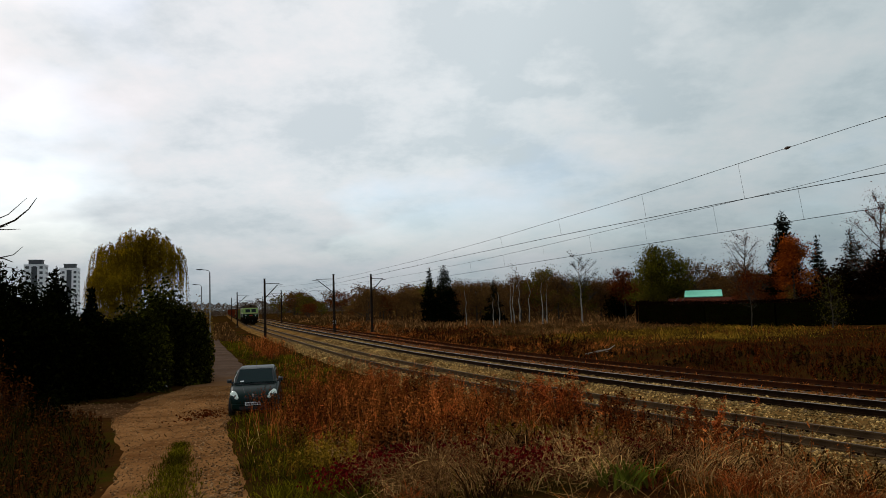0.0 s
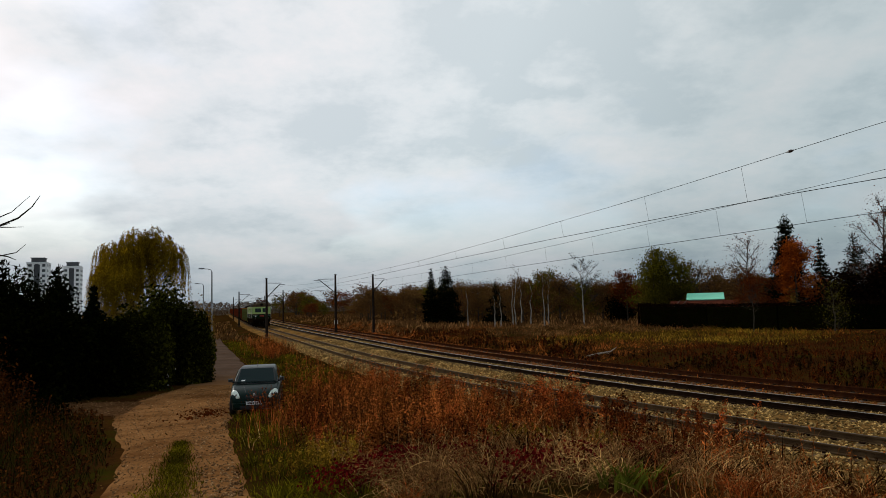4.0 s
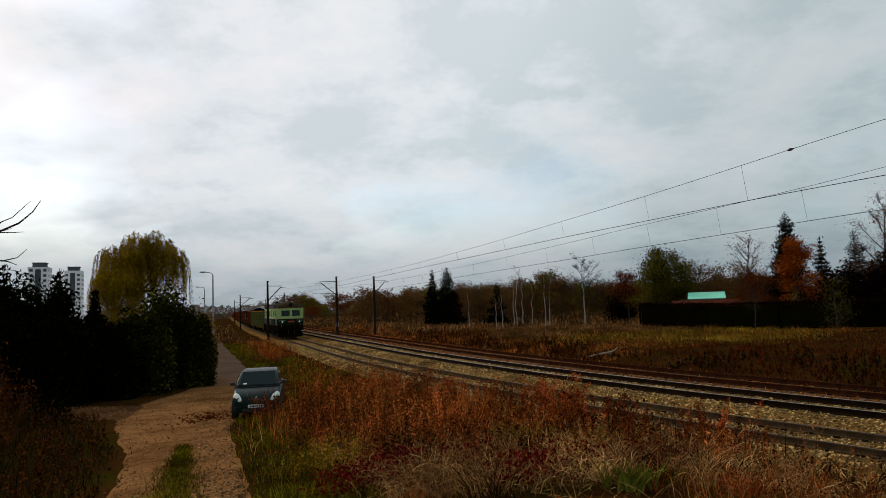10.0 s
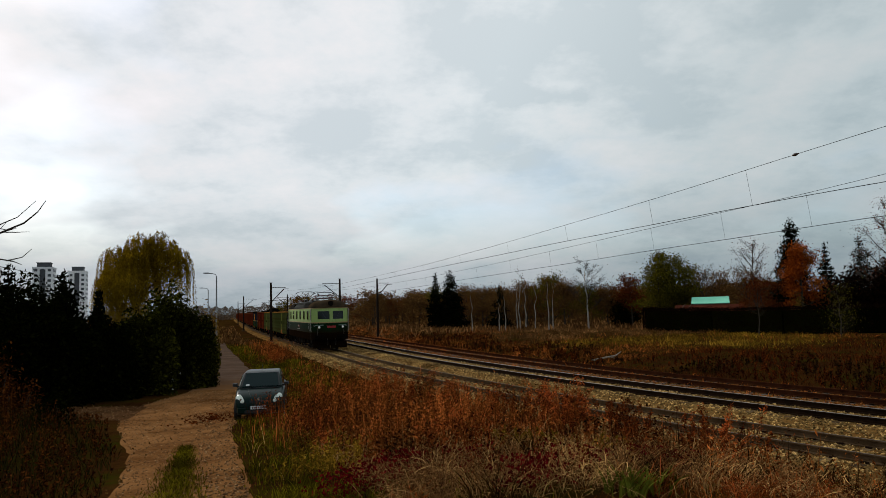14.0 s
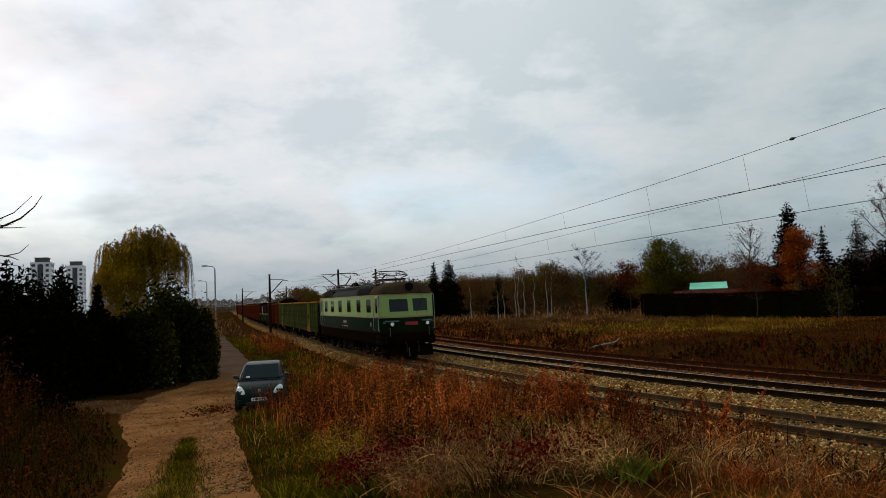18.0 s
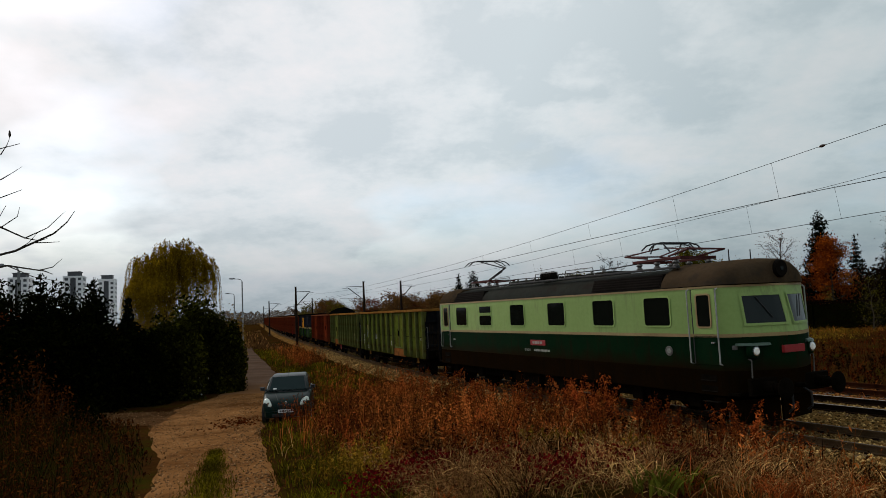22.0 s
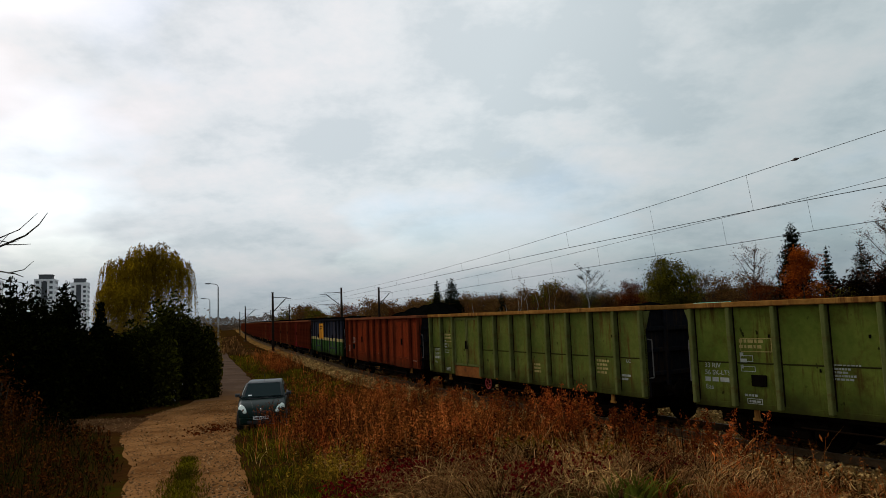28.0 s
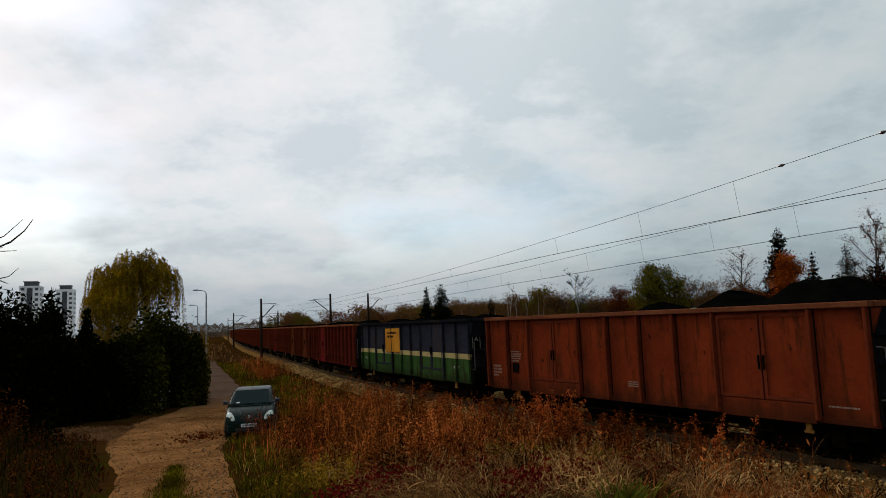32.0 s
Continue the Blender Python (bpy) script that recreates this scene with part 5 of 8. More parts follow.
    for c in (-4.5, 4.5):
        bg = part("bogie", Shape().box(-1.45, 1.45, -1.10, -0.96, 0.45, 0.74, 0.03).box(-1.45, 1.45, 0.96, 1.10, 0.45, 0.74, 0.03).box(-0.62, 0.62, -1.12, -0.98, 0.26, 0.45, 0.03).box(-0.62, 0.62, 0.98, 1.12, 0.26, 0.45, 0.03).box(-1.5, 1.5, -0.9, 0.9, 0.60, 0.80, 0.02).box(-0.3, 0.3, -1.1, 1.1, 0.42, 0.74, 0.03), M["under"], W, "two-axle bogie", at=pose(c, 0, 0))
        for x in (-0.9, 0.9):
            for a in (-1, 1):
                part("axle_box", Shape().box(x - 0.15, x + 0.15, a * 0.94, a * 1.18, 0.32, 0.62, 0.02), M["under"], bg)
            o = part("wheelset", ws, None, bg, at=pose(x, 0, 0.46))
            if seed <= 4:
                WHEELS.append((o, (x, 0, 0.46), 0.46))
    return W


FL, YL = M["faded_letters"], M["yellow_letters"]
LOCO = build_loco()
WAGONS = [
    build_wagon(M["wagon_green"], M["worn_rim"], "moss green open wagon with a worn yellowish rim", (7,), 12, seed=1, rusty_sill=True,
                marks=((-5.15, 2.30, [0.62, 0.62], 0.09, YL), (-5.15, 2.0, [0.16, 0.16, 0.14], 0.10, FL), (-5.1, 1.12, [0.3], 0.06, FL), (0.3, 1.5, [0.4, 0.36, 0.4], 0.07, FL), (-3.2, 1.85, [0.6, 0.4, 0.4, 0.5, 0.5], 0.05, FL))),
    build_wagon(M["wagon_sage"], M["worn_rim"], "faded sage green open wagon with rusty door flap", (2,), 12, seed=2, rusty_sill=True, coal=((5.1, 0.5, 0.8), (-3.0, 0.3, 1.0), (1.0, 0.3, 1.2)),
                marks=((1.25, 1.45, [0.36, 0.36, 0.36], 0.08, YL), (5.2, 1.35, [0.6, 0.5], 0.07, FL), (-5.15, 2.35, [0.55, 0.55], 0.09, YL), (-5.15, 2.1, [0.2, 0.2, 0.16], 0.09, FL), (4.4, 1.7, [0.6, 0.5, 0.55, 0.4], 0.08, YL))),
    build_wagon(M["wagon_red"], M["rusty_rim"], "brownish red open wagon heaped with coal", (2, 8), 11, seed=3, coal=((2.5, 0.80, 0.9), (4.35, 0.85, 0.8), (5.35, 0.75, 0.7), (0.2, 0.55, 0.9), (-1.9, 0.35, 1.0), (-4.2, 0.30, 1.2)),
                marks=((-6.15, 1.55, [0.45, 0.55, 0.5, 0.3], 0.11, FL), (-5.1, 2.05, [0.5, 0.55, 0.5, 0.5, 0.4], 0.08, FL), (0.05, 1.35, [0.4, 0.4, 0.45], 0.06, FL), (4.2, 2.0, [0.6, 0.4, 0.3, 0.45, 0.7, 0.75], 0.04, FL), (5.4, 1.15, [0.6], 0.06, FL))),
    build_wagon(M["wagon_darkgreen"], M["navy_and_end_shade"], "dark blue and green open wagon with a cream stripe", (2, 7), 11, stripe=True, seed=4, coal=((-4.6, 0.55, 1.0), (-1.2, 0.5, 1.3), (3.0, 0.55, 1.2), (5.2, 0.5, 0.8)),
                marks=((-5.9, 1.45, [0.3, 0.3], 0.06, FL), (4.9, 1.4, [0.5, 0.4], 0.06, FL))),
    build_wagon(M["wagon_maroon"], M["rusty_rim"], "maroon open wagon with close-set posts", (3,), 13, seed=5, coal=((-4.0, 0.6, 1.2), (0.0, 0.55, 1.4), (4.2, 0.6, 1.1)), marks=((-5.9, 1.6, [0.5, 0.5, 0.4], 0.09, FL), (3.0, 1.5, [0.5, 0.4], 0.07, FL))),
    build_wagon(M["wagon_rust"], M["rusty_rim"], "dark rusty brown open wagon", (2, 8), 11, seed=6, coal=((-3.6, 0.5, 1.3), (1.4, 0.55, 1.2), (4.8, 0.45, 0.9)), marks=((-5.9, 1.6, [0.5, 0.5, 0.4], 0.09, FL),)),
]
part("advert_panel", Shape().box(-2.55, -0.62, -1.425, -1.50, 1.82, 2.92, 0.004), M["wagon_orange"], WAGONS[3], "orange painted panel")
plate = part("end_plate", Shape().box(6.376, 6.392, -1.34, -1.0, 2.02, 2.66, 0.003), M["under"], WAGONS[3], "small dark plate with white marks")
words("A", 0.26, FL, plate, pose(6.394, -1.26, 2.38, 90, 0, 90))
part("plate_outline", Shape().box(6.392, 6.396, -1.33, -1.01, 2.03, 2.05).box(6.392, 6.396, -1.33, -1.01, 2.63, 2.65).box(6.392, 6.396, -1.33, -1.31, 2.05, 2.63).box(6.392, 6.396, -1.03, -1.01, 2.05, 2.63), FL, plate)
letter_bars([1.2, 0.9], -2.3, -1.50, 2.66, 0.10, M["under"], WAGONS[3], seed=31)
def mark_frame(x, z, w, h, mat, parent, y=-1.424, t=0.014):
    """A painted rectangular outline."""
    f = Shape().box(x, x + w, y, y - 0.003, z, z + t).box(x, x + w, y, y - 0.003, z + h - t, z + h).box(x, x + t, y, y - 0.003, z + t, z + h - t).box(x + w - t, x + w, y, y - 0.003, z + t, z + h - t)
    return part("painted_frame", f, mat, parent, "painted rectangular outline")


for k, w in enumerate(WAGONS[:2]):
    for j, text in enumerate(("33 RIV", "56 SK-LTS")):
        words(text, 0.155, FL, w, pose(-6.08, -1.424, 1.72 - 0.165 * j, 90, 0, 0), "white stencilled lettering")
    letter_bars([0.72], -6.08, -1.424, 1.40, 0.10, FL, w, seed=11 + k)
    words("Eas", 0.155, FL, w, pose(-6.08, -1.424, 1.225, 90, 0, 0), "white stencilled lettering")
    mark_frame(-5.12, 2.10, 0.74, 0.30, YL, w)
    mark_frame(-5.14, 1.88, 0.30, 0.14, FL, w)
    mark_frame(-5.14, 1.66, 0.34, 0.12, FL, w)
    mark_frame(-5.05, 0.96, 0.36, 0.12, FL, w)
    letter_bars([0.26], -5.00, -1.424, 0.99, 0.05, FL, w, seed=21 + k)
    words("UC", 0.13, FL, w, pose(5.62, -1.424, 1.72, 90, 0, 0), "white stencilled lettering")
wheel = Shape().pipe([(-1.78 + 0.2 * math.cos(math.pi * k / 8), -1.40, 0.66 + 0.2 * math.sin(math.pi * k / 8)) for k in range(17)], 0.018)
for k in range(5):
    wheel.tube((-1.78, -1.40, 0.66), (-1.78 + 0.19 * math.cos(1.257 * k), -1.40, 0.66 + 0.19 * math.sin(1.257 * k)), 0.012, n=5)
part("brake_wheel", wheel, M["red_paint"], WAGONS[1], "red spoked brake wheel")
part("brake_spindle", Shape().tube((-1.78, -1.41, 0.66), (-1.78, -1.15, 0.66), 0.02, n=6), M["under"], WAGONS[1])
part("tool_box", Shape().box(-4.9, -4.55, -1.42, -1.46, 1.35, 1.6, 0.01), M["under"], WAGONS[0], "small dark hatch")
part("tool_box", Shape().box(-5.55, -5.3, -1.42, -1.46, 1.35, 1.6, 0.01), M["under"], WAGONS[1], "small dark hatch")
part("tool_box", Shape().box(-5.0, -4.7, -1.42, -1.46, 1.4, 1.7, 0.01), M["under"], WAGONS[2], "small dark hatch")
for k in range(12):
    src = WAGONS[4] if k % 3 != 1 else WAGONS[5]
    WAGONS.append(copy_thing(src, pose(0, 0, 0)))


# ---- roads ----
def ribbon(centre, across=8, sub=6, lift=0.03, wobble=0.25, seed=1):
    """A strip of ground along centre points (x, y, width)."""
    c = np.array(centre, float)
    t = np.arange(len(c))
    tt = np.linspace(0, len(c) - 1, (len(c) - 1) * sub + 1)
    X, Y, W = (np.interp(tt, t, c[:, k]) for k in range(3))
    for _ in range(3):
        X[1:-1], Y[1:-1] = (X[:-2] + X[1:-1] * 2 + X[2:]) / 4, (Y[:-2] + Y[1:-1] * 2 + Y[2:]) / 4
    dx, dy = np.gradient(X), np.gradient(Y)
    n = np.hypot(dx, dy)
    nx, ny = -dy / n, dx / n
    v = []
    for i in range(len(X)):
        for k in range(across + 1):
            a = k / across * 2 - 1
            e = wobble * (noise.noise(Vector((X[i] * 0.9, Y[i] * 0.9, seed + (3 if a > 0 else 0))))) * abs(a) ** 3
            w = (W[i] / 2 + e) * a
            v.append((X[i] + nx[i] * w, Y[i] + ny[i] * w))
    v = np.array(v)
    z = ground_z(v[:, 0], v[:, 1]) + lift
    edge = np.tile(np.abs(np.linspace(-1, 1, across + 1)) > 0.99, len(X))
    z = z - np.where(edge, lift + 0.03, 0)
    m = across + 1
    f = [(i * m + k, i * m + k + 1, (i + 1) * m + k + 1, (i + 1) * m + k) for i in range(len(X) - 1) for k in range(across)]
    return np.c_[v, z], np.array(f)


MAIN = [(-2.6, 6.0, 2.7), (-3.9, 9.5, 2.7), (-5.2, 13.2, 2.7), (-7.0, 18.0, 2.9), (-8.2, 20.5, 3.6), (-9.1, 23.5, 4.7), (-9.9, 27.0, 4.7), (-10.3, 31.5, 3.5)]
FAR = [(-10.0, 30.0, 3.7), (-12.2, 39.0, 3.1), (-16.3, 50.0, 2.8), (-22.4, 66.0, 2.8), (-30.6, 88.0, 3.1), (-47.0, 130.0, 3.4)]
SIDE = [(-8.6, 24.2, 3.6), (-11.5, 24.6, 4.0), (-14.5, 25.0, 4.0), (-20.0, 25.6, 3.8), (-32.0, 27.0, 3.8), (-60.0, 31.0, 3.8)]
for pts, nm, mt, lf, lab in ((MAIN, "road", "gravel_road", 0.03, "trodden gravel track with stony ruts"), (FAR, "road", "asphalt_old", 0.022, "narrow worn grey lane"), (SIDE, "road", "shaded_track", 0.026, "gravel side track with the hedge's shade in its colour")):
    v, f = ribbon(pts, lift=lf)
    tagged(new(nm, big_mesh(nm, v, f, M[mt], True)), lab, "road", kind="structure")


def road_gap(x, y):
    """How far points lie outside the nearest road's edge (negative: on it)."""
    best = np.full(len(x), 1e9)
    for line in (MAIN, FAR, SIDE):
        for (x0, y0, w0), (x1, y1, w1) in zip(line[:-1], line[1:]):
            dx, dy = x1 - x0, y1 - y0
            t = np.clip(((x - x0) * dx + (y - y0) * dy) / (dx * dx + dy * dy), 0, 1)
            d = np.hypot(x - x0 - t * dx, y - y0 - t * dy) - (w0 + (w1 - w0) * t) / 2
            best = np.minimum(best, d)
    return best


def right_of_road(x, y):
    """Positive on the side of the railway."""
    cx = np.interp(y, [6, 13.2, 18, 23.5, 31.5, 50, 88, 130], [-2.6, -5.2, -7.0, -9.1, -10.3, -16.3, -30.6, -47])
    return x - cx


rng = np.random.default_rng(5)
n = 26000
t = rng.random(n) ** 1.4
px_, py_ = rng.uniform(-16, -2.5, n), 11 + 20 * t
ok = road_gap(px_, py_) < -0.22
pts = np.c_[px_, py_, ground_z(px_, py_) + 0.03][ok]
st = new("road_pebbles", scatter_stones("road_pebbles", pts, rng.uniform(0.008, 0.03, len(pts)) * (1 + 0.35 * (right_of_road(pts[:, 0], pts[:, 1]) > 0.4)), M["pebble"], rng))
tagged(st, "loose pebbles on the gravel track", "pebbles", kind="stuff")
n = 12000
s_, l_ = -4 + 30 * rng.random(n) ** 1.5, -2.2 - 3.6 * rng.random(n) ** 1.5
x_, y_ = on_line(s_, l_)
st = new("strewn_ballast", scatter_stones("strewn_ballast", np.c_[x_, y_, ground_z(x_, y_)], rng.uniform(0.02, 0.060, n), M["ballast"], rng))
tagged(st, "ballast stones strewn beside the track", "stones", kind="stuff")


# ---- grass and weeds ----
def blades(name, pts, height, width, mat, rng, lean=0.5, seg=2, out=None):
    """Bent tapering blades: pts (n, 3) roots; height, width (n,)."""
    n = len(pts)
    a = rng.uniform(0, 2 * np.pi, n) if out is None else out
    b = rng.uniform(0, 2 * np.pi, n)
    d = np.c_[np.cos(a), np.sin(a)] * (height * lean * rng.uniform(0.2, 1.4, n))[:, None]
    w = np.c_[np.cos(b), np.sin(b)] * (width / 2)[:, None]
    rows = []
    for k in range(seg):
        u = k / seg
        c = np.c_[pts[:, :2] + d * u ** 1.8, pts[:, 2] + height * (u - 0.25 * lean * u * u)]
        g = 1 - 0.45 * u
        rows += [np.c_[c[:, :2] - w * g, c[:, 2]], np.c_[c[:, :2] + w * g, c[:, 2]]]
    tip = np.c_[pts[:, :2] + d, pts[:, 2] + height * (1 - 0.25 * lean)]
    rows.append(tip)
    m = len(rows)
    v = np.stack(rows, 1).reshape(-1, 3)
    tri = []
    for k in range(seg - 1):
        o = 2 * k
        tri += [(o, o + 1, o + 3), (o, o + 3, o + 2)]
    o = 2 * (seg - 1)
    tri.append((o, o + 1, o + 2))
    f = (np.array(tri)[None] + (np.arange(n) * m)[:, None, None]).reshape(-1, 3)
    return big_mesh(name, v, f, mat)


def weeds(name, pts, height, mat, rng, leaves=14, leaf=0.05):
    """Upright dry stalks with many small curled leaves and seed heads."""
    n = len(pts)
    lean = rng.normal(0, 0.19, (n, 2)) * height[:, None]
    a = rng.uniform(0, 2 * np.pi, n)
    w = np.c_[np.cos(a), np.sin(a)] * (0.0035 + 0.0030 * height[:, None])
    top = np.c_[pts[:, :2] + lean, pts[:, 2] + height]
    st = np.stack([np.c_[pts[:, :2] - w, pts[:, 2]], np.c_[pts[:, :2] + w, pts[:, 2]], np.c_[top[:, :2] + w * 0.4, top[:, 2]], np.c_[top[:, :2] - w * 0.4, top[:, 2]]], 1)
    u = rng.uniform(0.25, 1.05, (n, leaves)) ** 0.8
    c = pts[:, None] * (1 - u[..., None]) + top[:, None] * u[..., None]
    spread = (0.05 + 0.16 * (1.1 - u)) * height[:, None]
    c[..., :2] += rng.normal(0, 1, (n, leaves, 2)) * spread[..., None] * 0.42
    p = rng.normal(0, 1, (n, leaves, 3))
    p /= np.linalg.norm(p, axis=-1, keepdims=True)
    q = rng.normal(0, 1, (n, leaves, 3))
    q -= (q * p).sum(-1, keepdims=True) * p
    q /= np.linalg.norm(q, axis=-1, keepdims=True)
    s = leaf * rng.uniform(0.5, 1.5, (n, leaves, 1))
    lv = np.stack([c - p * s, c - q * s * 0.35, c + p * s, c + q * s * 0.35], 2).reshape(n, leaves * 4, 3)
    v = np.concatenate([st, lv], 1)
    m = 4 + leaves * 4
    quad = np.arange(m).reshape(-1, 4)
    f = (quad[None] + (np.arange(n) * m)[:, None, None]).reshape(-1, 4)
    return big_mesh(name, v.reshape(-1, 3), f, mat)


def curls(name, pts, length, width, mat, rng):
    """Fallen straws: thin ribbons that rise a little, bend over and droop."""
    n, k = len(pts), 6
    a = rng.uniform(0, 2 * np.pi, n)
    rise, turn = rng.uniform(0.15, 1.1, n), rng.normal(0, 0.45, n)
    c, rows = pts.copy(), []
    for i in range(k + 1):
        w = width * (1 - 0.6 * i / k) / 2
        side = np.c_[-np.sin(a), np.cos(a), 0.5 * np.cos(a * 3)] * w[:, None]
        rows += [c - side, c + side]
        step = length / k
        c = c + np.c_[np.cos(a) * np.cos(rise), np.sin(a) * np.cos(rise), np.sin(rise)] * step[:, None]
        rise, a = rise - rng.uniform(0.10, 0.45, n), a + turn
    m = 2 * (k + 1)
    quad = np.array([(2 * i, 2 * i + 1, 2 * i + 3, 2 * i + 2) for i in range(k)])
    f = (quad[None] + (np.arange(n) * m)[:, None, None]).reshape(-1, 4)
    return big_mesh(name, np.stack(rows, 1).reshape(-1, 3), f, mat)


def field(rng, n, x0, x1, y0, y1, power=1.0):
    """Random points, denser towards the eye."""
    x, y = rng.uniform(x0, x1, n), y0 + (y1 - y0) * rng.random(n) ** power
    return x, y


def patch(x, y, scale, seed):
    return np.array([noise.noise(Vector((a * scale, b * scale, seed))) for a, b in zip(x, y)])


def green_spot(x, y):
    """Patches of ground where the grass stays green."""
    e = 1 + patch(x, y, 0.4, 71.0)
    return (((x + 7.4) / 2.8) ** 2 + ((y - 33.5) / 5.5) ** 2 < e) | (((x + 10.4) / 2.4) ** 2 + ((y - 45) / 7.0) ** 2 < e)


def stuff(name, me, label, category):
    return tagged(new(name, me), label, category, kind="stuff")


def build_meadow():
    rng = np.random.default_rng(11)
    # meadow between the lane and the railway
    x, y = field(rng, 150000, -30, 14, 6.5, 80, 1.9)
    s, lat = lat_of(x, y)
    r, gap = right_of_road(x, y), road_gap(x, y)
    edge = -2.8 - 0.5 * np.sin(s * 0.7) - 1.7 * smooth_step(13, 4, s)
    ok = (r > 0) & (gap > -0.28 + 0.2 * rng.random(len(x))) & (lat < edge + 0.35 * rng.normal(0, 1, len(x))) & (np.abs(x / y) < 0.9)
    x, y, gap, lat, s = x[ok], y[ok], gap[ok], lat[ok], s[ok]
    z = ground_z(x, y)
    n1, n2 = patch(x, y, 0.35, 3.0), patch(x, y, 0.16, 9.0)
    dist = np.hypot(x, y)
    u = rng.random(len(x))
    n3 = patch(x, y, 0.8, 17.0)
    hole = (n3 + 0.5 * n1 < -0.22) & (u < 0.85) & (gap > 0.8)
    lump = np.clip(0.72 + 1.5 * n3 + 0.7 * n1, 0.2, 1.8) * (1 - 0.6 * smooth_step(-9.0, -5.6, lat) * smooth_step(15, 8, s))
    x, y, gap, lat, s, z, n1, n2, n3, dist, u, lump = (q[~hole] for q in (x, y, gap, lat, s, z, n1, n2, n3, dist, u, lump))
    P = np.c_[x, y, z]
    green = (gap + 1.4 * n1 + 0.7 * rng.normal(0, 1, len(x)) < 1.5) | ((n2 > 0.22) & (u < 0.55)) | (green_spot(x, y) & (u < 0.85))
    tall = ~green & (dist > 9.5) & (gap > 1.2) & ~((s < 11) & (lat > -8.5) & (u > 0.03)) & (u < 0.20 + 0.12 * n1)
    straw = ~green & ~tall & ((dist < 15) | (n1 > 0.15)) & (u > np.where(x > 2.0, 0.88, 0.70))
    rest = ~green & ~tall & ~straw
    k = green.sum()
    stuff("green_grass", blades("green_grass", P[green], rng.uniform(0.06, 0.20, k) * (0.6 + 0.4 * smooth_step(-0.2, 0.8, gap[green])), rng.uniform(0.010, 0.022, k) * (1 + dist[green] / 40), M["green_grass"], rng, 0.7), "short green grass along the lane", "grass")
    k = tall.sum()
    stuff("brown_weeds", weeds("brown_weeds", P[tall], rng.uniform(0.5, 1.1, k) * (0.45 + 0.6 * lump[tall]), M["brown_weed"], rng, 12, 0.034), "dense reddish brown dead weeds", "weeds")
    k = straw.sum()
    stuff("dry_grass", blades("dry_grass", P[straw], rng.uniform(0.20, 0.60, k) * lump[straw], rng.uniform(0.005, 0.011, k) * (1 + dist[straw] / 30), M["dry_grass"], rng, 1.5, 3), "bleached dry bent grass", "grass")
    near = rest & (dist < 16.5)
    rest &= ~near
    k = near.sum()
    stuff("brown_grass", blades("brown_grass", P[near], rng.uniform(0.12, 0.46, k) * (0.4 + 0.6 * lump[near]), rng.uniform(0.004, 0.010, k), M["brown_weed"], rng, 1.2, 4), "low tangled reddish brown grass", "grass")
    k = rest.sum()
    stuff("brown_grass", blades("brown_grass", P[rest], rng.uniform(0.3, 0.9, k) * lump[rest], rng.uniform(0.008, 0.016, k) * (1 + dist[rest] / 40), M["brown_weed"], rng, 0.28, 2), "low brown autumn grass", "grass")
    # tussocks: each one a clump of its own kind
    def tussocks(n, x0, x1, y0, y1, power, per, radius, keep):
        cx, cy = field(rng, n, x0, x1, y0, y1, power)
        sc, lc = lat_of(cx, cy)
        g = road_gap(cx, cy)
        ok = keep(cx, cy, lc, g) & (right_of_road(cx, cy) > 0) & (g > 0.0) & (lc < -3.1) & (np.abs(cx / cy) < 0.85)
        low = (lc > -8.5) & (sc < 11) & (rng.random(len(cx)) < (0.85 if radius > 0.3 else 0.0))
        ok &= ~low
        cx, cy = cx[ok], cy[ok]
        big = rng.uniform(0.5, 1.3, len(cx))
        a, r = rng.uniform(0, 6.283, (len(cx), per)), rng.random((len(cx), per)) ** 0.6 * radius * big[:, None]
        x, y = (cx[:, None] + np.cos(a) * r).ravel(), (cy[:, None] + np.sin(a) * r).ravel()
        a = (a + rng.normal(0, 1.2, a.shape)).ravel()
        return np.c_[x, y, ground_z(x, y)], a, np.repeat(big, per)
    P, a, big = tussocks(300, -4, 9, 8.5, 17, 1.3, 44, 0.22, lambda x, y, l, g: (g > 1.5) & (patch(x, y, 0.5, 31.0) > -0.12))
    k = len(P)
    stuff("brown_tussocks", blades("brown_tussocks", P, rng.uniform(0.15, 0.55, k) * big, rng.uniform(0.005, 0.012, k), M["red_weed"], rng, 1.15, 4, a), "tangled reddish brown grass tussocks", "grass")
    P, a, big = tussocks(90, -3, 5, 9.2, 14, 1.0, 50, 0.24, lambda x, y, l, g: g > 1.6)
    k = len(P)
    stuff("straw_tussocks", blades("straw_tussocks", P, rng.uniform(0.25, 0.75, k) * big, rng.uniform(0.008, 0.016, k), M["dry_grass"], rng, 0.9, 4, a), "pale matted straw in the foreground", "grass")
    # dark clumps: the shade of gaps in the growth is put into their colour
    P, a, big = tussocks(40, -4, 9, 8.5, 18, 1.2, 46, 0.25, lambda x, y, l, g: g > 1.2)
    k = len(P)
    stuff("dark_tussocks", blades("dark_tussocks", P, rng.uniform(0.25, 0.7, k) * big, rng.uniform(0.010, 0.024, k), M["shade_weed"], rng, 0.8, 3, a), "dark grass tussocks coloured like the shaded gaps", "grass")
    P, a, big = tussocks(1500, -20, 10, 11.5, 60, 1.5, 9, 0.38, lambda x, y, l, g: (g > 1.3) & (patch(x, y, 0.3, 41.0) > -0.15) & ~green_spot(x, y))
    k = len(P)
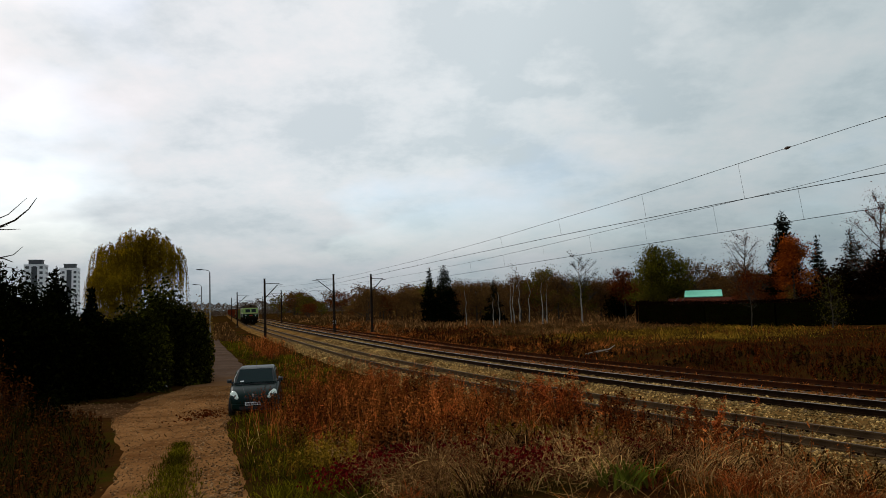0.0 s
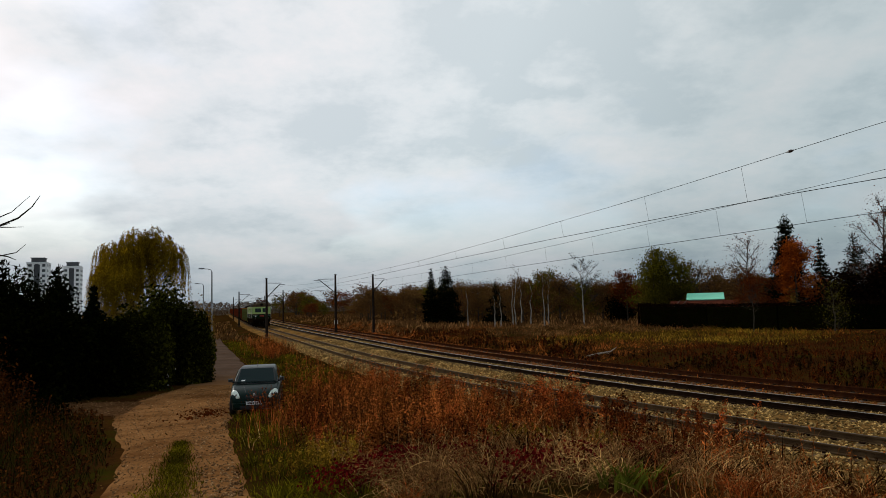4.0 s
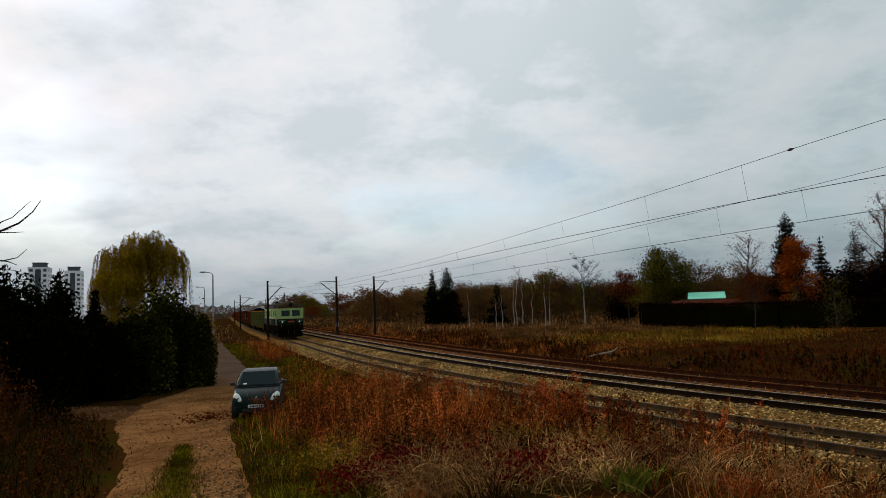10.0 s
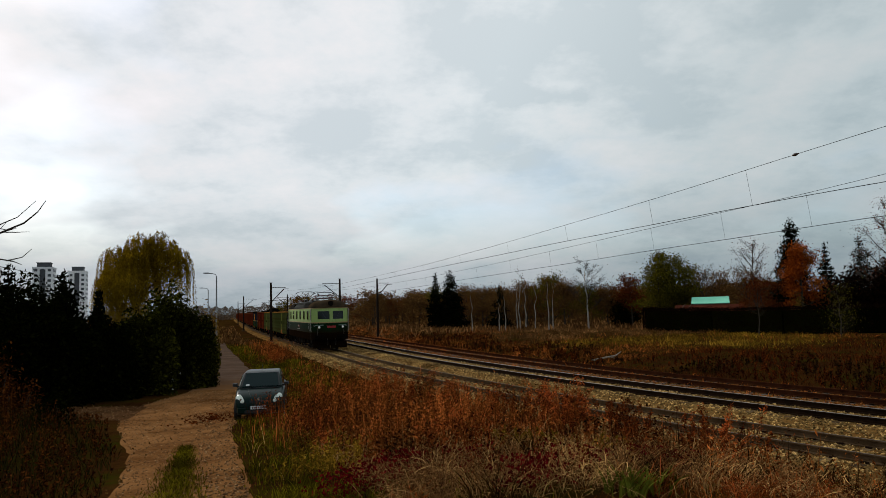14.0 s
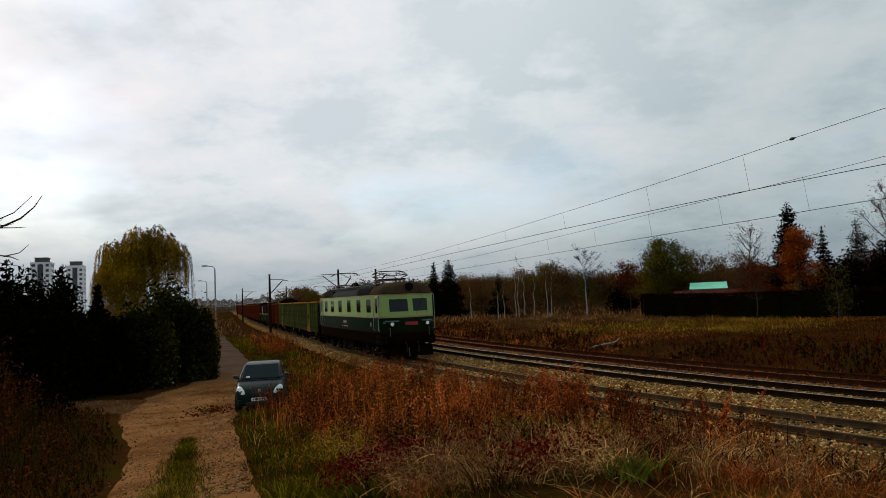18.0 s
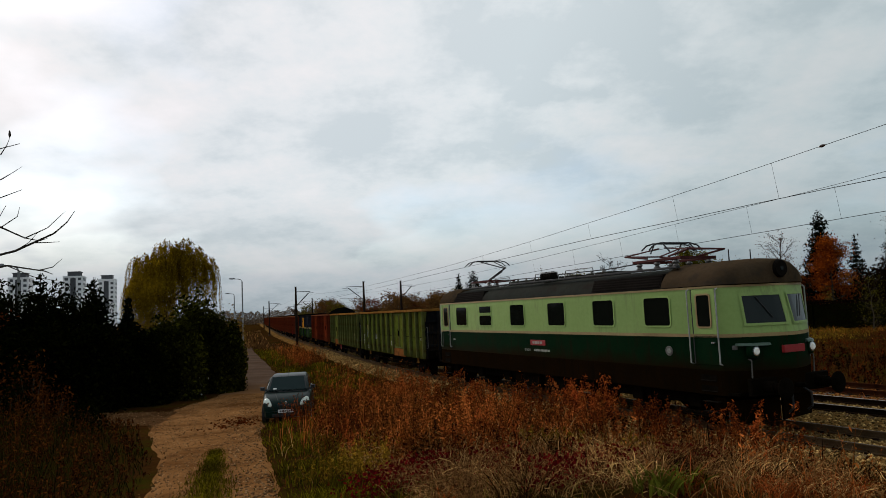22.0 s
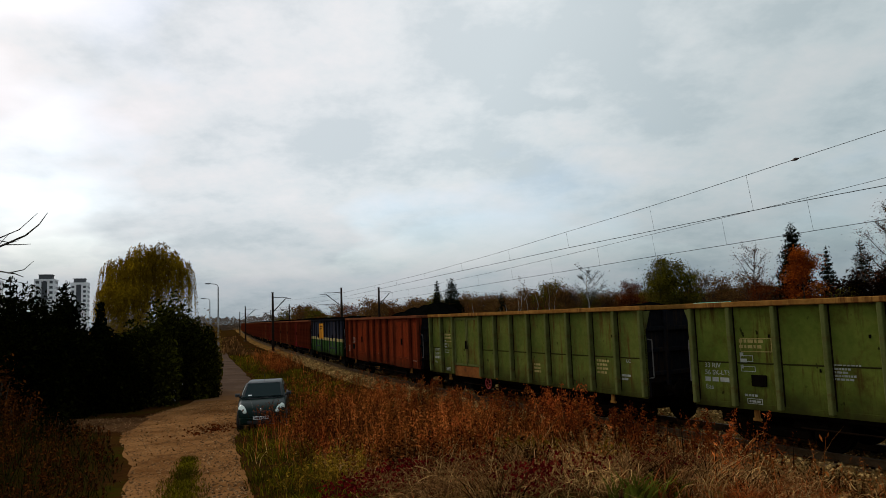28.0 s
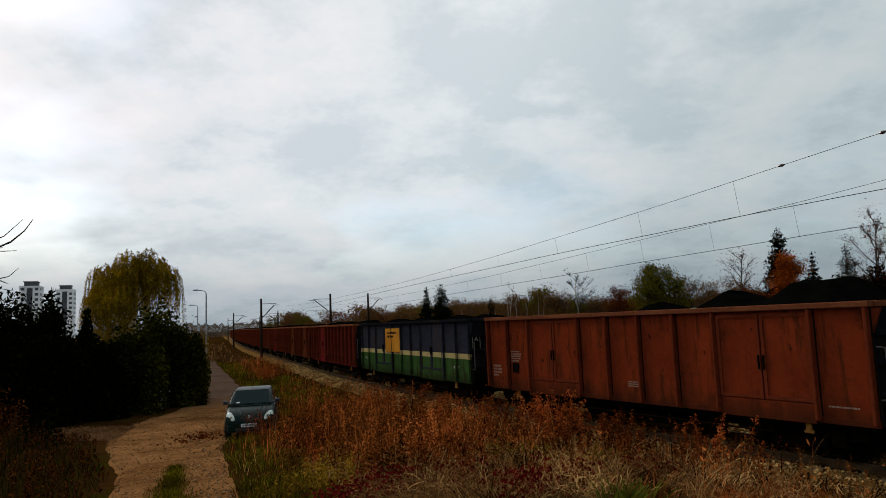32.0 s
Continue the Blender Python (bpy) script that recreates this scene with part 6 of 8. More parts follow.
    stuff("red_weeds", weeds("red_weeds", P, rng.uniform(0.55, 1.05, k) * (0.55 + 0.45 * big), M["red_weed"], rng, 15, 0.033), "clumps of upright reddish weeds", "weeds")
    P, a, big = tussocks(1300, -20, 9, 11.5, 60, 1.5, 9, 0.35, lambda x, y, l, g: (g > 1.3) & (patch(x, y, 0.3, 51.0) > -0.05) & ~green_spot(x, y))
    k = len(P)
    stuff("brown_weeds", weeds("brown_weeds", P, rng.uniform(0.5, 1.0, k) * (0.5 + 0.45 * big), M["brown_weed"], rng, 14, 0.034), "clumps of upright brown weeds", "weeds")
    P, a, big = tussocks(500, -16, 8, 11, 45, 1.4, 10, 0.4, lambda x, y, l, g: (g > 1.3) & ~green_spot(x, y))
    k = len(P)
    stuff("dark_weeds", weeds("dark_weeds", P, rng.uniform(0.4, 0.9, k) * (0.5 + 0.4 * big), M["shade_weed"], rng, 12, 0.034), "clumps of dead weeds coloured like the shaded gaps", "weeds")
    P, a, big = tussocks(4600, -26, 2, 9, 75, 1.6, 40, 0.26, lambda x, y, l, g: (g < 1.1 + 1.3 * patch(x, y, 0.3, 61.0) + 0.012 * y) | green_spot(x, y))
    k = len(P)
    far = np.hypot(P[:, 0], P[:, 1])
    stuff("green_tussocks", blades("green_tussocks", P, rng.uniform(0.10, 0.30, k) * big * (1 + far / 120), rng.uniform(0.010, 0.022, k) * (1 + far / 40), M["green_grass"], rng, 0.7, 2, a), "lush green grass clumps along the lane", "grass")
    P, a, big = tussocks(80, -3, 9, 9, 16, 1.2, 26, 0.2, lambda x, y, l, g: (g > 1.0) & (patch(x, y, 0.45, 81.0) > 0.1))
    k = len(P)
    stuff("green_tussocks", blades("green_tussocks", P, rng.uniform(0.12, 0.35, k) * big, rng.uniform(0.012, 0.03, k), M["green_grass"], rng, 0.7, 3, a), "green leaves growing through the dry grass", "grass")
    # matted straw
    x, y = field(rng, 42000, -4.2, 8.5, 8.8, 22, 1.25)
    s, lat = lat_of(x, y)
    g = road_gap(x, y)
    ok = (lat < -3.0) & (g > 1.3) & ((x < 2.2) | (rng.random(len(x)) < 0.5)) & (patch(x, y, 0.55, 131.0) + 0.25 * rng.normal(0, 1, len(x)) > -0.02 + 0.05 * (y - 12))
    x, y = x[ok], y[ok]
    k = len(x)
    stuff("matted_straw", curls("matted_straw", np.c_[x, y, ground_z(x, y) + rng.uniform(0.02, 0.34, k)], rng.uniform(0.18, 0.55, k), rng.uniform(0.005, 0.013, k), M["dry_grass"], rng), "tangled pale straw fallen over the dark ground", "grass")
    x, y = field(rng, 1500, -9, 8, 12.0, 30, 1.2)
    s, lat = lat_of(x, y)
    ok = (lat < -3.2) & (road_gap(x, y) > 1.5) & (patch(x, y, 0.4, 141.0) > -0.1)
    P = np.c_[x, y, ground_z(x, y)][ok]
    k = len(P)
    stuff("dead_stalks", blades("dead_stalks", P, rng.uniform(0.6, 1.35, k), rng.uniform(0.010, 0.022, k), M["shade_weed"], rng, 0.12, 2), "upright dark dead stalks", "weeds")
    for cx, cy, r, k in ((1.35, 13.6, 0.75, 80), (-2.2, 12.4, 0.7, 90), (2.6, 12.2, 0.45, 30), (-3.2, 15.5, 0.8, 60)):
        x, y = rng.normal(cx, r * 0.6, k), rng.normal(cy, r * 0.7, k)
        stuff("yellowing_weeds", weeds("yellowing_weeds", np.c_[x, y, ground_z(x, y)], rng.uniform(0.25, 0.6, k), M["olive_grass"], rng, 26, 0.035), "low yellow green weeds among the dead grass", "weeds")
    k = 26
    x, y = rng.uniform(-3.2, 7, k), rng.uniform(10.5, 17, k)
    stuff("long_straws", blades("long_straws", np.c_[x, y, ground_z(x, y)], rng.uniform(0.8, 1.35, k), rng.uniform(0.012, 0.020, k), M["dry_grass"], rng, 0.7, 4), "single long bleached stems", "grass")
    k = 34
    x, y = rng.uniform(-6.15, -5.2, k), rng.uniform(21.0, 22.0, k)
    stuff("red_weeds", weeds("red_weeds", np.c_[x, y, ground_z(x, y)], rng.uniform(0.55, 1.05, k), M["red_weed"], rng, 24, 0.026), "reddish weeds in front of the parked car", "weeds")
    s, lat = rng.uniform(-2, 75, 1500), THIRD + rng.uniform(3.6, 9, 1500)
    x, y = on_line(s, lat)
    ok = patch(x, y, 0.25, 91.0) > 0.0
    P = np.c_[x, y, ground_z(x, y)][ok]
    k = len(P)
    stuff("red_weeds", weeds("red_weeds", P, rng.uniform(0.25, 0.65, k), M["bank_weed"], rng, 22, 0.06), "dark red weeds on the far bank", "weeds")
    s, lat = rng.uniform(-2, 75, 1200), THIRD + rng.uniform(3.4, 8, 1200)
    x, y = on_line(s, lat)
    ok = patch(x, y, 0.25, 95.0) > 0.05
    P = np.c_[x, y, ground_z(x, y)][ok]
    k = len(P)
    stuff("dark_weeds", weeds("dark_weeds", P, rng.uniform(0.2, 0.55, k), M["shade_weed"], rng, 22, 0.07), "near-black dead weeds on the far bank", "weeds")
    # single tall stalks
    x, y = field(rng, 900, -8, 10, 13, 34, 1.2)
    s, lat = lat_of(x, y)
    ok = (right_of_road(x, y) > 3) & (lat < -2.9) & (np.abs(x / y) < 0.7) & ~((s < 10) & (lat > -8.5))
    P = np.c_[x[ok], y[ok], ground_z(x[ok], y[ok])]
    stuff("tall_weeds", weeds("tall_weeds", P, rng.uniform(0.9, 1.5, len(P)), M["brown_weed"], rng, 40, 0.03), "tall branching dead weed stalks", "weeds")
    # weeds by the ballast, in front of the passing wheels
    s = rng.uniform(2, 26, 240)
    lat = rng.uniform(-3.6, -2.3, 240)
    x, y = on_line(s, lat)
    P = np.c_[x, y, ground_z(x, y)]
    stuff("trackside_weeds", weeds("trackside_weeds", P, rng.uniform(0.35, 0.95, 240), M["brown_weed"], rng, 34, 0.024), "brown dry weeds at the edge of the ballast", "weeds")
    s = np.concatenate([rng.normal(c, 0.32, 26) for c in (8.0, 10.2, 11.6, 13.2, 15.5, 18.0, 21.0, 24.0)])
    lat = rng.uniform(-4.1, -2.9, len(s))
    x, y = on_line(s, lat)
    stuff("tall_weeds", weeds("tall_weeds", np.c_[x, y, ground_z(x, y)], rng.uniform(0.6, 1.3, len(s)), M["red_weed"], rng, 95, 0.034), "tall rusty weed clumps at the edge of the ballast", "weeds")
    k = 40
    x, y = on_line(rng.normal(12.3, 0.30, k), rng.normal(-3.5, 0.30, k))
    stuff("tall_weeds", weeds("tall_weeds", np.c_[x, y, ground_z(x, y)], rng.uniform(0.9, 1.75, k), M["red_weed"], rng, 90, 0.036), "high bushy clump of rusty weeds beside the track", "weeds")
    k = 26
    x, y = rng.normal(2.9, 0.22, k), rng.normal(14.4, 0.25, k)
    stuff("pale_weeds", weeds("pale_weeds", np.c_[x, y, ground_z(x, y)], rng.uniform(0.35, 0.75, k), M["dry_grass"], rng, 60, 0.028), "pale fluffy seed heads of withered weeds", "weeds")
    # crimson creeper and one fresh green tuft
    for cx, cy, rx, k in ((2.9, 10.6, 0.3, 160), (3.6, 11.0, 0.3, 140), (-1.45, 10.0, 0.50, 700), (-0.75, 10.8, 0.42, 520), (1.05, 9.3, 0.40, 700), (0.2, 10.6, 0.35, 150), (1.6, 10.8, 0.35, 150), (1.95, 9.8, 0.3, 160)):
        x, y = rng.normal(cx, rx * 0.6, k), rng.normal(cy, rx * 0.5, k)
        P = np.c_[x, y, ground_z(x, y) + rng.uniform(0.08, 0.50, k)]
        stuff("crimson_creeper", leaf_mesh("crimson_creeper", P, rng.uniform(0.018, 0.045, k), M["crimson_leaf"], rng), "crimson leaves of a low creeper", "plant")
    k = 90
    x, y = rng.normal(2.30, 0.20, k), rng.normal(8.95, 0.16, k)
    stuff("green_tuft", blades("green_tuft", np.c_[x, y, ground_z(x, y)], rng.uniform(0.22, 0.48, k), rng.uniform(0.02, 0.045, k), M["fresh_green"], rng, 0.7, 3), "tuft of fresh green leaves", "grass")
    k = 700
    x, y = rng.normal(3.4, 0.28, k), rng.normal(16.4, 0.30, k)
    stuff("green_bush", leaf_mesh("green_bush", np.c_[x, y, ground_z(x, y) + rng.uniform(0.05, 0.75, k)], rng.uniform(0.02, 0.05, k), M["dark_leaf"], rng), "low dark green bush beside the track", "bush")
    # grass strip between the ruts and the bank on the other side of the lane
    k = 5200
    t = rng.random(k)
    x, y = -4.0 - 2.85 * t + rng.normal(0, 0.30, k) * (1.2 - 0.9 * t), 9.5 + 8.3 * t
    stuff("rut_grass", blades("rut_grass", np.c_[x, y, ground_z(x, y) + 0.02], rng.uniform(0.06, 0.17, k), rng.uniform(0.01, 0.02, k), M["green_grass"], rng, 0.8), "dull green grass between the ruts", "grass")
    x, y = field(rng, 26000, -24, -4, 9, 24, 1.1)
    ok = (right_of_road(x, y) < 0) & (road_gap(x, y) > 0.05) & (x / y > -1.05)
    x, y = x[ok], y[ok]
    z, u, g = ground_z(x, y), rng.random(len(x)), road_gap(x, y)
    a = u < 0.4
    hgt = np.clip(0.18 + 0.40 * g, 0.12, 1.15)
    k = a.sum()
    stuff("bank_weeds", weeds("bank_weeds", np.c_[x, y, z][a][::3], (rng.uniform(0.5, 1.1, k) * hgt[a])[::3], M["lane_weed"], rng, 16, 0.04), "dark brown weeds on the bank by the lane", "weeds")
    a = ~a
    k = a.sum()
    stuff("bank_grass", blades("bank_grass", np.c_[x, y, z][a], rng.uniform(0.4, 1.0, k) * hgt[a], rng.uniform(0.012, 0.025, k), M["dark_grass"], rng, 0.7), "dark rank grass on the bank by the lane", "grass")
    # beyond the tracks
    s, lat = -6 + 130 * rng.random(95000) ** 1.3, THIRD + 2.3 + 26 * rng.random(95000) ** 1.5
    x, y = on_line(s, lat)
    z, n1 = ground_z(x, y), patch(x, y, 0.14, 5.0)
    u = rng.random(len(x))
    P = np.c_[x, y, z]
    n4 = patch(x, y, 0.45, 8.0)
    near_bank = smooth_step(THIRD + 2, THIRD + 5, lat)
    a = (n1 * 0.8 + 0.25 * rng.normal(0, 1, len(x)) + 1.1 * (smooth_step(THIRD + 5.5, THIRD + 10, lat) - 0.62) - 0.75 * smooth_step(44, 22, s)) > 0.02
    rusty = (s < 34 + 10 * n4) & (lat < THIRD + 12 + 4 * n1)
    a &= ~rusty
    for mask, mt, nm, lab in ((a & (s <= 46), "olive_grass", "bank_grass", "olive and yellowish autumn grass on the far bank"), (a & (s > 46), "tan_grass", "field_grass", "tan dry grass on the field across the line"), (~a & (s > 30), "brown_weed", "bank_grass", "reddish brown autumn grass on the far bank"), (~a & (s <= 30), "bank_weed", "bank_grass", "dark red weeds and grass on the far bank")):
        k = mask.sum()
        stuff(nm, blades(nm, P[mask], rng.uniform(0.14, 0.55, k) * (0.30 + 0.6 * near_bank[mask]) * np.clip(0.8 + 1.5 * n4[mask], 0.2, 1.9), rng.uniform(0.010, 0.024, k) * (1 + s[mask] / 80), M[mt], rng, 1.0), lab, "grass")
    # sparse weeds on the disused track and a fringe along the ballast far off
    s, lat = rng.uniform(4, 120, 9000), THIRD + rng.uniform(-2.2, 2.2, 9000)
    ok = rng.random(9000) < 0.25 + 0.6 * smooth_step(25, 60, s)
    x, y = on_line(s[ok], lat[ok])
    k = len(x)
    stuff("track_weeds", blades("track_weeds", np.c_[x, y, np.full(k, -0.18)], rng.uniform(0.06, 0.22, k), rng.uniform(0.02, 0.05, k), M["brown_weed"], rng, 0.5), "low weeds on the disused track", "weeds")
    # far field
    x, y = field(rng, 16000, -60, 60, 80, 240, 1.6)
    s, lat = lat_of(x, y)
    ok = (lat > 12) | (lat < -4)
    x, y = x[ok], y[ok]
    k = len(x)
    stuff("field_grass", blades("field_grass", np.c_[x, y, ground_z(x, y)], rng.uniform(0.3, 0.8, k), rng.uniform(0.12, 0.28, k), M["tan_grass"], rng, 0.4), "rough tan field grass", "grass")


def leaf_mesh(name, c, size, mat, rng, droop=0.0, aspect=0.5):
    """Small pointed leaves at the places c."""
    n = len(c)
    p = rng.normal(0, 1, (n, 3))
    p[:, 2] -= droop * 2.5
    p /= np.linalg.norm(p, axis=1, keepdims=True)
    q = rng.normal(0, 1, (n, 3))
    q -= (q * p).sum(1, keepdims=True) * p
    q /= np.linalg.norm(q, axis=1, keepdims=True)
    s = np.asarray(size)[:, None]
    v = np.stack([c - p * s, c - q * s * aspect, c + p * s, c + q * s * aspect], 1).reshape(-1, 3)
    return big_mesh(name, v, np.arange(4 * n).reshape(n, 4), mat)


build_meadow()


# ---- trees ----
def grow(base, height, spread, seed, limbs=7, twigs=4, fine=3, r=0.12, bare=0.3, up=0.5):
    """Trunk, limbs and twigs as tapered tubes. Returns the shape and the places of the tips."""
    rg = random.Random(seed)
    s, tips, stem = Shape(), [], Shape()
    pts = [Vector(base)]
    n = 6
    for i in range(n):
        pts.append(Vector(base) + Vector((rg.gauss(0, 0.03) * height * (i + 1) / n, rg.gauss(0, 0.03) * height * (i + 1) / n, height * 0.92 * (i + 1) / n)))
    stem.stalk(pts, [r * (1 - i / n) + 0.011 for i in range(n + 1)])
    tips.append(pts[-1])
    for k in range(limbs):
        u = bare + (0.95 - bare) * (k + rg.random() * 0.8) / limbs
        i = min(int(u * n), n - 1)
        p = pts[i].lerp(pts[i + 1], u * n - i)
        az = k * 2.4 + rg.uniform(-0.5, 0.5)
        reach = spread * (1.15 - 0.75 * u) * rg.uniform(0.7, 1.15)
        q = p + Vector((math.cos(az) * reach, math.sin(az) * reach, reach * up * rg.uniform(0.7, 1.6)))
        m = p.lerp(q, 0.5) + Vector((0, 0, -0.06 * reach))
        rr = r * 0.45 * (1 - 0.6 * u)
        s.tube(p, m, rr, rr * 0.7, 5, False).tube(m, q, rr * 0.7, rr * 0.25, 5, False)
        tips.append(q)
        for j in range(twigs):
            w = rg.uniform(0.25, 1.0)
            a = p.lerp(m, w * 2) if w < 0.5 else m.lerp(q, w * 2 - 1)
            b = a + Vector((math.cos(az + rg.uniform(-1.4, 1.4)) * reach * 0.45, math.sin(az + rg.uniform(-1.4, 1.4)) * reach * 0.45, reach * rg.uniform(0.1, 0.6))) * rg.uniform(0.6, 1.1)
            s.tube(a, b, rr * 0.4, rr * 0.12, 4, False)
            tips.append(b)
            for _ in range(fine):
                a2 = a.lerp(b, rg.uniform(0.3, 1))
                b2 = a2 + Vector((rg.gauss(0, 1), rg.gauss(0, 1), rg.uniform(0.1, 1.2))).normalized() * reach * rg.uniform(0.15, 0.32)
                s.tube(a2, b2, max(rr * 0.2, 0.011), 0.007, 3, False)
                tips.append(b2)
    return stem, s, np.array([tuple(t) for t in tips])


def tree(name, label, x, y, height, spread, leaf_mat, leaves, seed, bark="bark", size=0.09, cloud=0.5, category="tree", group="", **kw):
    z = float(ground_z(x, y)[0])
    T = thing(name, label, category, group, pose(x, y, z))
    stem, s, tips = grow((0, 0, -0.15), height, spread, seed, **kw)
    part("trunk", stem, M[bark], T, "", True)
    tagged(part("branchwork", s, M["bark"], T), kind="stuff")
    if leaves:
        rg = np.random.default_rng(seed)
        pick = rg.integers(0, len(tips), leaves)
        c = tips[pick] + rg.normal(0, cloud, (leaves, 3)) * np.array([1, 1, 0.8])
        c[:, 2] = np.maximum(c[:, 2], 0.15)
        part("crown", leaf_mesh("crown", c, rg.uniform(0.5, 1.4, leaves) * size, leaf_mat, rg), None, T)
    return T


def spruce(label, x, y, height, radius, seed, mat="needle", group="", low=0.06, n=3600, size=0.13):
    z = float(ground_z(x, y)[0])
    T = thing("spruce", label, "tree", group, pose(x, y, z))
    rg = random.Random(seed)
    s = Shape().tube((0, 0, -0.2), (0, 0, height), 0.02 * height, 0.015, 7)
    C, k = [], 0
    h = low * height
    while h < height * 0.97:
        r = radius * (1 - h / height) ** 0.85 * rg.uniform(0.8, 1.12)
        for i in range(6):
            az = k * 1.7 + i * math.pi / 3 + rg.uniform(-0.25, 0.25)
            rr = r * rg.uniform(0.6, 1.25)
            q = (math.cos(az) * rr, math.sin(az) * rr, h - 0.22 * rr + 0.1)
            s.tube((0, 0, h), q, 0.022, 0.006, 3, False)
            C.append(((0, 0, h), q))
        k += 1
        h += height * 0.045
    part("trunk", s, M["bark"], T)
    rn = np.random.default_rng(seed)
    a, b = np.array([c[0] for c in C]), np.array([c[1] for c in C])
    wgt = np.linalg.norm(b - a, axis=1) ** 1.7
    pick = rn.choice(len(C), int(n * 1.3), p=wgt / wgt.sum())
    n = len(pick)
    u = rn.random(n) ** 0.6
    c = a[pick] * (1 - u[:, None]) + b[pick] * u[:, None] + rn.normal(0, 0.06 * radius, (n, 3)) * np.array([1, 1, 0.9])
    part("crown", leaf_mesh("crown", c, rn.uniform(0.6, 1.5, n) * size, M[mat], rn, 0.25, 0.35), None, T)
    return T


def bush(name, label, x, y, w, d, h, mat, n, seed, size=0.08, group="", category="bush", z=None, twigs=True):
    """A dense shrub that reaches to the ground, its outline uneven."""
    z = float(ground_z(x, y)[0]) if z is None else z
    T = thing(name, label, category, group, pose(x, y, z))
    rn = np.random.default_rng(seed)
    s = Shape()
    lobes = []
    for i in range(9):
        az, r = rn.uniform(0, 6.28), rn.uniform(0.1, 0.75)
        q = (math.cos(az) * r * w * 0.8, math.sin(az) * r * d * 0.8, h * rn.uniform(0.35, 0.85))
        lobes.append(q)
        s.tube((0, 0, -0.1), q, 0.035, 0.01, 4, False)
    lobes = np.array(lobes)
    tagged(part("stems", s, M["bark"], T), kind="stuff")
    L = lobes[rn.integers(0, len(lobes), n)]
    v = rn.normal(0, 1, (n, 3))
    v /= np.linalg.norm(v, axis=1, keepdims=True)
    v *= (rn.random(n) ** 0.5)[:, None]
    c = L + v * np.array([w * 0.5, d * 0.5, h * 0.42])
    low = rn.random(n) < 0.35
    c[low, 2] *= rn.random(low.sum())
    c[:, 2] = np.clip(c[:, 2], 0.05, None)
    part("foliage", leaf_mesh("foliage", c, rn.uniform(0.5, 1.5, n) * size, M[mat], rn), None, T)
    return T


def build_willow():
    x, y = -17.2, 38.0
    z = float(ground_z(x, y)[0])
    T = thing("willow", "weeping willow with yellowing hanging foliage", "tree", at=pose(x, y, z, 0, 0, -24))
    stem, s, tips = grow((0, 0, -0.2), 7.0, 1.9, 77, 11, 4, 1, 0.30, 0.35, 0.75)
    part("trunk", stem, M["bark"], T, "", True)
    part("branchwork", s, M["bark"], T)
    rn = np.random.default_rng(78)
    # boughs that arch over, each with a skirt of hanging shoots: across, deep, crest, radius, length of the shoots
    boughs = ((-1.75, 0.1, 6.75, 0.85, 3.0), (-1.15, -0.7, 7.35, 0.85, 3.2), (-0.5, 0.5, 7.85, 0.95, 3.0), (0.35, -0.3, 8.10, 0.95, 3.0), (1.15, 0.3, 8.05, 0.95, 2.8), (1.85, -0.2, 7.55, 0.80, 2.3), (0.1, -1.2, 7.30, 1.0, 3.4), (-1.3, 1.1, 7.1, 0.9, 3.0), (1.2, 1.2, 7.4, 0.9, 2.8), (1.2, -1.1, 7.15, 0.85, 3.0), (-2.1, -0.5, 5.9, 0.6, 2.4), (2.15, 0.4, 6.9, 0.55, 2.0), (-0.4, -1.5, 6.2, 0.9, 3.0), (0.9, -1.6, 5.9, 0.8, 2.8))
    for bx, by, top, rad, fall in boughs:
        C = []
        for k in range(95):
            az, r = rn.uniform(0, 2 * math.pi), rn.random() ** 0.5
            px0, py0 = bx + math.cos(az) * r * rad, by + math.sin(az) * r * rad
            crest = top - 0.75 * rad * r ** 2 + rn.normal(0, 0.12)
            length = fall * rn.uniform(0.35, 1.15) * (0.45 + 0.65 * r)
            m = max(8, int(length * 44))
            u = np.linspace(0, 1, m)
            sway = rn.normal(0, 0.10, 2)
            out = 0.22 * np.sin(np.minimum(u * 2.6, 1.57)) * r
            C.append(np.c_[px0 + math.cos(az) * out + sway[0] * u ** 2, py0 + math.sin(az) * out + sway[1] * u ** 2, crest + 0.16 * np.sin(np.minimum(u * 7, 3.14)) - length * u ** 1.15] + rn.normal(0, 0.032, (m, 3)))
        C = np.concatenate(C)
        C = C[C[:, 2] > 1.2]
        part("bough_foliage", leaf_mesh("bough_foliage", C, rn.uniform(0.035, 0.075, len(C)), M["willow_leaf"], rn, 0.9, 0.24), None, T)


build_willow()
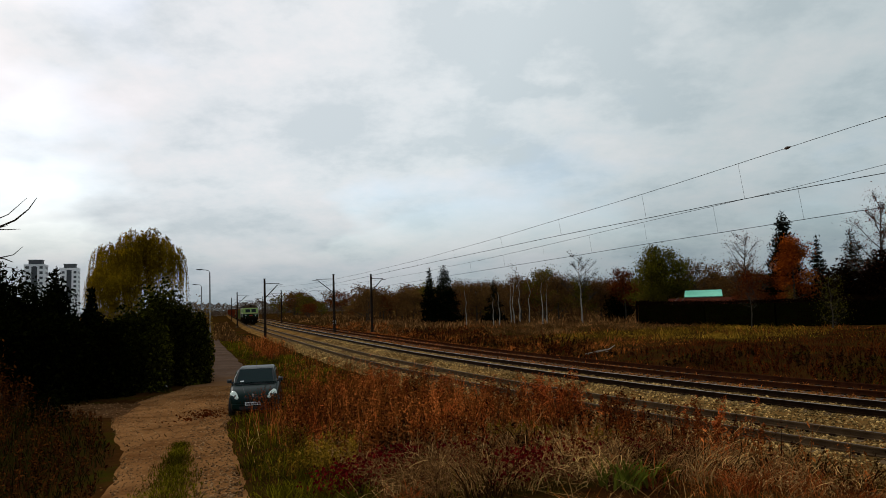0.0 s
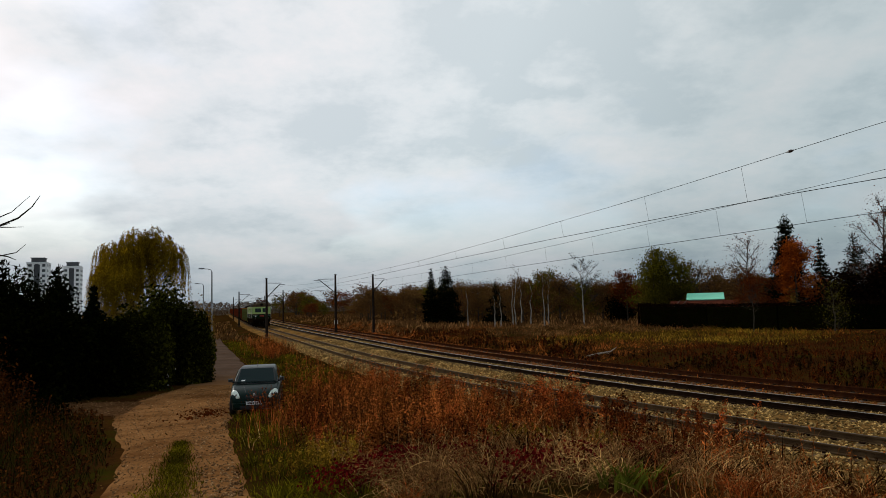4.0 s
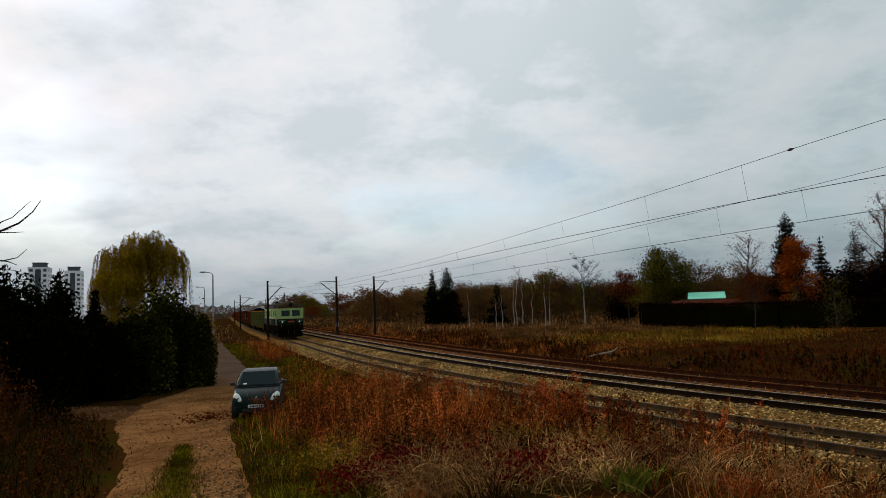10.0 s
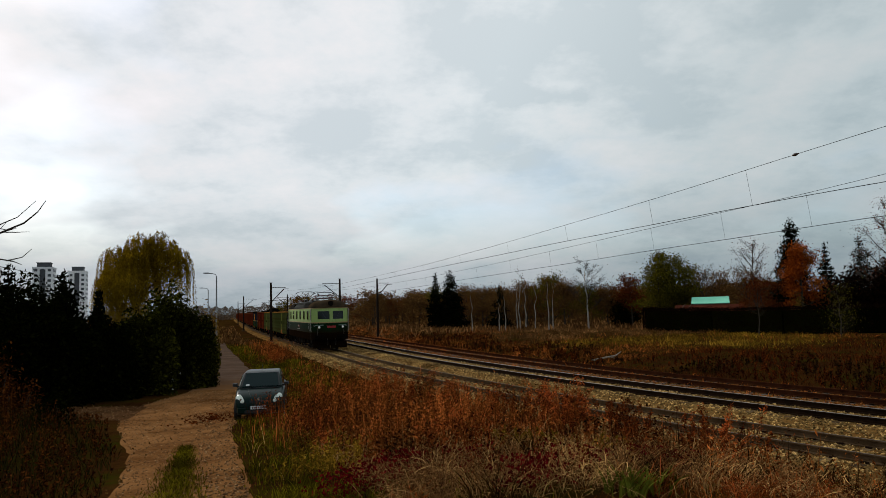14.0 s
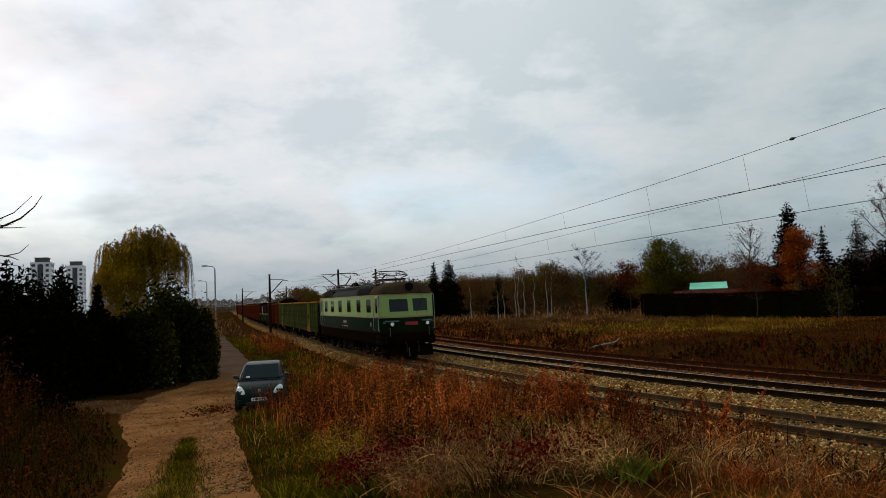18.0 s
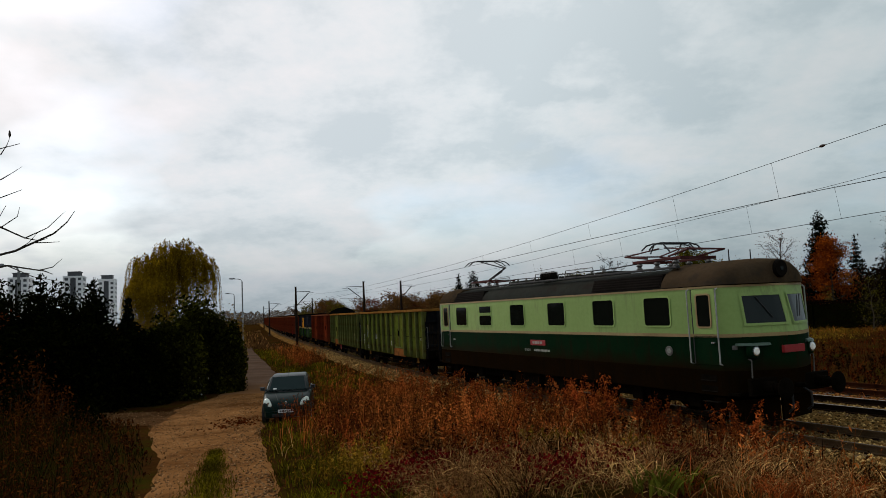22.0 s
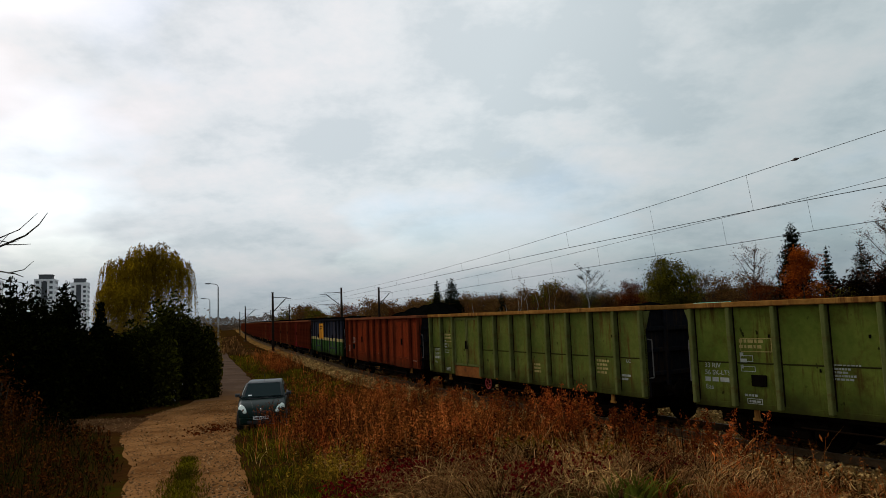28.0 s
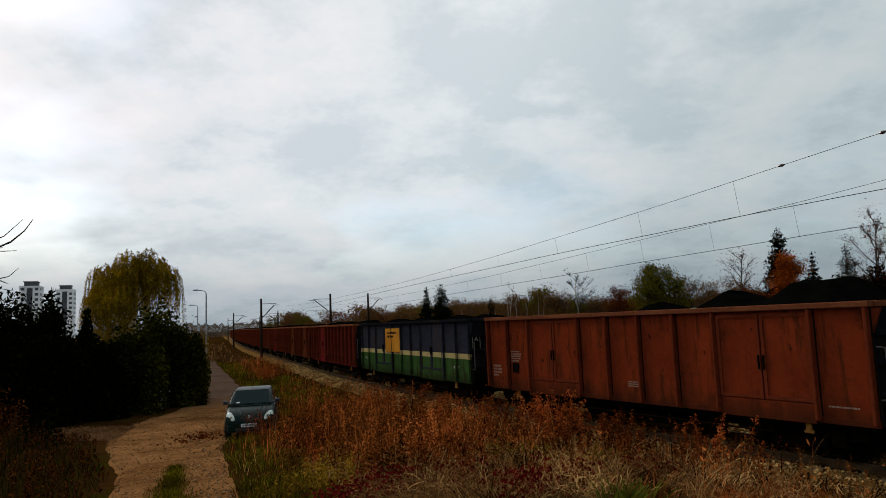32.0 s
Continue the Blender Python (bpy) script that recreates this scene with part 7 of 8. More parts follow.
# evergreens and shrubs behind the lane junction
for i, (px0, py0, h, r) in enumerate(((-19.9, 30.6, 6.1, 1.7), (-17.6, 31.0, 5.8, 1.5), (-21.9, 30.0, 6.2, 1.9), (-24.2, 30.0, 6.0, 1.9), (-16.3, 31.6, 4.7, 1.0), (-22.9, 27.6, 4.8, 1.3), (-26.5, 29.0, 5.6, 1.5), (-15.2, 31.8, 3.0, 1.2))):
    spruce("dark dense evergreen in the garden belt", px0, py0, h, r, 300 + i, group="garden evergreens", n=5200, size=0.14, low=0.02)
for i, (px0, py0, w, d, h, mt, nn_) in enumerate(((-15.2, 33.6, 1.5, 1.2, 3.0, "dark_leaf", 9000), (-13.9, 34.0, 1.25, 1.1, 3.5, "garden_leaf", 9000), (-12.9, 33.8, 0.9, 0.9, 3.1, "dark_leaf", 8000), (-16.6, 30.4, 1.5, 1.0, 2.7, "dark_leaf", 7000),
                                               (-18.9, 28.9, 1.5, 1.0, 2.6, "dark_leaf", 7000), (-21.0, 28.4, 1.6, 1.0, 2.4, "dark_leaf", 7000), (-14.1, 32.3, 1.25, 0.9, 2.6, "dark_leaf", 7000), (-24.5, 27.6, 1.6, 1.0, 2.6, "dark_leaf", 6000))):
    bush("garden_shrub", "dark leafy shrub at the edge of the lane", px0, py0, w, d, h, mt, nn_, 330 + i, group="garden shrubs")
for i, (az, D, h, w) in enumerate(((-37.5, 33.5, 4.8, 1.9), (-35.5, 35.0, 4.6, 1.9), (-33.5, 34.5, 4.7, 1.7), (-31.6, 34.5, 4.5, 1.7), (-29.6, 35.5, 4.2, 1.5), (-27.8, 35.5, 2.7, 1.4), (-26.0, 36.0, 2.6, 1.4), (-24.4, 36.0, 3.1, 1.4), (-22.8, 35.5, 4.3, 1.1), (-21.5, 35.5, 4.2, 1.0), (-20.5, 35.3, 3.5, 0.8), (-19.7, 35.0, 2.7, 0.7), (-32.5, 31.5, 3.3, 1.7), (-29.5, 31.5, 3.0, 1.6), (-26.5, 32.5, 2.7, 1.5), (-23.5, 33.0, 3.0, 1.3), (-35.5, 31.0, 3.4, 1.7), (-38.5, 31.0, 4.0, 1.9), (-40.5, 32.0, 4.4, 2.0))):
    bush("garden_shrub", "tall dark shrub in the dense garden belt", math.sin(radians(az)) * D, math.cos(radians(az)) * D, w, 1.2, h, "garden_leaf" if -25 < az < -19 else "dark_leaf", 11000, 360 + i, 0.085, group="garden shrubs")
bush("pale_shrub", "low shrub with a few pale leaves", -12.7, 31.0, 0.5, 0.4, 0.9, "paper", 40, 356, 0.05)
bush("turning_shrub", "shrub with yellowing leaves beside the lane", -12.9, 36.6, 0.8, 0.8, 4.0, "yellow_leaf", 2600, 351, 0.06)
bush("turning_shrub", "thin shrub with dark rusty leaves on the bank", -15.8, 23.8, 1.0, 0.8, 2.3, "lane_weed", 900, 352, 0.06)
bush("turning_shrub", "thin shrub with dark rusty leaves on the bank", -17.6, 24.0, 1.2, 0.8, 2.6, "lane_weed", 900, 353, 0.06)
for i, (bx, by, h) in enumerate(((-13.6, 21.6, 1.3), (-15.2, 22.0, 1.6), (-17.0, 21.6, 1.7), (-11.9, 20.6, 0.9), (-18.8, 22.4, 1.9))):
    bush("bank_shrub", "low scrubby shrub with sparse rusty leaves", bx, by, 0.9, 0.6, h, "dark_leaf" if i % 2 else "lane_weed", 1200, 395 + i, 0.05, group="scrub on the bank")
tree("bare_sapling", "thin sapling with a few rusty leaves", -18.6, 25.0, 4.6, 1.0, M["rust_leaf"], 700, 354, r=0.05, size=0.06, cloud=0.25)


def build_near_branches():
    T = thing("bare_tree", "leafless tree with thin dark twigs close to the camera", "tree", at=pose(-5.2, 4.3, float(ground_z(-5.2, 4.3)[0])))
    z0 = float(ground_z(-5.2, 4.3)[0])
    s = Shape()
    s.tube((0, 0, -0.2), (0.05, 0.1, 2.6), 0.11, 0.07, 8).tube((0.05, 0.1, 2.6), (0.0, 0.15, 5.2), 0.07, 0.02, 8)

    def limb(pts, r):
        r *= 0.62
        q = [Vector((a + 5.2, b - 4.3, c - z0)) for a, b, c in pts]
        for i in range(len(q) - 1):
            s.tube(q[i], q[i + 1], r * (1 - i / len(q)), r * (1 - (i + 1) / len(q)), 5)
    limb(((-5.15, 4.4, 3.2), (-4.1, 4.8, 3.55), (-3.45, 5.0, 3.73), (-3.20, 5.08, 3.86), (-3.12, 5.12, 3.95), (-3.07, 5.14, 4.04)), 0.022)
    limb(((-3.33, 5.03, 3.79), (-3.24, 5.06, 3.79), (-3.16, 5.09, 3.795)), 0.008)
    limb(((-3.45, 5.0, 3.73), (-3.36, 5.02, 3.79), (-3.30, 5.05, 3.88)), 0.007)
    limb(((-5.15, 4.4, 3.0), (-4.1, 4.8, 3.45), (-3.5, 4.98, 3.62), (-3.25, 5.05, 3.57), (-3.20, 5.07, 3.545)), 0.018)
    limb(((-3.30, 5.04, 3.575), (-3.20, 5.07, 3.60), (-3.145, 5.10, 3.665)), 0.008)
    limb(((-3.5, 4.98, 3.62), (-3.33, 5.03, 3.53), (-3.16, 5.08, 3.49)), 0.007)
    limb(((-5.15, 4.4, 4.2), (-4.2, 4.8, 4.45), (-3.62, 4.95, 4.5), (-3.42, 5.0, 4.56)), 0.016)
    limb(((-4.2, 4.8, 4.05), (-3.65, 4.95, 4.1), (-3.40, 5.0, 4.2)), 0.012)
    limb(((-4.6, 4.4, 4.1), (-3.9, 4.6, 4.25), (-3.43, 4.80, 4.43), (-3.40, 4.82, 4.50), (-3.38, 4.83, 4.57)), 0.012)
    limb(((-4.6, 4.4, 4.0), (-3.9, 4.6, 4.10), (-3.43, 4.80, 4.24), (-3.38, 4.84, 4.29), (-3.32, 4.88, 4.35)), 0.012)
    limb(((-3.9, 4.6, 3.95), (-3.43, 4.80, 3.89), (-3.30, 4.89, 3.81), (-3.18, 4.97, 3.89), (-3.08, 5.03, 4.02)), 0.014)
    limb(((-3.30, 4.89, 3.81), (-3.22, 4.94, 3.79), (-3.18, 4.97, 3.81)), 0.007)
    limb(((-3.6, 4.7, 3.75), (-3.43, 4.80, 3.97), (-3.40, 4.82, 4.05)), 0.007)
    limb(((-3.43, 4.80, 3.88), (-3.34, 4.86, 3.97), (-3.33, 4.87, 4.04)), 0.007)
    q = Vector((-3.385, 4.83, 4.56)) - Vector((-5.2, 4.3, z0))
    part("trunk", s, M["bark"], T)
    part("shrivelled_leaf", Shape().lathe([(0.002, 0), (0.010, 0.02), (0.007, 0.045), (0.001, 0.06)], q, "z", 6), M["bark"], T, "single dead leaf on a twig")


build_near_branches()

# across the line: birches, spruces, a wood in autumn colours
spruce("dark dense spruce standing alone", -1.9, 100.0, 8.2, 1.7, 401, n=6500, size=0.13, group="lone spruces")
spruce("dark dense spruce standing alone", 0.25, 99.6, 8.5, 3.0, 402, n=10000, size=0.14, group="lone spruces")
spruce("small dark spruce among birches", 7.2, 96.0, 6.0, 1.8, 403, n=2600, size=0.16, group="lone spruces")
for i, (bx, by, h, sp, lv) in enumerate(((8.2, 82.9, 6.2, 0.8, 160), (9.2, 82.2, 6.4, 0.8, 140), (10.8, 86.0, 6.6, 0.9, 200), (11.6, 79.8, 6.4, 1.0, 500), (12.2, 80.4, 6.0, 0.9, 420), (6.6, 80.6, 4.6, 0.6, 120), (5.9, 81.0, 4.2, 0.6, 120), (2.8, 84.3, 5.0, 0.7, 160), (9.1, 88.0, 8.6, 1.1, 60))):
    tree("birch", "slender white-stemmed birch with only a few leaves", bx, by, h, sp, M["brown_leaf"], lv, 420 + i, "birch_bark", 0.09, 0.35, group="birches", r=0.075, bare=0.35, up=1.0, limbs=8, twigs=3)
tree("birch", "white-stemmed bare birch with a wide crown", 16.4, 80.8, 8.6, 2.3, M["brown_leaf"], 60, 440, "birch_bark", 0.08, 0.35, group="birches", r=0.10, bare=0.28, up=0.8, limbs=18, twigs=9, fine=6)
for i, (bx, by, h, sp, mt, lv) in enumerate(((13.9, 94.0, 7.3, 2.2, "olive_leaf", 3600), (15.5, 92.0, 6.6, 2.0, "brown_leaf", 3000), (11.0, 96.0, 6.6, 1.9, "brown_leaf", 2600), (24.6, 92.0, 6.8, 1.9, "rust_leaf", 3000), (22.0, 95.0, 5.8, 1.7, "brown_leaf", 2600), (26.0, 81.2, 9.2, 2.6, "olive_leaf", 5200), (24.6, 80.4, 7.6, 2.0, "olive_leaf", 3800), (27.9, 80.6, 7.8, 1.9, "olive_leaf", 2600),
                                          (31.0, 84.0, 7.6, 2.0, "brown_leaf", 1500), (33.6, 84.0, 7.0, 2.2, "brown_leaf", 1500), (36.0, 82.0, 6.8, 2.2, "brown_leaf", 1700), (19.5, 96.0, 5.6, 1.8, "olive_leaf", 2400), (5.0, 102.0, 5.8, 1.9, "brown_leaf", 2000), (2.6, 104.0, 6.4, 2.0, "brown_leaf", 1600), (8.6, 104.0, 6.4, 2.1, "brown_leaf", 2000))):
    tree("broadleaf_tree", {"olive_leaf": "broadleaf tree still olive green", "brown_leaf": "broadleaf tree with thin brown autumn foliage", "rust_leaf": "small tree with rust red foliage"}[mt], bx, by, h, sp, M[mt], int(lv * 1.9), 450 + i, size=0.105, cloud=0.5, group="trees across the line", r=0.12, bare=0.2, limbs=10)
# hedge belt trees
spruce("tall dark spruce behind the hedge", 32.8, 64.9, 10.9, 2.9, 471, n=12000, size=0.13, group="spruces behind the hedge", low=0.2)
spruce("slim dark spruce behind the hedge", 36.8, 66.4, 8.6, 1.7, 472, n=8000, size=0.11, group="spruces behind the hedge")
spruce("dark open-branched spruce behind the hedge", 38.2, 63.2, 8.9, 2.6, 473, n=8000, size=0.11, group="spruces behind the hedge")
tree("broadleaf_tree", "orange red autumn tree behind the hedge", 31.7, 61.3, 8.5, 1.75, M["orange_leaf"], 9000, 481, size=0.085, cloud=0.36, group="trees behind the hedge", bare=0.18, limbs=13, twigs=5, r=0.14)
tree("broadleaf_tree", "nearly bare tree with a few rusty leaves", 28.7, 63.6, 9.2, 1.9, M["rust_leaf"], 900, 482, size=0.06, cloud=0.35, group="trees behind the hedge", bare=0.2, limbs=18, twigs=8, fine=4, up=1.1)
tree("broadleaf_tree", "low tree with rust red foliage", 28.2, 61.8, 5.4, 1.5, M["rust_leaf"], 4200, 483, size=0.075, cloud=0.42, group="trees behind the hedge", bare=0.15)
tree("broadleaf_tree", "low tree with rust red foliage", 34.2, 62.6, 5.0, 1.4, M["rust_leaf"], 3400, 488, size=0.075, cloud=0.42, group="trees behind the hedge", bare=0.15)
tree("broadleaf_tree", "nearly bare tall tree with brown leaves", 37.0, 57.0, 11.4, 2.2, M["rust_leaf"], 2600, 484, size=0.065, cloud=0.36, group="trees behind the hedge", bare=0.2, limbs=18, twigs=8, fine=5, up=1.0, r=0.17)
tree("broadleaf_tree", "dark red autumn tree", 38.2, 59.4, 5.2, 1.6, M["rust_leaf"], 4200, 485, size=0.075, cloud=0.42, group="trees behind the hedge", bare=0.15)
tree("broadleaf_tree", "dark red autumn tree", 41.2, 60.5, 6.0, 2.0, M["rust_leaf"], 4200, 486, size=0.08, cloud=0.45, group="trees behind the hedge", bare=0.15)
tree("broadleaf_tree", "nearly bare tall tree with brown leaves", 42.4, 57.0, 9.6, 2.4, M["brown_leaf"], 2600, 487, size=0.07, cloud=0.4, group="trees behind the hedge", bare=0.2, limbs=14, twigs=6)
tree("broadleaf_tree", "thin bare tree leaning beyond the gardens", 29.8, 80.0, 7.6, 1.5, M["brown_leaf"], 260, 489, size=0.06, cloud=0.35, group="trees behind the hedge", bare=0.2, limbs=14, twigs=6, fine=4, up=1.0)
for i, (az, D, h, w) in enumerate(((20.4, 84, 3.0, 2.0), (26.6, 70, 2.9, 2.4), (28.4, 70, 3.2, 2.4), (30.2, 68, 4.4, 2.4), (31.2, 68, 4.8, 2.4), (32.6, 67, 5.0, 2.6), (33.8, 67, 5.2, 2.6), (35.6, 69, 5.0, 2.8), (37.4, 69, 4.6, 3.0), (17.5, 92, 3.6, 3.0), (14.5, 96, 3.4, 3.0))):
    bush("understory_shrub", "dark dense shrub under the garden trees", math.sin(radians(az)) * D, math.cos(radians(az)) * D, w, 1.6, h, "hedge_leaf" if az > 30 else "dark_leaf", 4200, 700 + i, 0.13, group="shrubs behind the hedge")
bush("yellow_shrub", "shrub with bright yellow leaves by the hedge", 29.9, 58.6, 0.7, 0.6, 2.9, "yellow_leaf", 420, 490, 0.08)
tree("shrub_tree", "thin shrub with pale scattered leaves in front of the hedge", 28.7, 50.4, 4.2, 1.1, M["olive_leaf"], 900, 491, size=0.05, cloud=0.4, category="shrub", r=0.05, bare=0.08, limbs=11)
tree("shrub_tree", "slender bare sapling in front of the hedge", 25.3, 56.2, 4.4, 0.8, M["rust_leaf"], 60, 492, size=0.05, cloud=0.3, category="shrub", r=0.05, bare=0.4, limbs=9)


def build_hedge():
    T = thing("hedge", "long clipped dark hedge along the gardens", "hedge")
    path = [(23.6, 81.0), (21.3, 73.0), (24.6, 63.5), (28.6, 58.6), (33.0, 56.0), (41.0, 53.0), (54.0, 49.0)]
    rn = np.random.default_rng(500)
    core = Shape()
    C = []
    for (x0, y0), (x1, y1) in zip(path[:-1], path[1:]):
        L = math.hypot(x1 - x0, y1 - y0)
        ux, uy = (x1 - x0) / L, (y1 - y0) / L
        nx, ny = -uy, ux
        z0, z1 = float(ground_z(x0, y0)[0]), float(ground_z(x1, y1)[0])
        q = []
        for (x, y, z) in ((x0, y0, z0), (x1, y1, z1)):
            q.append([(x + nx * 0.45, y + ny * 0.45, z), (x + nx * 0.4, y + ny * 0.4, z + 2.0), (x - nx * 0.4, y - ny * 0.4, z + 2.0), (x - nx * 0.45, y - ny * 0.45, z)])
        core.loft(q)
        n = int(L * 800)
        t, a, h = rn.random(n) * L, rn.uniform(-1, 1, n), rn.random(n)
        top = rn.random(n) < 0.35
        w = np.where(top, a * 0.6, np.sign(a) * (0.5 + 0.15 * rn.random(n)))
        hh = np.where(top, 2.15 + 0.16 * rn.normal(0, 1, n) * 0.6, h * 2.2)
        C.append(np.c_[x0 + ux * t + nx * w, y0 + uy * t + ny * w, z0 + (z1 - z0) * t / L + hh])
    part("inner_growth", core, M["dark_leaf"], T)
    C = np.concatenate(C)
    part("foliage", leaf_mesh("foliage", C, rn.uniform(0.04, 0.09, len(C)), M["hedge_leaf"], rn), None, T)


build_hedge()

# woodland behind, built from a few shapes and repeated
SEEDS = []
for i, (mt, lv) in enumerate((("brown_leaf", 2400), ("brown_leaf", 2400), ("brown_leaf", 1300), ("rust_leaf", 2000), ("olive_leaf", 2000))):
    SEEDS.append(tree("woodland_tree", {"brown_leaf": "brownish tree in the distant wood", "olive_leaf": "olive tree in the distant wood", "rust_leaf": "rust red tree in the distant wood", "dark_leaf": "dark tree in the distant wood"}[mt],
                      -14.0 + 6.0 * i, 128.0 + 3 * i, 6.0, 2.6, M[mt], lv, 520 + i, size=0.15, cloud=0.5, group="distant wood", r=0.12, bare=0.12, limbs=9, fine=2))
rg = random.Random(77)
for i in range(150):
    az = radians(-17.0 + 43.0 * rg.random())
    D = rg.uniform(112, 170) if math.degrees(az) > -8 else rg.uniform(190, 300)
    if math.degrees(az) > 16 and D < 130:
        D += 30
    x, y = math.sin(az) * D, math.cos(az) * D
    if -9 < float(lat_of(x, y)[1][0]) < 17:
        continue
    k = rg.choice((0.62, 0.75, 0.85, 0.95, 1.05, 1.2)) * rg.uniform(0.92, 1.08) * (D / 130) ** 0.6
    copy_thing(SEEDS[rg.randrange(5)], pose(x, y, float(ground_z(x, y)[0]) - 0.2, 0, 0, rg.uniform(0, 360)) @ Matrix.Diagonal((1, 1, 1, 1))).scale = (k * 1.2, k * 1.2, k * 0.92)
for px0, py0, k in ((-61.0, 252.0, 1.35), (-55.0, 262.0, 1.0), (-24.5, 190.0, 0.8)):
    copy_thing(SEEDS[4], pose(px0, py0, float(ground_z(px0, py0)[0]) - 0.2, 0, 0, 40 * k)).scale = (k, k, k)
n = 16000
rn = np.random.default_rng(9)
az, D = np.radians(rn.uniform(-20, 36, n)), rn.uniform(100, 180, n)
x, y = np.sin(az) * D, np.cos(az) * D
s, lat = lat_of(x, y)
ok = (lat > 22)
x, y = x[ok], y[ok]
c = np.c_[x, y, ground_z(x, y) + rn.uniform(0.1, 2.6, len(x))]
stuff("undergrowth", leaf_mesh("undergrowth", c, rn.uniform(0.14, 0.36, len(c)), M["brown_leaf"], rn), "brown undergrowth along the wood", "undergrowth")


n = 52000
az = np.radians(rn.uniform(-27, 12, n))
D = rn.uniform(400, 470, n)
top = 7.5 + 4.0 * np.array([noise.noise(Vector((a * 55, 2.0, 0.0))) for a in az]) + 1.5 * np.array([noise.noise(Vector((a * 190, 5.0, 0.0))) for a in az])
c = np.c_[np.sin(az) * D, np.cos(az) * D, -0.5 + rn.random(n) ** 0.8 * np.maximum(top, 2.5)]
stuff("far_wood", leaf_mesh("far_wood", c, rn.uniform(0.22, 0.55, n), M["hazed_leaf"], rn), "low brown wood along the horizon", "wood")


# fallen pale branch on the far bank
def build_log():
    z = float(ground_z(9.6, 42.3)[0])
    T = thing("fallen_branch", "bleached fallen branch lying in the grass", "branch", at=pose(9.6, 42.3, z + 0.12, 0, 0, 26))
    part("stem", Shape().tube((-1.15, 0, 0.0), (-0.2, 0.05, 0.1), 0.045, 0.06, 7).tube((-0.2, 0.05, 0.1), (0.7, 0, 0.2), 0.06, 0.04, 7).tube((0.7, 0, 0.2), (1.25, 0.1, 0.42), 0.04, 0.015, 6), M["dead_wood"], T)
    part("side_twig", Shape().tube((0.2, 0, 0.15), (0.6, -0.3, 0.02), 0.02, 0.006, 5), M["dead_wood"], T)


build_log()
rn = np.random.default_rng(21)
x, y = field(rn, 2200, -15, -3, 11, 31, 1.2)
g = road_gap(x, y)
ok = (g < 0.3) & (patch(x, y, 0.55, 2.0) + 0.35 * rn.normal(0, 1, len(x)) > 0.28)
c = np.c_[x, y, ground_z(x, y) + 0.045][ok]
stuff("fallen_leaves", leaf_mesh("fallen_leaves", c, rn.uniform(0.02, 0.055, len(c)), M["brown_leaf"], rn), "brown fallen leaves strewn over the gravel", "leaves")


k = 260
x, y = rn.normal(-8.0, 0.40, k), rn.normal(22.9, 0.65, k)
stuff("leaf_litter", leaf_mesh("leaf_litter", np.c_[x, y, ground_z(x, y) + 0.05], rn.uniform(0.03, 0.07, k), M["rust_leaf"], rn), "trodden heap of brown wet leaves on the gravel", "leaves")


# ---- buildings ----
def build_tower(x, y, w, d, h, turn, label):
    T = thing("apartment_tower", label, "building", "apartment towers", pose(x, y, -0.6, 0, 0, turn))
    part("wall", Shape().box(-w / 2, w / 2, -d / 2, d / 2, 0, h), M["tower_wall"], T)
    part("roof_house", Shape().box(-w * 0.32, w * 0.32, -d * 0.3, d * 0.3, h, h + 2.6).box(-w * 0.36, w * 0.36, -d * 0.34, d * 0.34, h + 2.6, h + 2.9), M["tower_dark"], T, "dark roof house")
    part("parapet", Shape().box(-w / 2 - 0.15, w / 2 + 0.15, -d / 2 - 0.15, d / 2 + 0.15, h - 0.4, h + 0.3), M["tower_wall"], T)
    win = Shape().box(-0.75, 0.75, -0.04, 0.04, 0, 1.4).mesh("window", M["tower_dark"])
    for side in (-1, 1):
        for f in range(5, int(h / 2.8)):
            for k in range(3):
                part("window", win, None, T, at=pose(-w / 2 + w * (k + 0.5) / 3, -d / 2, f * 2.8 + 0.9) if side < 0 else pose(w / 2, -d / 2 + d * (k + 0.5) / 3, f * 2.8 + 0.9, 0, 0, 90))
        part("loggia_band", Shape().box(-w / 2 + w * 0.36, -w / 2 + w * 0.64, -d / 2 - 0.10, -d / 2 - 0.03, 12, h - 1), M["tower_dark"], T) if side < 0 else None


build_tower(-218.5, 366.0, 9.5, 12.0, 31.0, 22, "white apartment tower with a dark roof house")
build_tower(-228.0, 417.0, 9.5, 12.0, 32.0, 22, "white apartment tower with a dark roof house")
build_tower(-243.0, 357.0, 9.5, 12.0, 31.0, 22, "white apartment tower with a dark roof house")


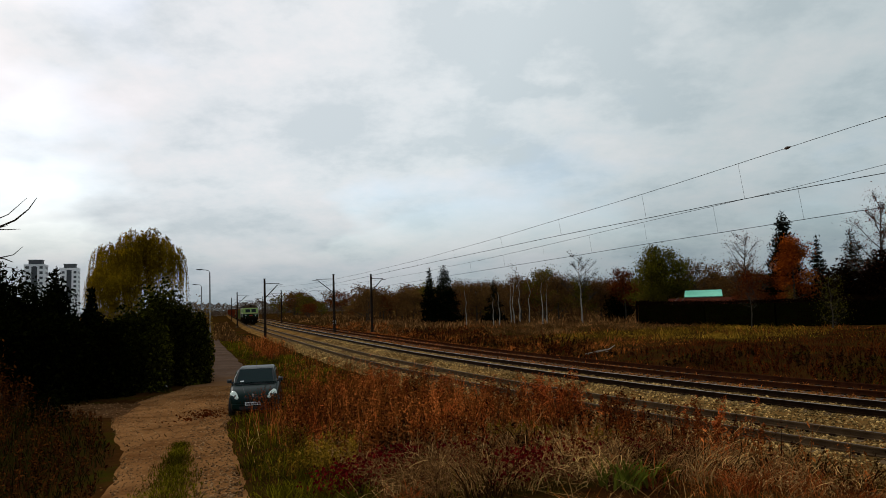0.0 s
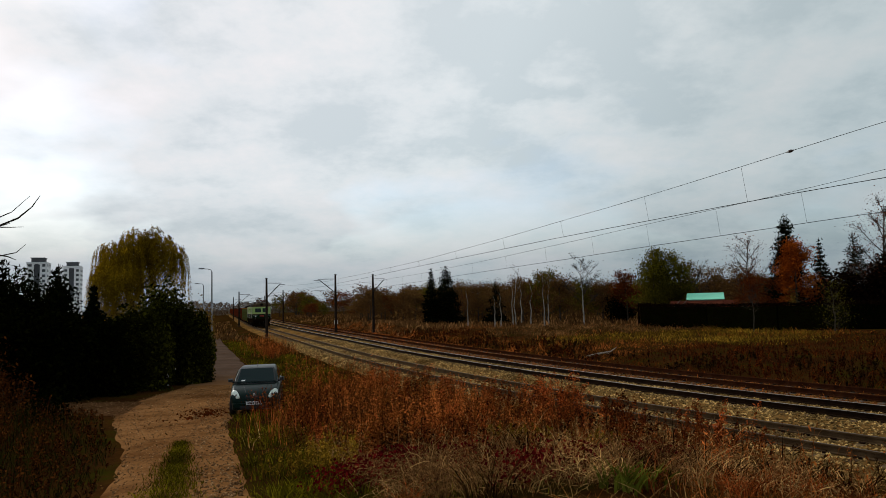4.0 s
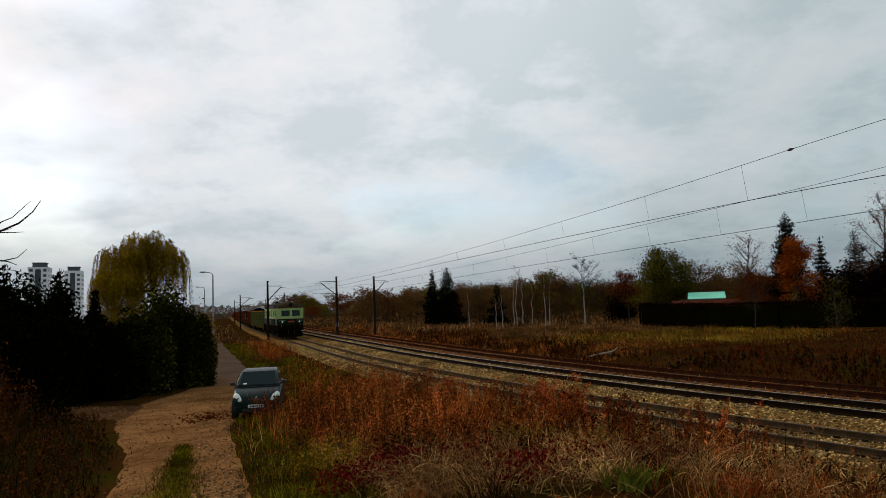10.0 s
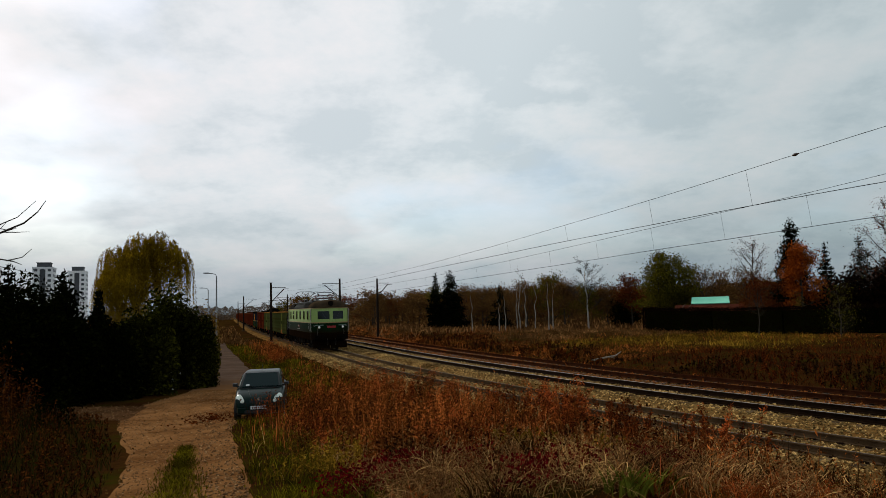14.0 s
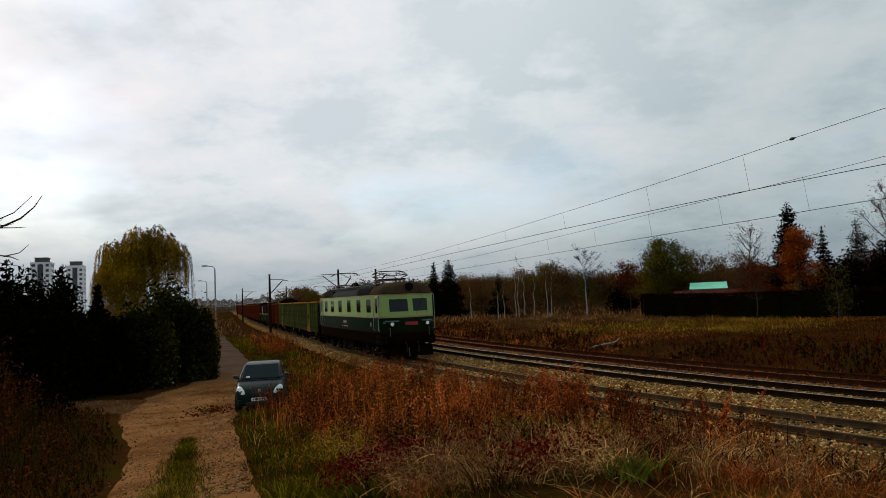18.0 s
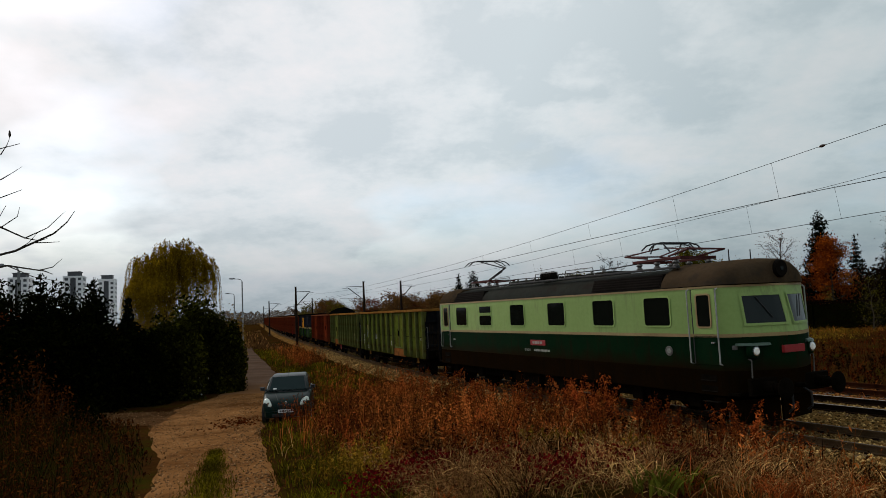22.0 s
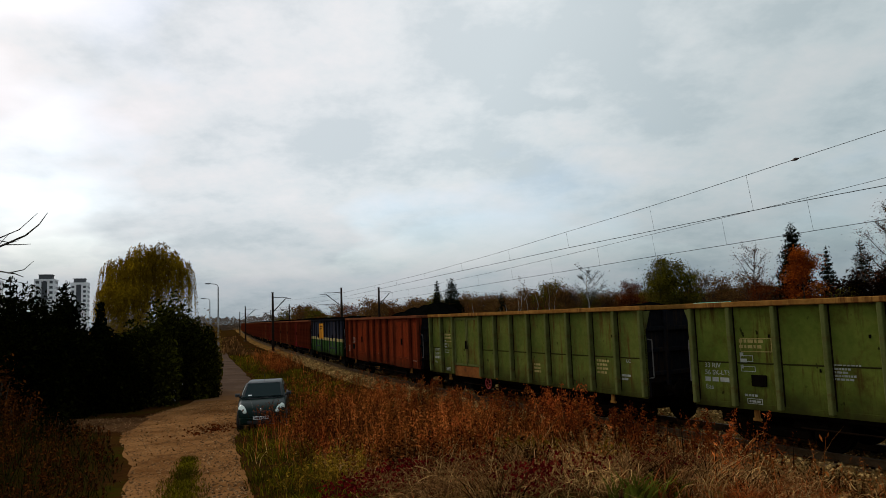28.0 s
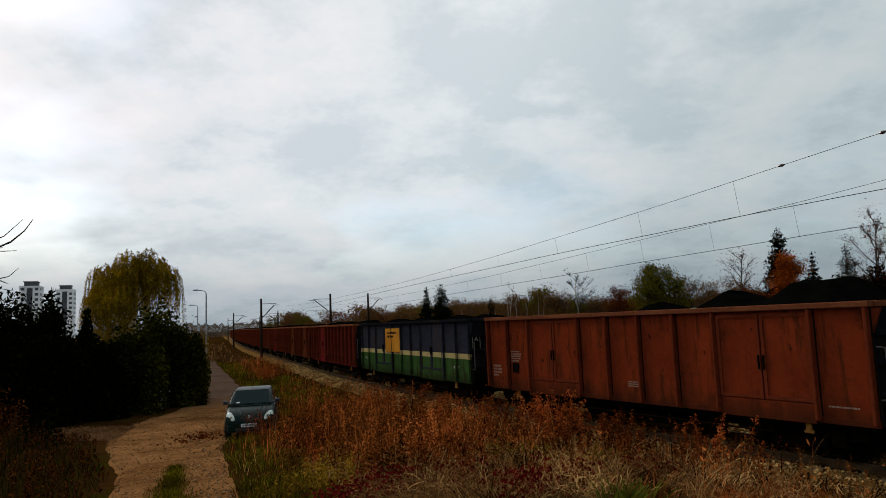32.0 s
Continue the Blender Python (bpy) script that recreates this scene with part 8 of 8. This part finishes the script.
def build_hut():
    T = thing("garden_hut", "small plastered hut with a mint green tin roof and tiled lean-to", "hut", at=pose(28.9, 75.6, float(ground_z(28.9, 75.6)[0]), 0, 0, -21))
    part("wall", Shape().box(-1.75, 1.75, -1.2, 1.6, 0, 2.75), M["plaster"], T)
    part("tin_roof", Shape().loft([[(x, -1.35, 2.72), (x, 1.8, 3.42), (x, 1.8, 3.48), (x, -1.35, 2.78)] for x in (-1.95, 1.95)]), M["green_tin"], T, "mint green sheet roof")
    for i in range(9):
        x = -1.8 + i * 0.45
        part("roof_seam", Shape().loft([[(x + a, -1.36, 2.78 + b), (x + a, 1.8, 3.48 + b)] [::1] + [(x + a + 0.03, 1.8, 3.48 + b), (x + a + 0.03, -1.36, 2.78 + b)] for a, b in ((0, 0), (0, 0.02))]), M["green_tin"], T)
    part("lean_to_roof", Shape().loft([[(x, -4.0, 1.75), (x, -1.3, 2.55), (x, -1.3, 2.63), (x, -4.0, 1.83)] for x in (-3.6, 3.4)]), M["red_tile"], T, "red tiled lean-to roof")
    part("lean_to_wall", Shape().box(-3.3, 3.1, -3.7, -1.25, 0, 1.75), M["plaster"], T)
    for x in (-2.6, -1.9):
        part("rafter", Shape().tube((x - 0.7, -3.9, 1.88), (x, -1.3, 2.72), 0.04, n=5), M["timber"], T)


build_hut()


def build_lamp(x, y, h, label):
    z = float(ground_z(x, y)[0])
    T = thing("street_lamp", label, "street lamp", "street lamps", pose(x, y, z))
    part("pole", Shape().tube((0, 0, -0.1), (0, 0, h), 0.11, 0.065, 10), M["lamp_pole"], T)
    part("arm", Shape().pipe([(0, 0, h), (-0.12, 0, h + 0.22), (-0.45, 0, h + 0.32), (-0.95, 0, h + 0.36)], 0.04), M["lamp_pole"], T)
    part("lamp_head", Shape().loft([[(xx, -w, h + 0.33 - b), (xx, w, h + 0.33 - b), (xx, w * 0.7, h + 0.45), (xx, -w * 0.7, h + 0.45)] for xx, w, b in ((-0.85, 0.08, 0), (-1.1, 0.13, 0.03), (-1.45, 0.10, 0.0))]), M["steel"], T)


build_lamp(-25.9, 75.8, 7.75, "grey concrete street lamp beside the lane")
build_lamp(-40.0, 113.0, 7.6, "grey concrete street lamp beside the lane")
build_lamp(-23.6, 34.5, 6.6, "grey concrete street lamp among the garden trees")


# white scraps in the shrubs by the lane
for x, y, w, h, lab in ((-12.35, 33.0, 0.22, 0.3, "white plastic bag caught at the lane's edge"), (-12.15, 32.6, 0.14, 0.16, "crumpled white scrap by the lane")):
    z = float(ground_z(x, y)[0])
    T = thing("litter", lab, "litter", at=pose(x, y, z))
    rn = random.Random(int(x * 100))
    part("bag", Shape().loft([[(math.cos(a * 1.05) * w * k * rn.uniform(0.7, 1.2), math.sin(a * 1.05) * w * k * rn.uniform(0.7, 1.2), h * zz) for a in range(6)] for k, zz in ((0.8, 0), (1.0, 0.35), (0.7, 0.7), (0.2, 1.0))]), M["paper"], T)


# ---- the parked car ----
def build_car():
    x0, y0 = -6.60, 24.03
    z0 = float(ground_z(x0, y0)[0]) + 0.03
    C = thing("car", "dark green small hatchback parked on the verge", "car", at=pose(x0, y0, z0, 0, 0, -78.5) @ Matrix.Diagonal((0.97, 0.955, 0.965, 1)))

    def ring(x, w, zb, zt, r=0.14):
        """One section: flat bottom, rounded shoulders."""
        pts = []
        for cy, cz, t0 in ((w - r, zt - r, 0), (-w + r, zt - r, 90)):
            for k in (0, 30, 60, 90):
                t = radians(t0 + k)
                pts.append((x, cy + r * math.cos(t), cz + r * math.sin(t)))
        pts += [(x, -w, (zb + zt) / 2), (x, -w * 0.96, zb + 0.08), (x, -w * 0.9, zb), (x, w * 0.9, zb), (x, w * 0.96, zb + 0.08), (x, w, (zb + zt) / 2)]
        return pts
    body = [(1.80, 0.58, 0.30, 0.60, 0.10), (1.76, 0.68, 0.24, 0.68, 0.12), (1.62, 0.77, 0.20, 0.80, 0.14), (1.30, 0.81, 0.20, 0.91, 0.14), (0.95, 0.825, 0.20, 0.99, 0.13), (0.70, 0.83, 0.20, 1.02, 0.10), (-0.6, 0.83, 0.20, 1.03, 0.10), (-1.45, 0.82, 0.22, 1.03, 0.12), (-1.72, 0.78, 0.28, 1.00, 0.14), (-1.82, 0.68, 0.36, 0.92, 0.14)]
    part("body", Shape().loft([ring(*b) for b in body]), M["car_paint"], C, "glossy dark green body", True)
    cabin = [(0.92, 0.72, 0.985, 0.992, 0.002), (0.55, 0.735, 0.98, 1.20, 0.05), (0.18, 0.66, 0.98, 1.43, 0.08), (-0.05, 0.63, 0.98, 1.485, 0.08), (-0.7, 0.62, 0.98, 1.50, 0.08), (-1.30, 0.62, 0.98, 1.47, 0.09), (-1.60, 0.66, 0.98, 1.22, 0.08), (-1.72, 0.70, 0.96, 1.0, 0.01)]
    part("cabin", Shape().loft([ring(*b) for b in cabin]), M["car_paint"], C, "", True)

    def sheet(P, mat, name, label="", th=0.012):
        a = Vector(P[1]) - Vector(P[0])
        b = Vector(P[2]) - Vector(P[0])
        nrm = a.cross(b).normalized() * th
        s = Shape().loft([[tuple(Vector(p)) for p in P], [tuple(Vector(p) + nrm) for p in P]])
        return part(name, s, mat, C, label)
    sheet([(0.93, -0.64, 1.015), (0.93, 0.64, 1.015), (0.19, 0.55, 1.435), (0.19, -0.55, 1.435)], M["car_glass"], "windscreen", "dark reflecting windscreen", 0.02)
    for y0_, y1_ in ((0.645, 0.555), (-0.645, -0.555)):
        part("windscreen_pillar", Shape().loft([[(0.95, y0_ - 0.03, 1.005), (0.95, y0_ + 0.03, 1.005), (0.91, y0_ + 0.03, 1.035), (0.91, y0_ - 0.03, 1.035)], [(0.20, y1_ - 0.03, 1.435), (0.20, y1_ + 0.03, 1.435), (0.17, y1_ + 0.03, 1.462), (0.17, y1_ - 0.03, 1.462)]]), M["car_plastic"], C)
    # highlight along the roof edge, built as a bright steel strip
    part("roof_gutter", Shape().tube((0.165, -0.56, 1.462), (0.165, 0.56, 1.462), 0.012, n=6), M["steel"], C, "thin bright strip for the highlight on the roof edge")
    part("bonnet_crease", Shape().loft([[(x, y - 0.012, z), (x, y, z + 0.012), (x, y + 0.012, z)] for x, y, z in ((0.95, -0.42, 0.992), (1.35, -0.36, 0.905), (1.66, -0.28, 0.775))]), M["car_paint"], C)
    part("bonnet_crease", Shape().loft([[(x, y - 0.012, z), (x, y, z + 0.012), (x, y + 0.012, z)] for x, y, z in ((0.95, 0.42, 0.992), (1.35, 0.36, 0.905), (1.66, 0.28, 0.775))]), M["car_paint"], C)
    part("parking_slip", Shape().loft([[(0.86, -0.50, 1.08), (0.86, -0.38, 1.08), (0.80, -0.38, 1.115), (0.80, -0.50, 1.115)], [(0.865, -0.50, 1.085), (0.865, -0.38, 1.085), (0.805, -0.38, 1.12), (0.805, -0.50, 1.12)]]), M["paper"], C, "pale slip behind the glass")
    for d in (-1, 1):
        sheet([(0.70, d * 0.755, 1.06), (-0.25, d * 0.755, 1.06), (-0.25, d * 0.668, 1.40), (0.22, d * 0.675, 1.38)][::d], M["car_glass"], "front_side_window", "", 0.012)
        sheet([(-0.32, d * 0.755, 1.06), (-1.35, d * 0.745, 1.08), (-1.22, d * 0.672, 1.38), (-0.32, d * 0.668, 1.40)][::d], M["car_glass"], "rear_side_window", "", 0.012)
        def eye(x, k):
            """An almond outline laid back along the wing."""
            q = []
            for i in range(14):
                t = 2 * math.pi * i / 14
                u, v = 0.175 * k * math.cos(t), 0.118 * k * math.sin(t) * (1 + 0.35 * math.cos(t))
                yy, zz = 0.62 + u * 0.82 - v * 0.45, 0.715 + u * 0.50 + v * 0.85
                q.append((x + 0.05 - 0.9 * max(0.0, yy - 0.46) ** 1.2 - 0.55 * max(0.0, zz - 0.66), d * yy, zz))
            return q
        lamp = part("headlight", Shape().loft([eye(1.66, 1.0), eye(1.79, 1.0), eye(1.81, 0.75)]), M["car_lamp"], C, "clear almond-shaped headlight", True)
        part("reflector", Shape().lathe([(0.035, 0), (0.05, 0.03)], (1.735, d * 0.58, 0.70), "x", 14), M["chrome"], lamp)
        mr = part("mirror", Shape().loft([[(0.66, d * 0.78, 1.03), (0.66, d * 0.97, 1.05), (0.66, d * 0.97, 1.17), (0.66, d * 0.80, 1.17)], [(0.78, d * 0.80, 1.05), (0.76, d * 0.94, 1.07), (0.76, d * 0.94, 1.15), (0.78, d * 0.82, 1.15)]]), M["car_plastic"], C, "black wing mirror")
        part("mirror_foot", Shape().box(0.66, 0.74, d * 0.74, d * 0.82, 1.02, 1.08, 0.01), M["car_plastic"], mr)
        part("indicator", Shape().box(1.72, 1.765, d * 0.52, d * 0.66, 0.50, 0.535, 0.005), M["worn_rim"], C)
        for x in (1.17, -1.20):
            wh = part("wheel", Shape().lathe([(0.20, -0.085), (0.275, -0.09), (0.29, -0.06), (0.292, 0.06), (0.275, 0.09), (0.20, 0.085)], (x, d * 0.735, 0.29), "y", 26), M["tyre"], C, "", True)
            part("rim", Shape().lathe([(0.195, d * 0.02), (0.195, d * 0.088), (0.15, d * 0.080), (0.05, d * 0.092)], (x, d * 0.735, 0.29), "y", 20), M["steel"], wh)
            part("wheel_arch", Shape().lathe([(0.335, d * 0.0), (0.345, d * 0.098), (0.31, d * 0.099), (0.30, d * 0.0)], (x, d * 0.735, 0.29), "y", 26), M["car_plastic"], C)
        part("door_seam", Shape().box(-0.30, -0.29, d * 0.829, d * 0.834, 0.32, 1.0), M["car_plastic"], C)
        part("side_moulding", Shape().box(-1.0, 0.85, d * 0.826, d * 0.842, 0.50, 0.56, 0.004), M["car_plastic"], C)
        part("door_handle", Shape().box(-0.22, -0.06, d * 0.828, d * 0.85, 0.86, 0.895, 0.005), M["car_plastic"], C)
    part("bumper_lip", Shape().loft([[(1.70, y, 0.28), (1.84, y * 0.94, 0.30), (1.85, y * 0.94, 0.44), (1.72, y, 0.46)] for y in (-0.72, -0.4, 0.0, 0.4, 0.72)]), M["car_paint"], C, "front bumper", True)
    part("lower_intake", Shape().box(1.80, 1.862, -0.46, 0.46, 0.25, 0.37, 0.02), M["car_plastic"], C, "black air intake")
    part("grille", Shape().box(1.765, 1.80, -0.30, 0.30, 0.60, 0.665, 0.01), M["car_plastic"], C, "narrow black grille")
    part("badge", Shape().lathe([(0.05, 0), (0.045, 0.02)], (1.755, 0, 0.705), "x", 14), M["chrome"], C, "small chrome oval badge")
    pl = part("number_plate", Shape().box(1.855, 1.87, -0.26, 0.26, 0.395, 0.505, 0.004), M["plate"], C, "white plate with dark bars")
    bars = Shape()
    for i in range(7):
        bars.box(1.87, 1.873, -0.21 + i * 0.062, -0.17 + i * 0.062, 0.42, 0.48)
    part("plate_bars", bars, M["black_paint"], pl)
    part("cowl", Shape().box(0.88, 1.0, -0.62, 0.62, 0.985, 1.012, 0.005), M["car_plastic"], C)
    for y0_, y1_ in ((0.1, 0.55), (-0.5, 0.0)):
        part("wiper", Shape().tube((0.93, y0_, 1.035), (0.90, y1_, 1.055), 0.010, n=5), M["black_paint"], C)
    part("roof_aerial", Shape().tube((0.1, 0.0, 1.48), (-0.15, 0.0, 1.75), 0.006, n=4), M["black_paint"], C)
    part("bonnet_line", Shape().loft([[(0.98, y, 0.998), (0.985, y, 1.004), (0.99, y, 0.998)] for y in (-0.66, 0.66)]), M["car_plastic"], C)


build_car()


# ---- the train rolls by ----
# place along the line of the rear corner of the locomotive's side, by the second
TRAIN = ((0, 156.9), (2, 142.6), (5, 122.6), (8, 103.4), (10, 91.0), (12, 79.0), (14.5, 64.4), (17, 51.3), (19, 41.0), (21, 30.6), (22, 25.4), (23, 20.4), (25, 10.35), (28, -4.9), (32, -24.7))


def train_at(t):
    T, S = [a for a, b in TRAIN], [b for a, b in TRAIN]
    i = min(max(int(np.searchsorted(T, t, "right")) - 1, 0), len(T) - 2)

    def slope(k):
        if k <= 0:
            return (S[1] - S[0]) / (T[1] - T[0])
        if k >= len(T) - 1:
            return (S[-1] - S[-2]) / (T[-1] - T[-2])
        return (S[k + 1] - S[k - 1]) / (T[k + 1] - T[k - 1])
    h = T[i + 1] - T[i]
    u = (t - T[i]) / h
    return ((2 * u ** 3 - 3 * u ** 2 + 1) * S[i] + (u ** 3 - 2 * u ** 2 + u) * h * slope(i) + (3 * u ** 2 - 2 * u ** 3) * S[i + 1] + (u ** 3 - u ** 2) * h * slope(i + 1))


def vehicle_pose(s, b):
    """A vehicle that stands with its two bogies on the line, b metres before and behind s."""
    x0, y0 = on_line(s - b)
    x1, y1 = on_line(s + b)
    return pose(float(x0 + x1) / 2, float(y0 + y1) / 2, 0, 0, 0, math.degrees(math.atan2(float(y0 - y1), float(x0 - x1))))


def motions():
    times = [0.5 * k for k in range(65)]
    walk(LOCO, [(t, vehicle_pose(train_at(t) - 7.95, 4.6)) for t in times])
    for k, w in enumerate(WAGONS):
        walk(w, [(t, vehicle_pose(train_at(t) + 8.525 + 14.04 * k, 4.5)) for t in times])
    fine = [k / 15 for k in range(481)]
    for ob, (x, y, z), r in WHEELS:
        walk(ob, [(t, pose(x, y, z, 0, math.degrees((train_at(0) - train_at(t)) / r), 0)) for t in fine])


motions()
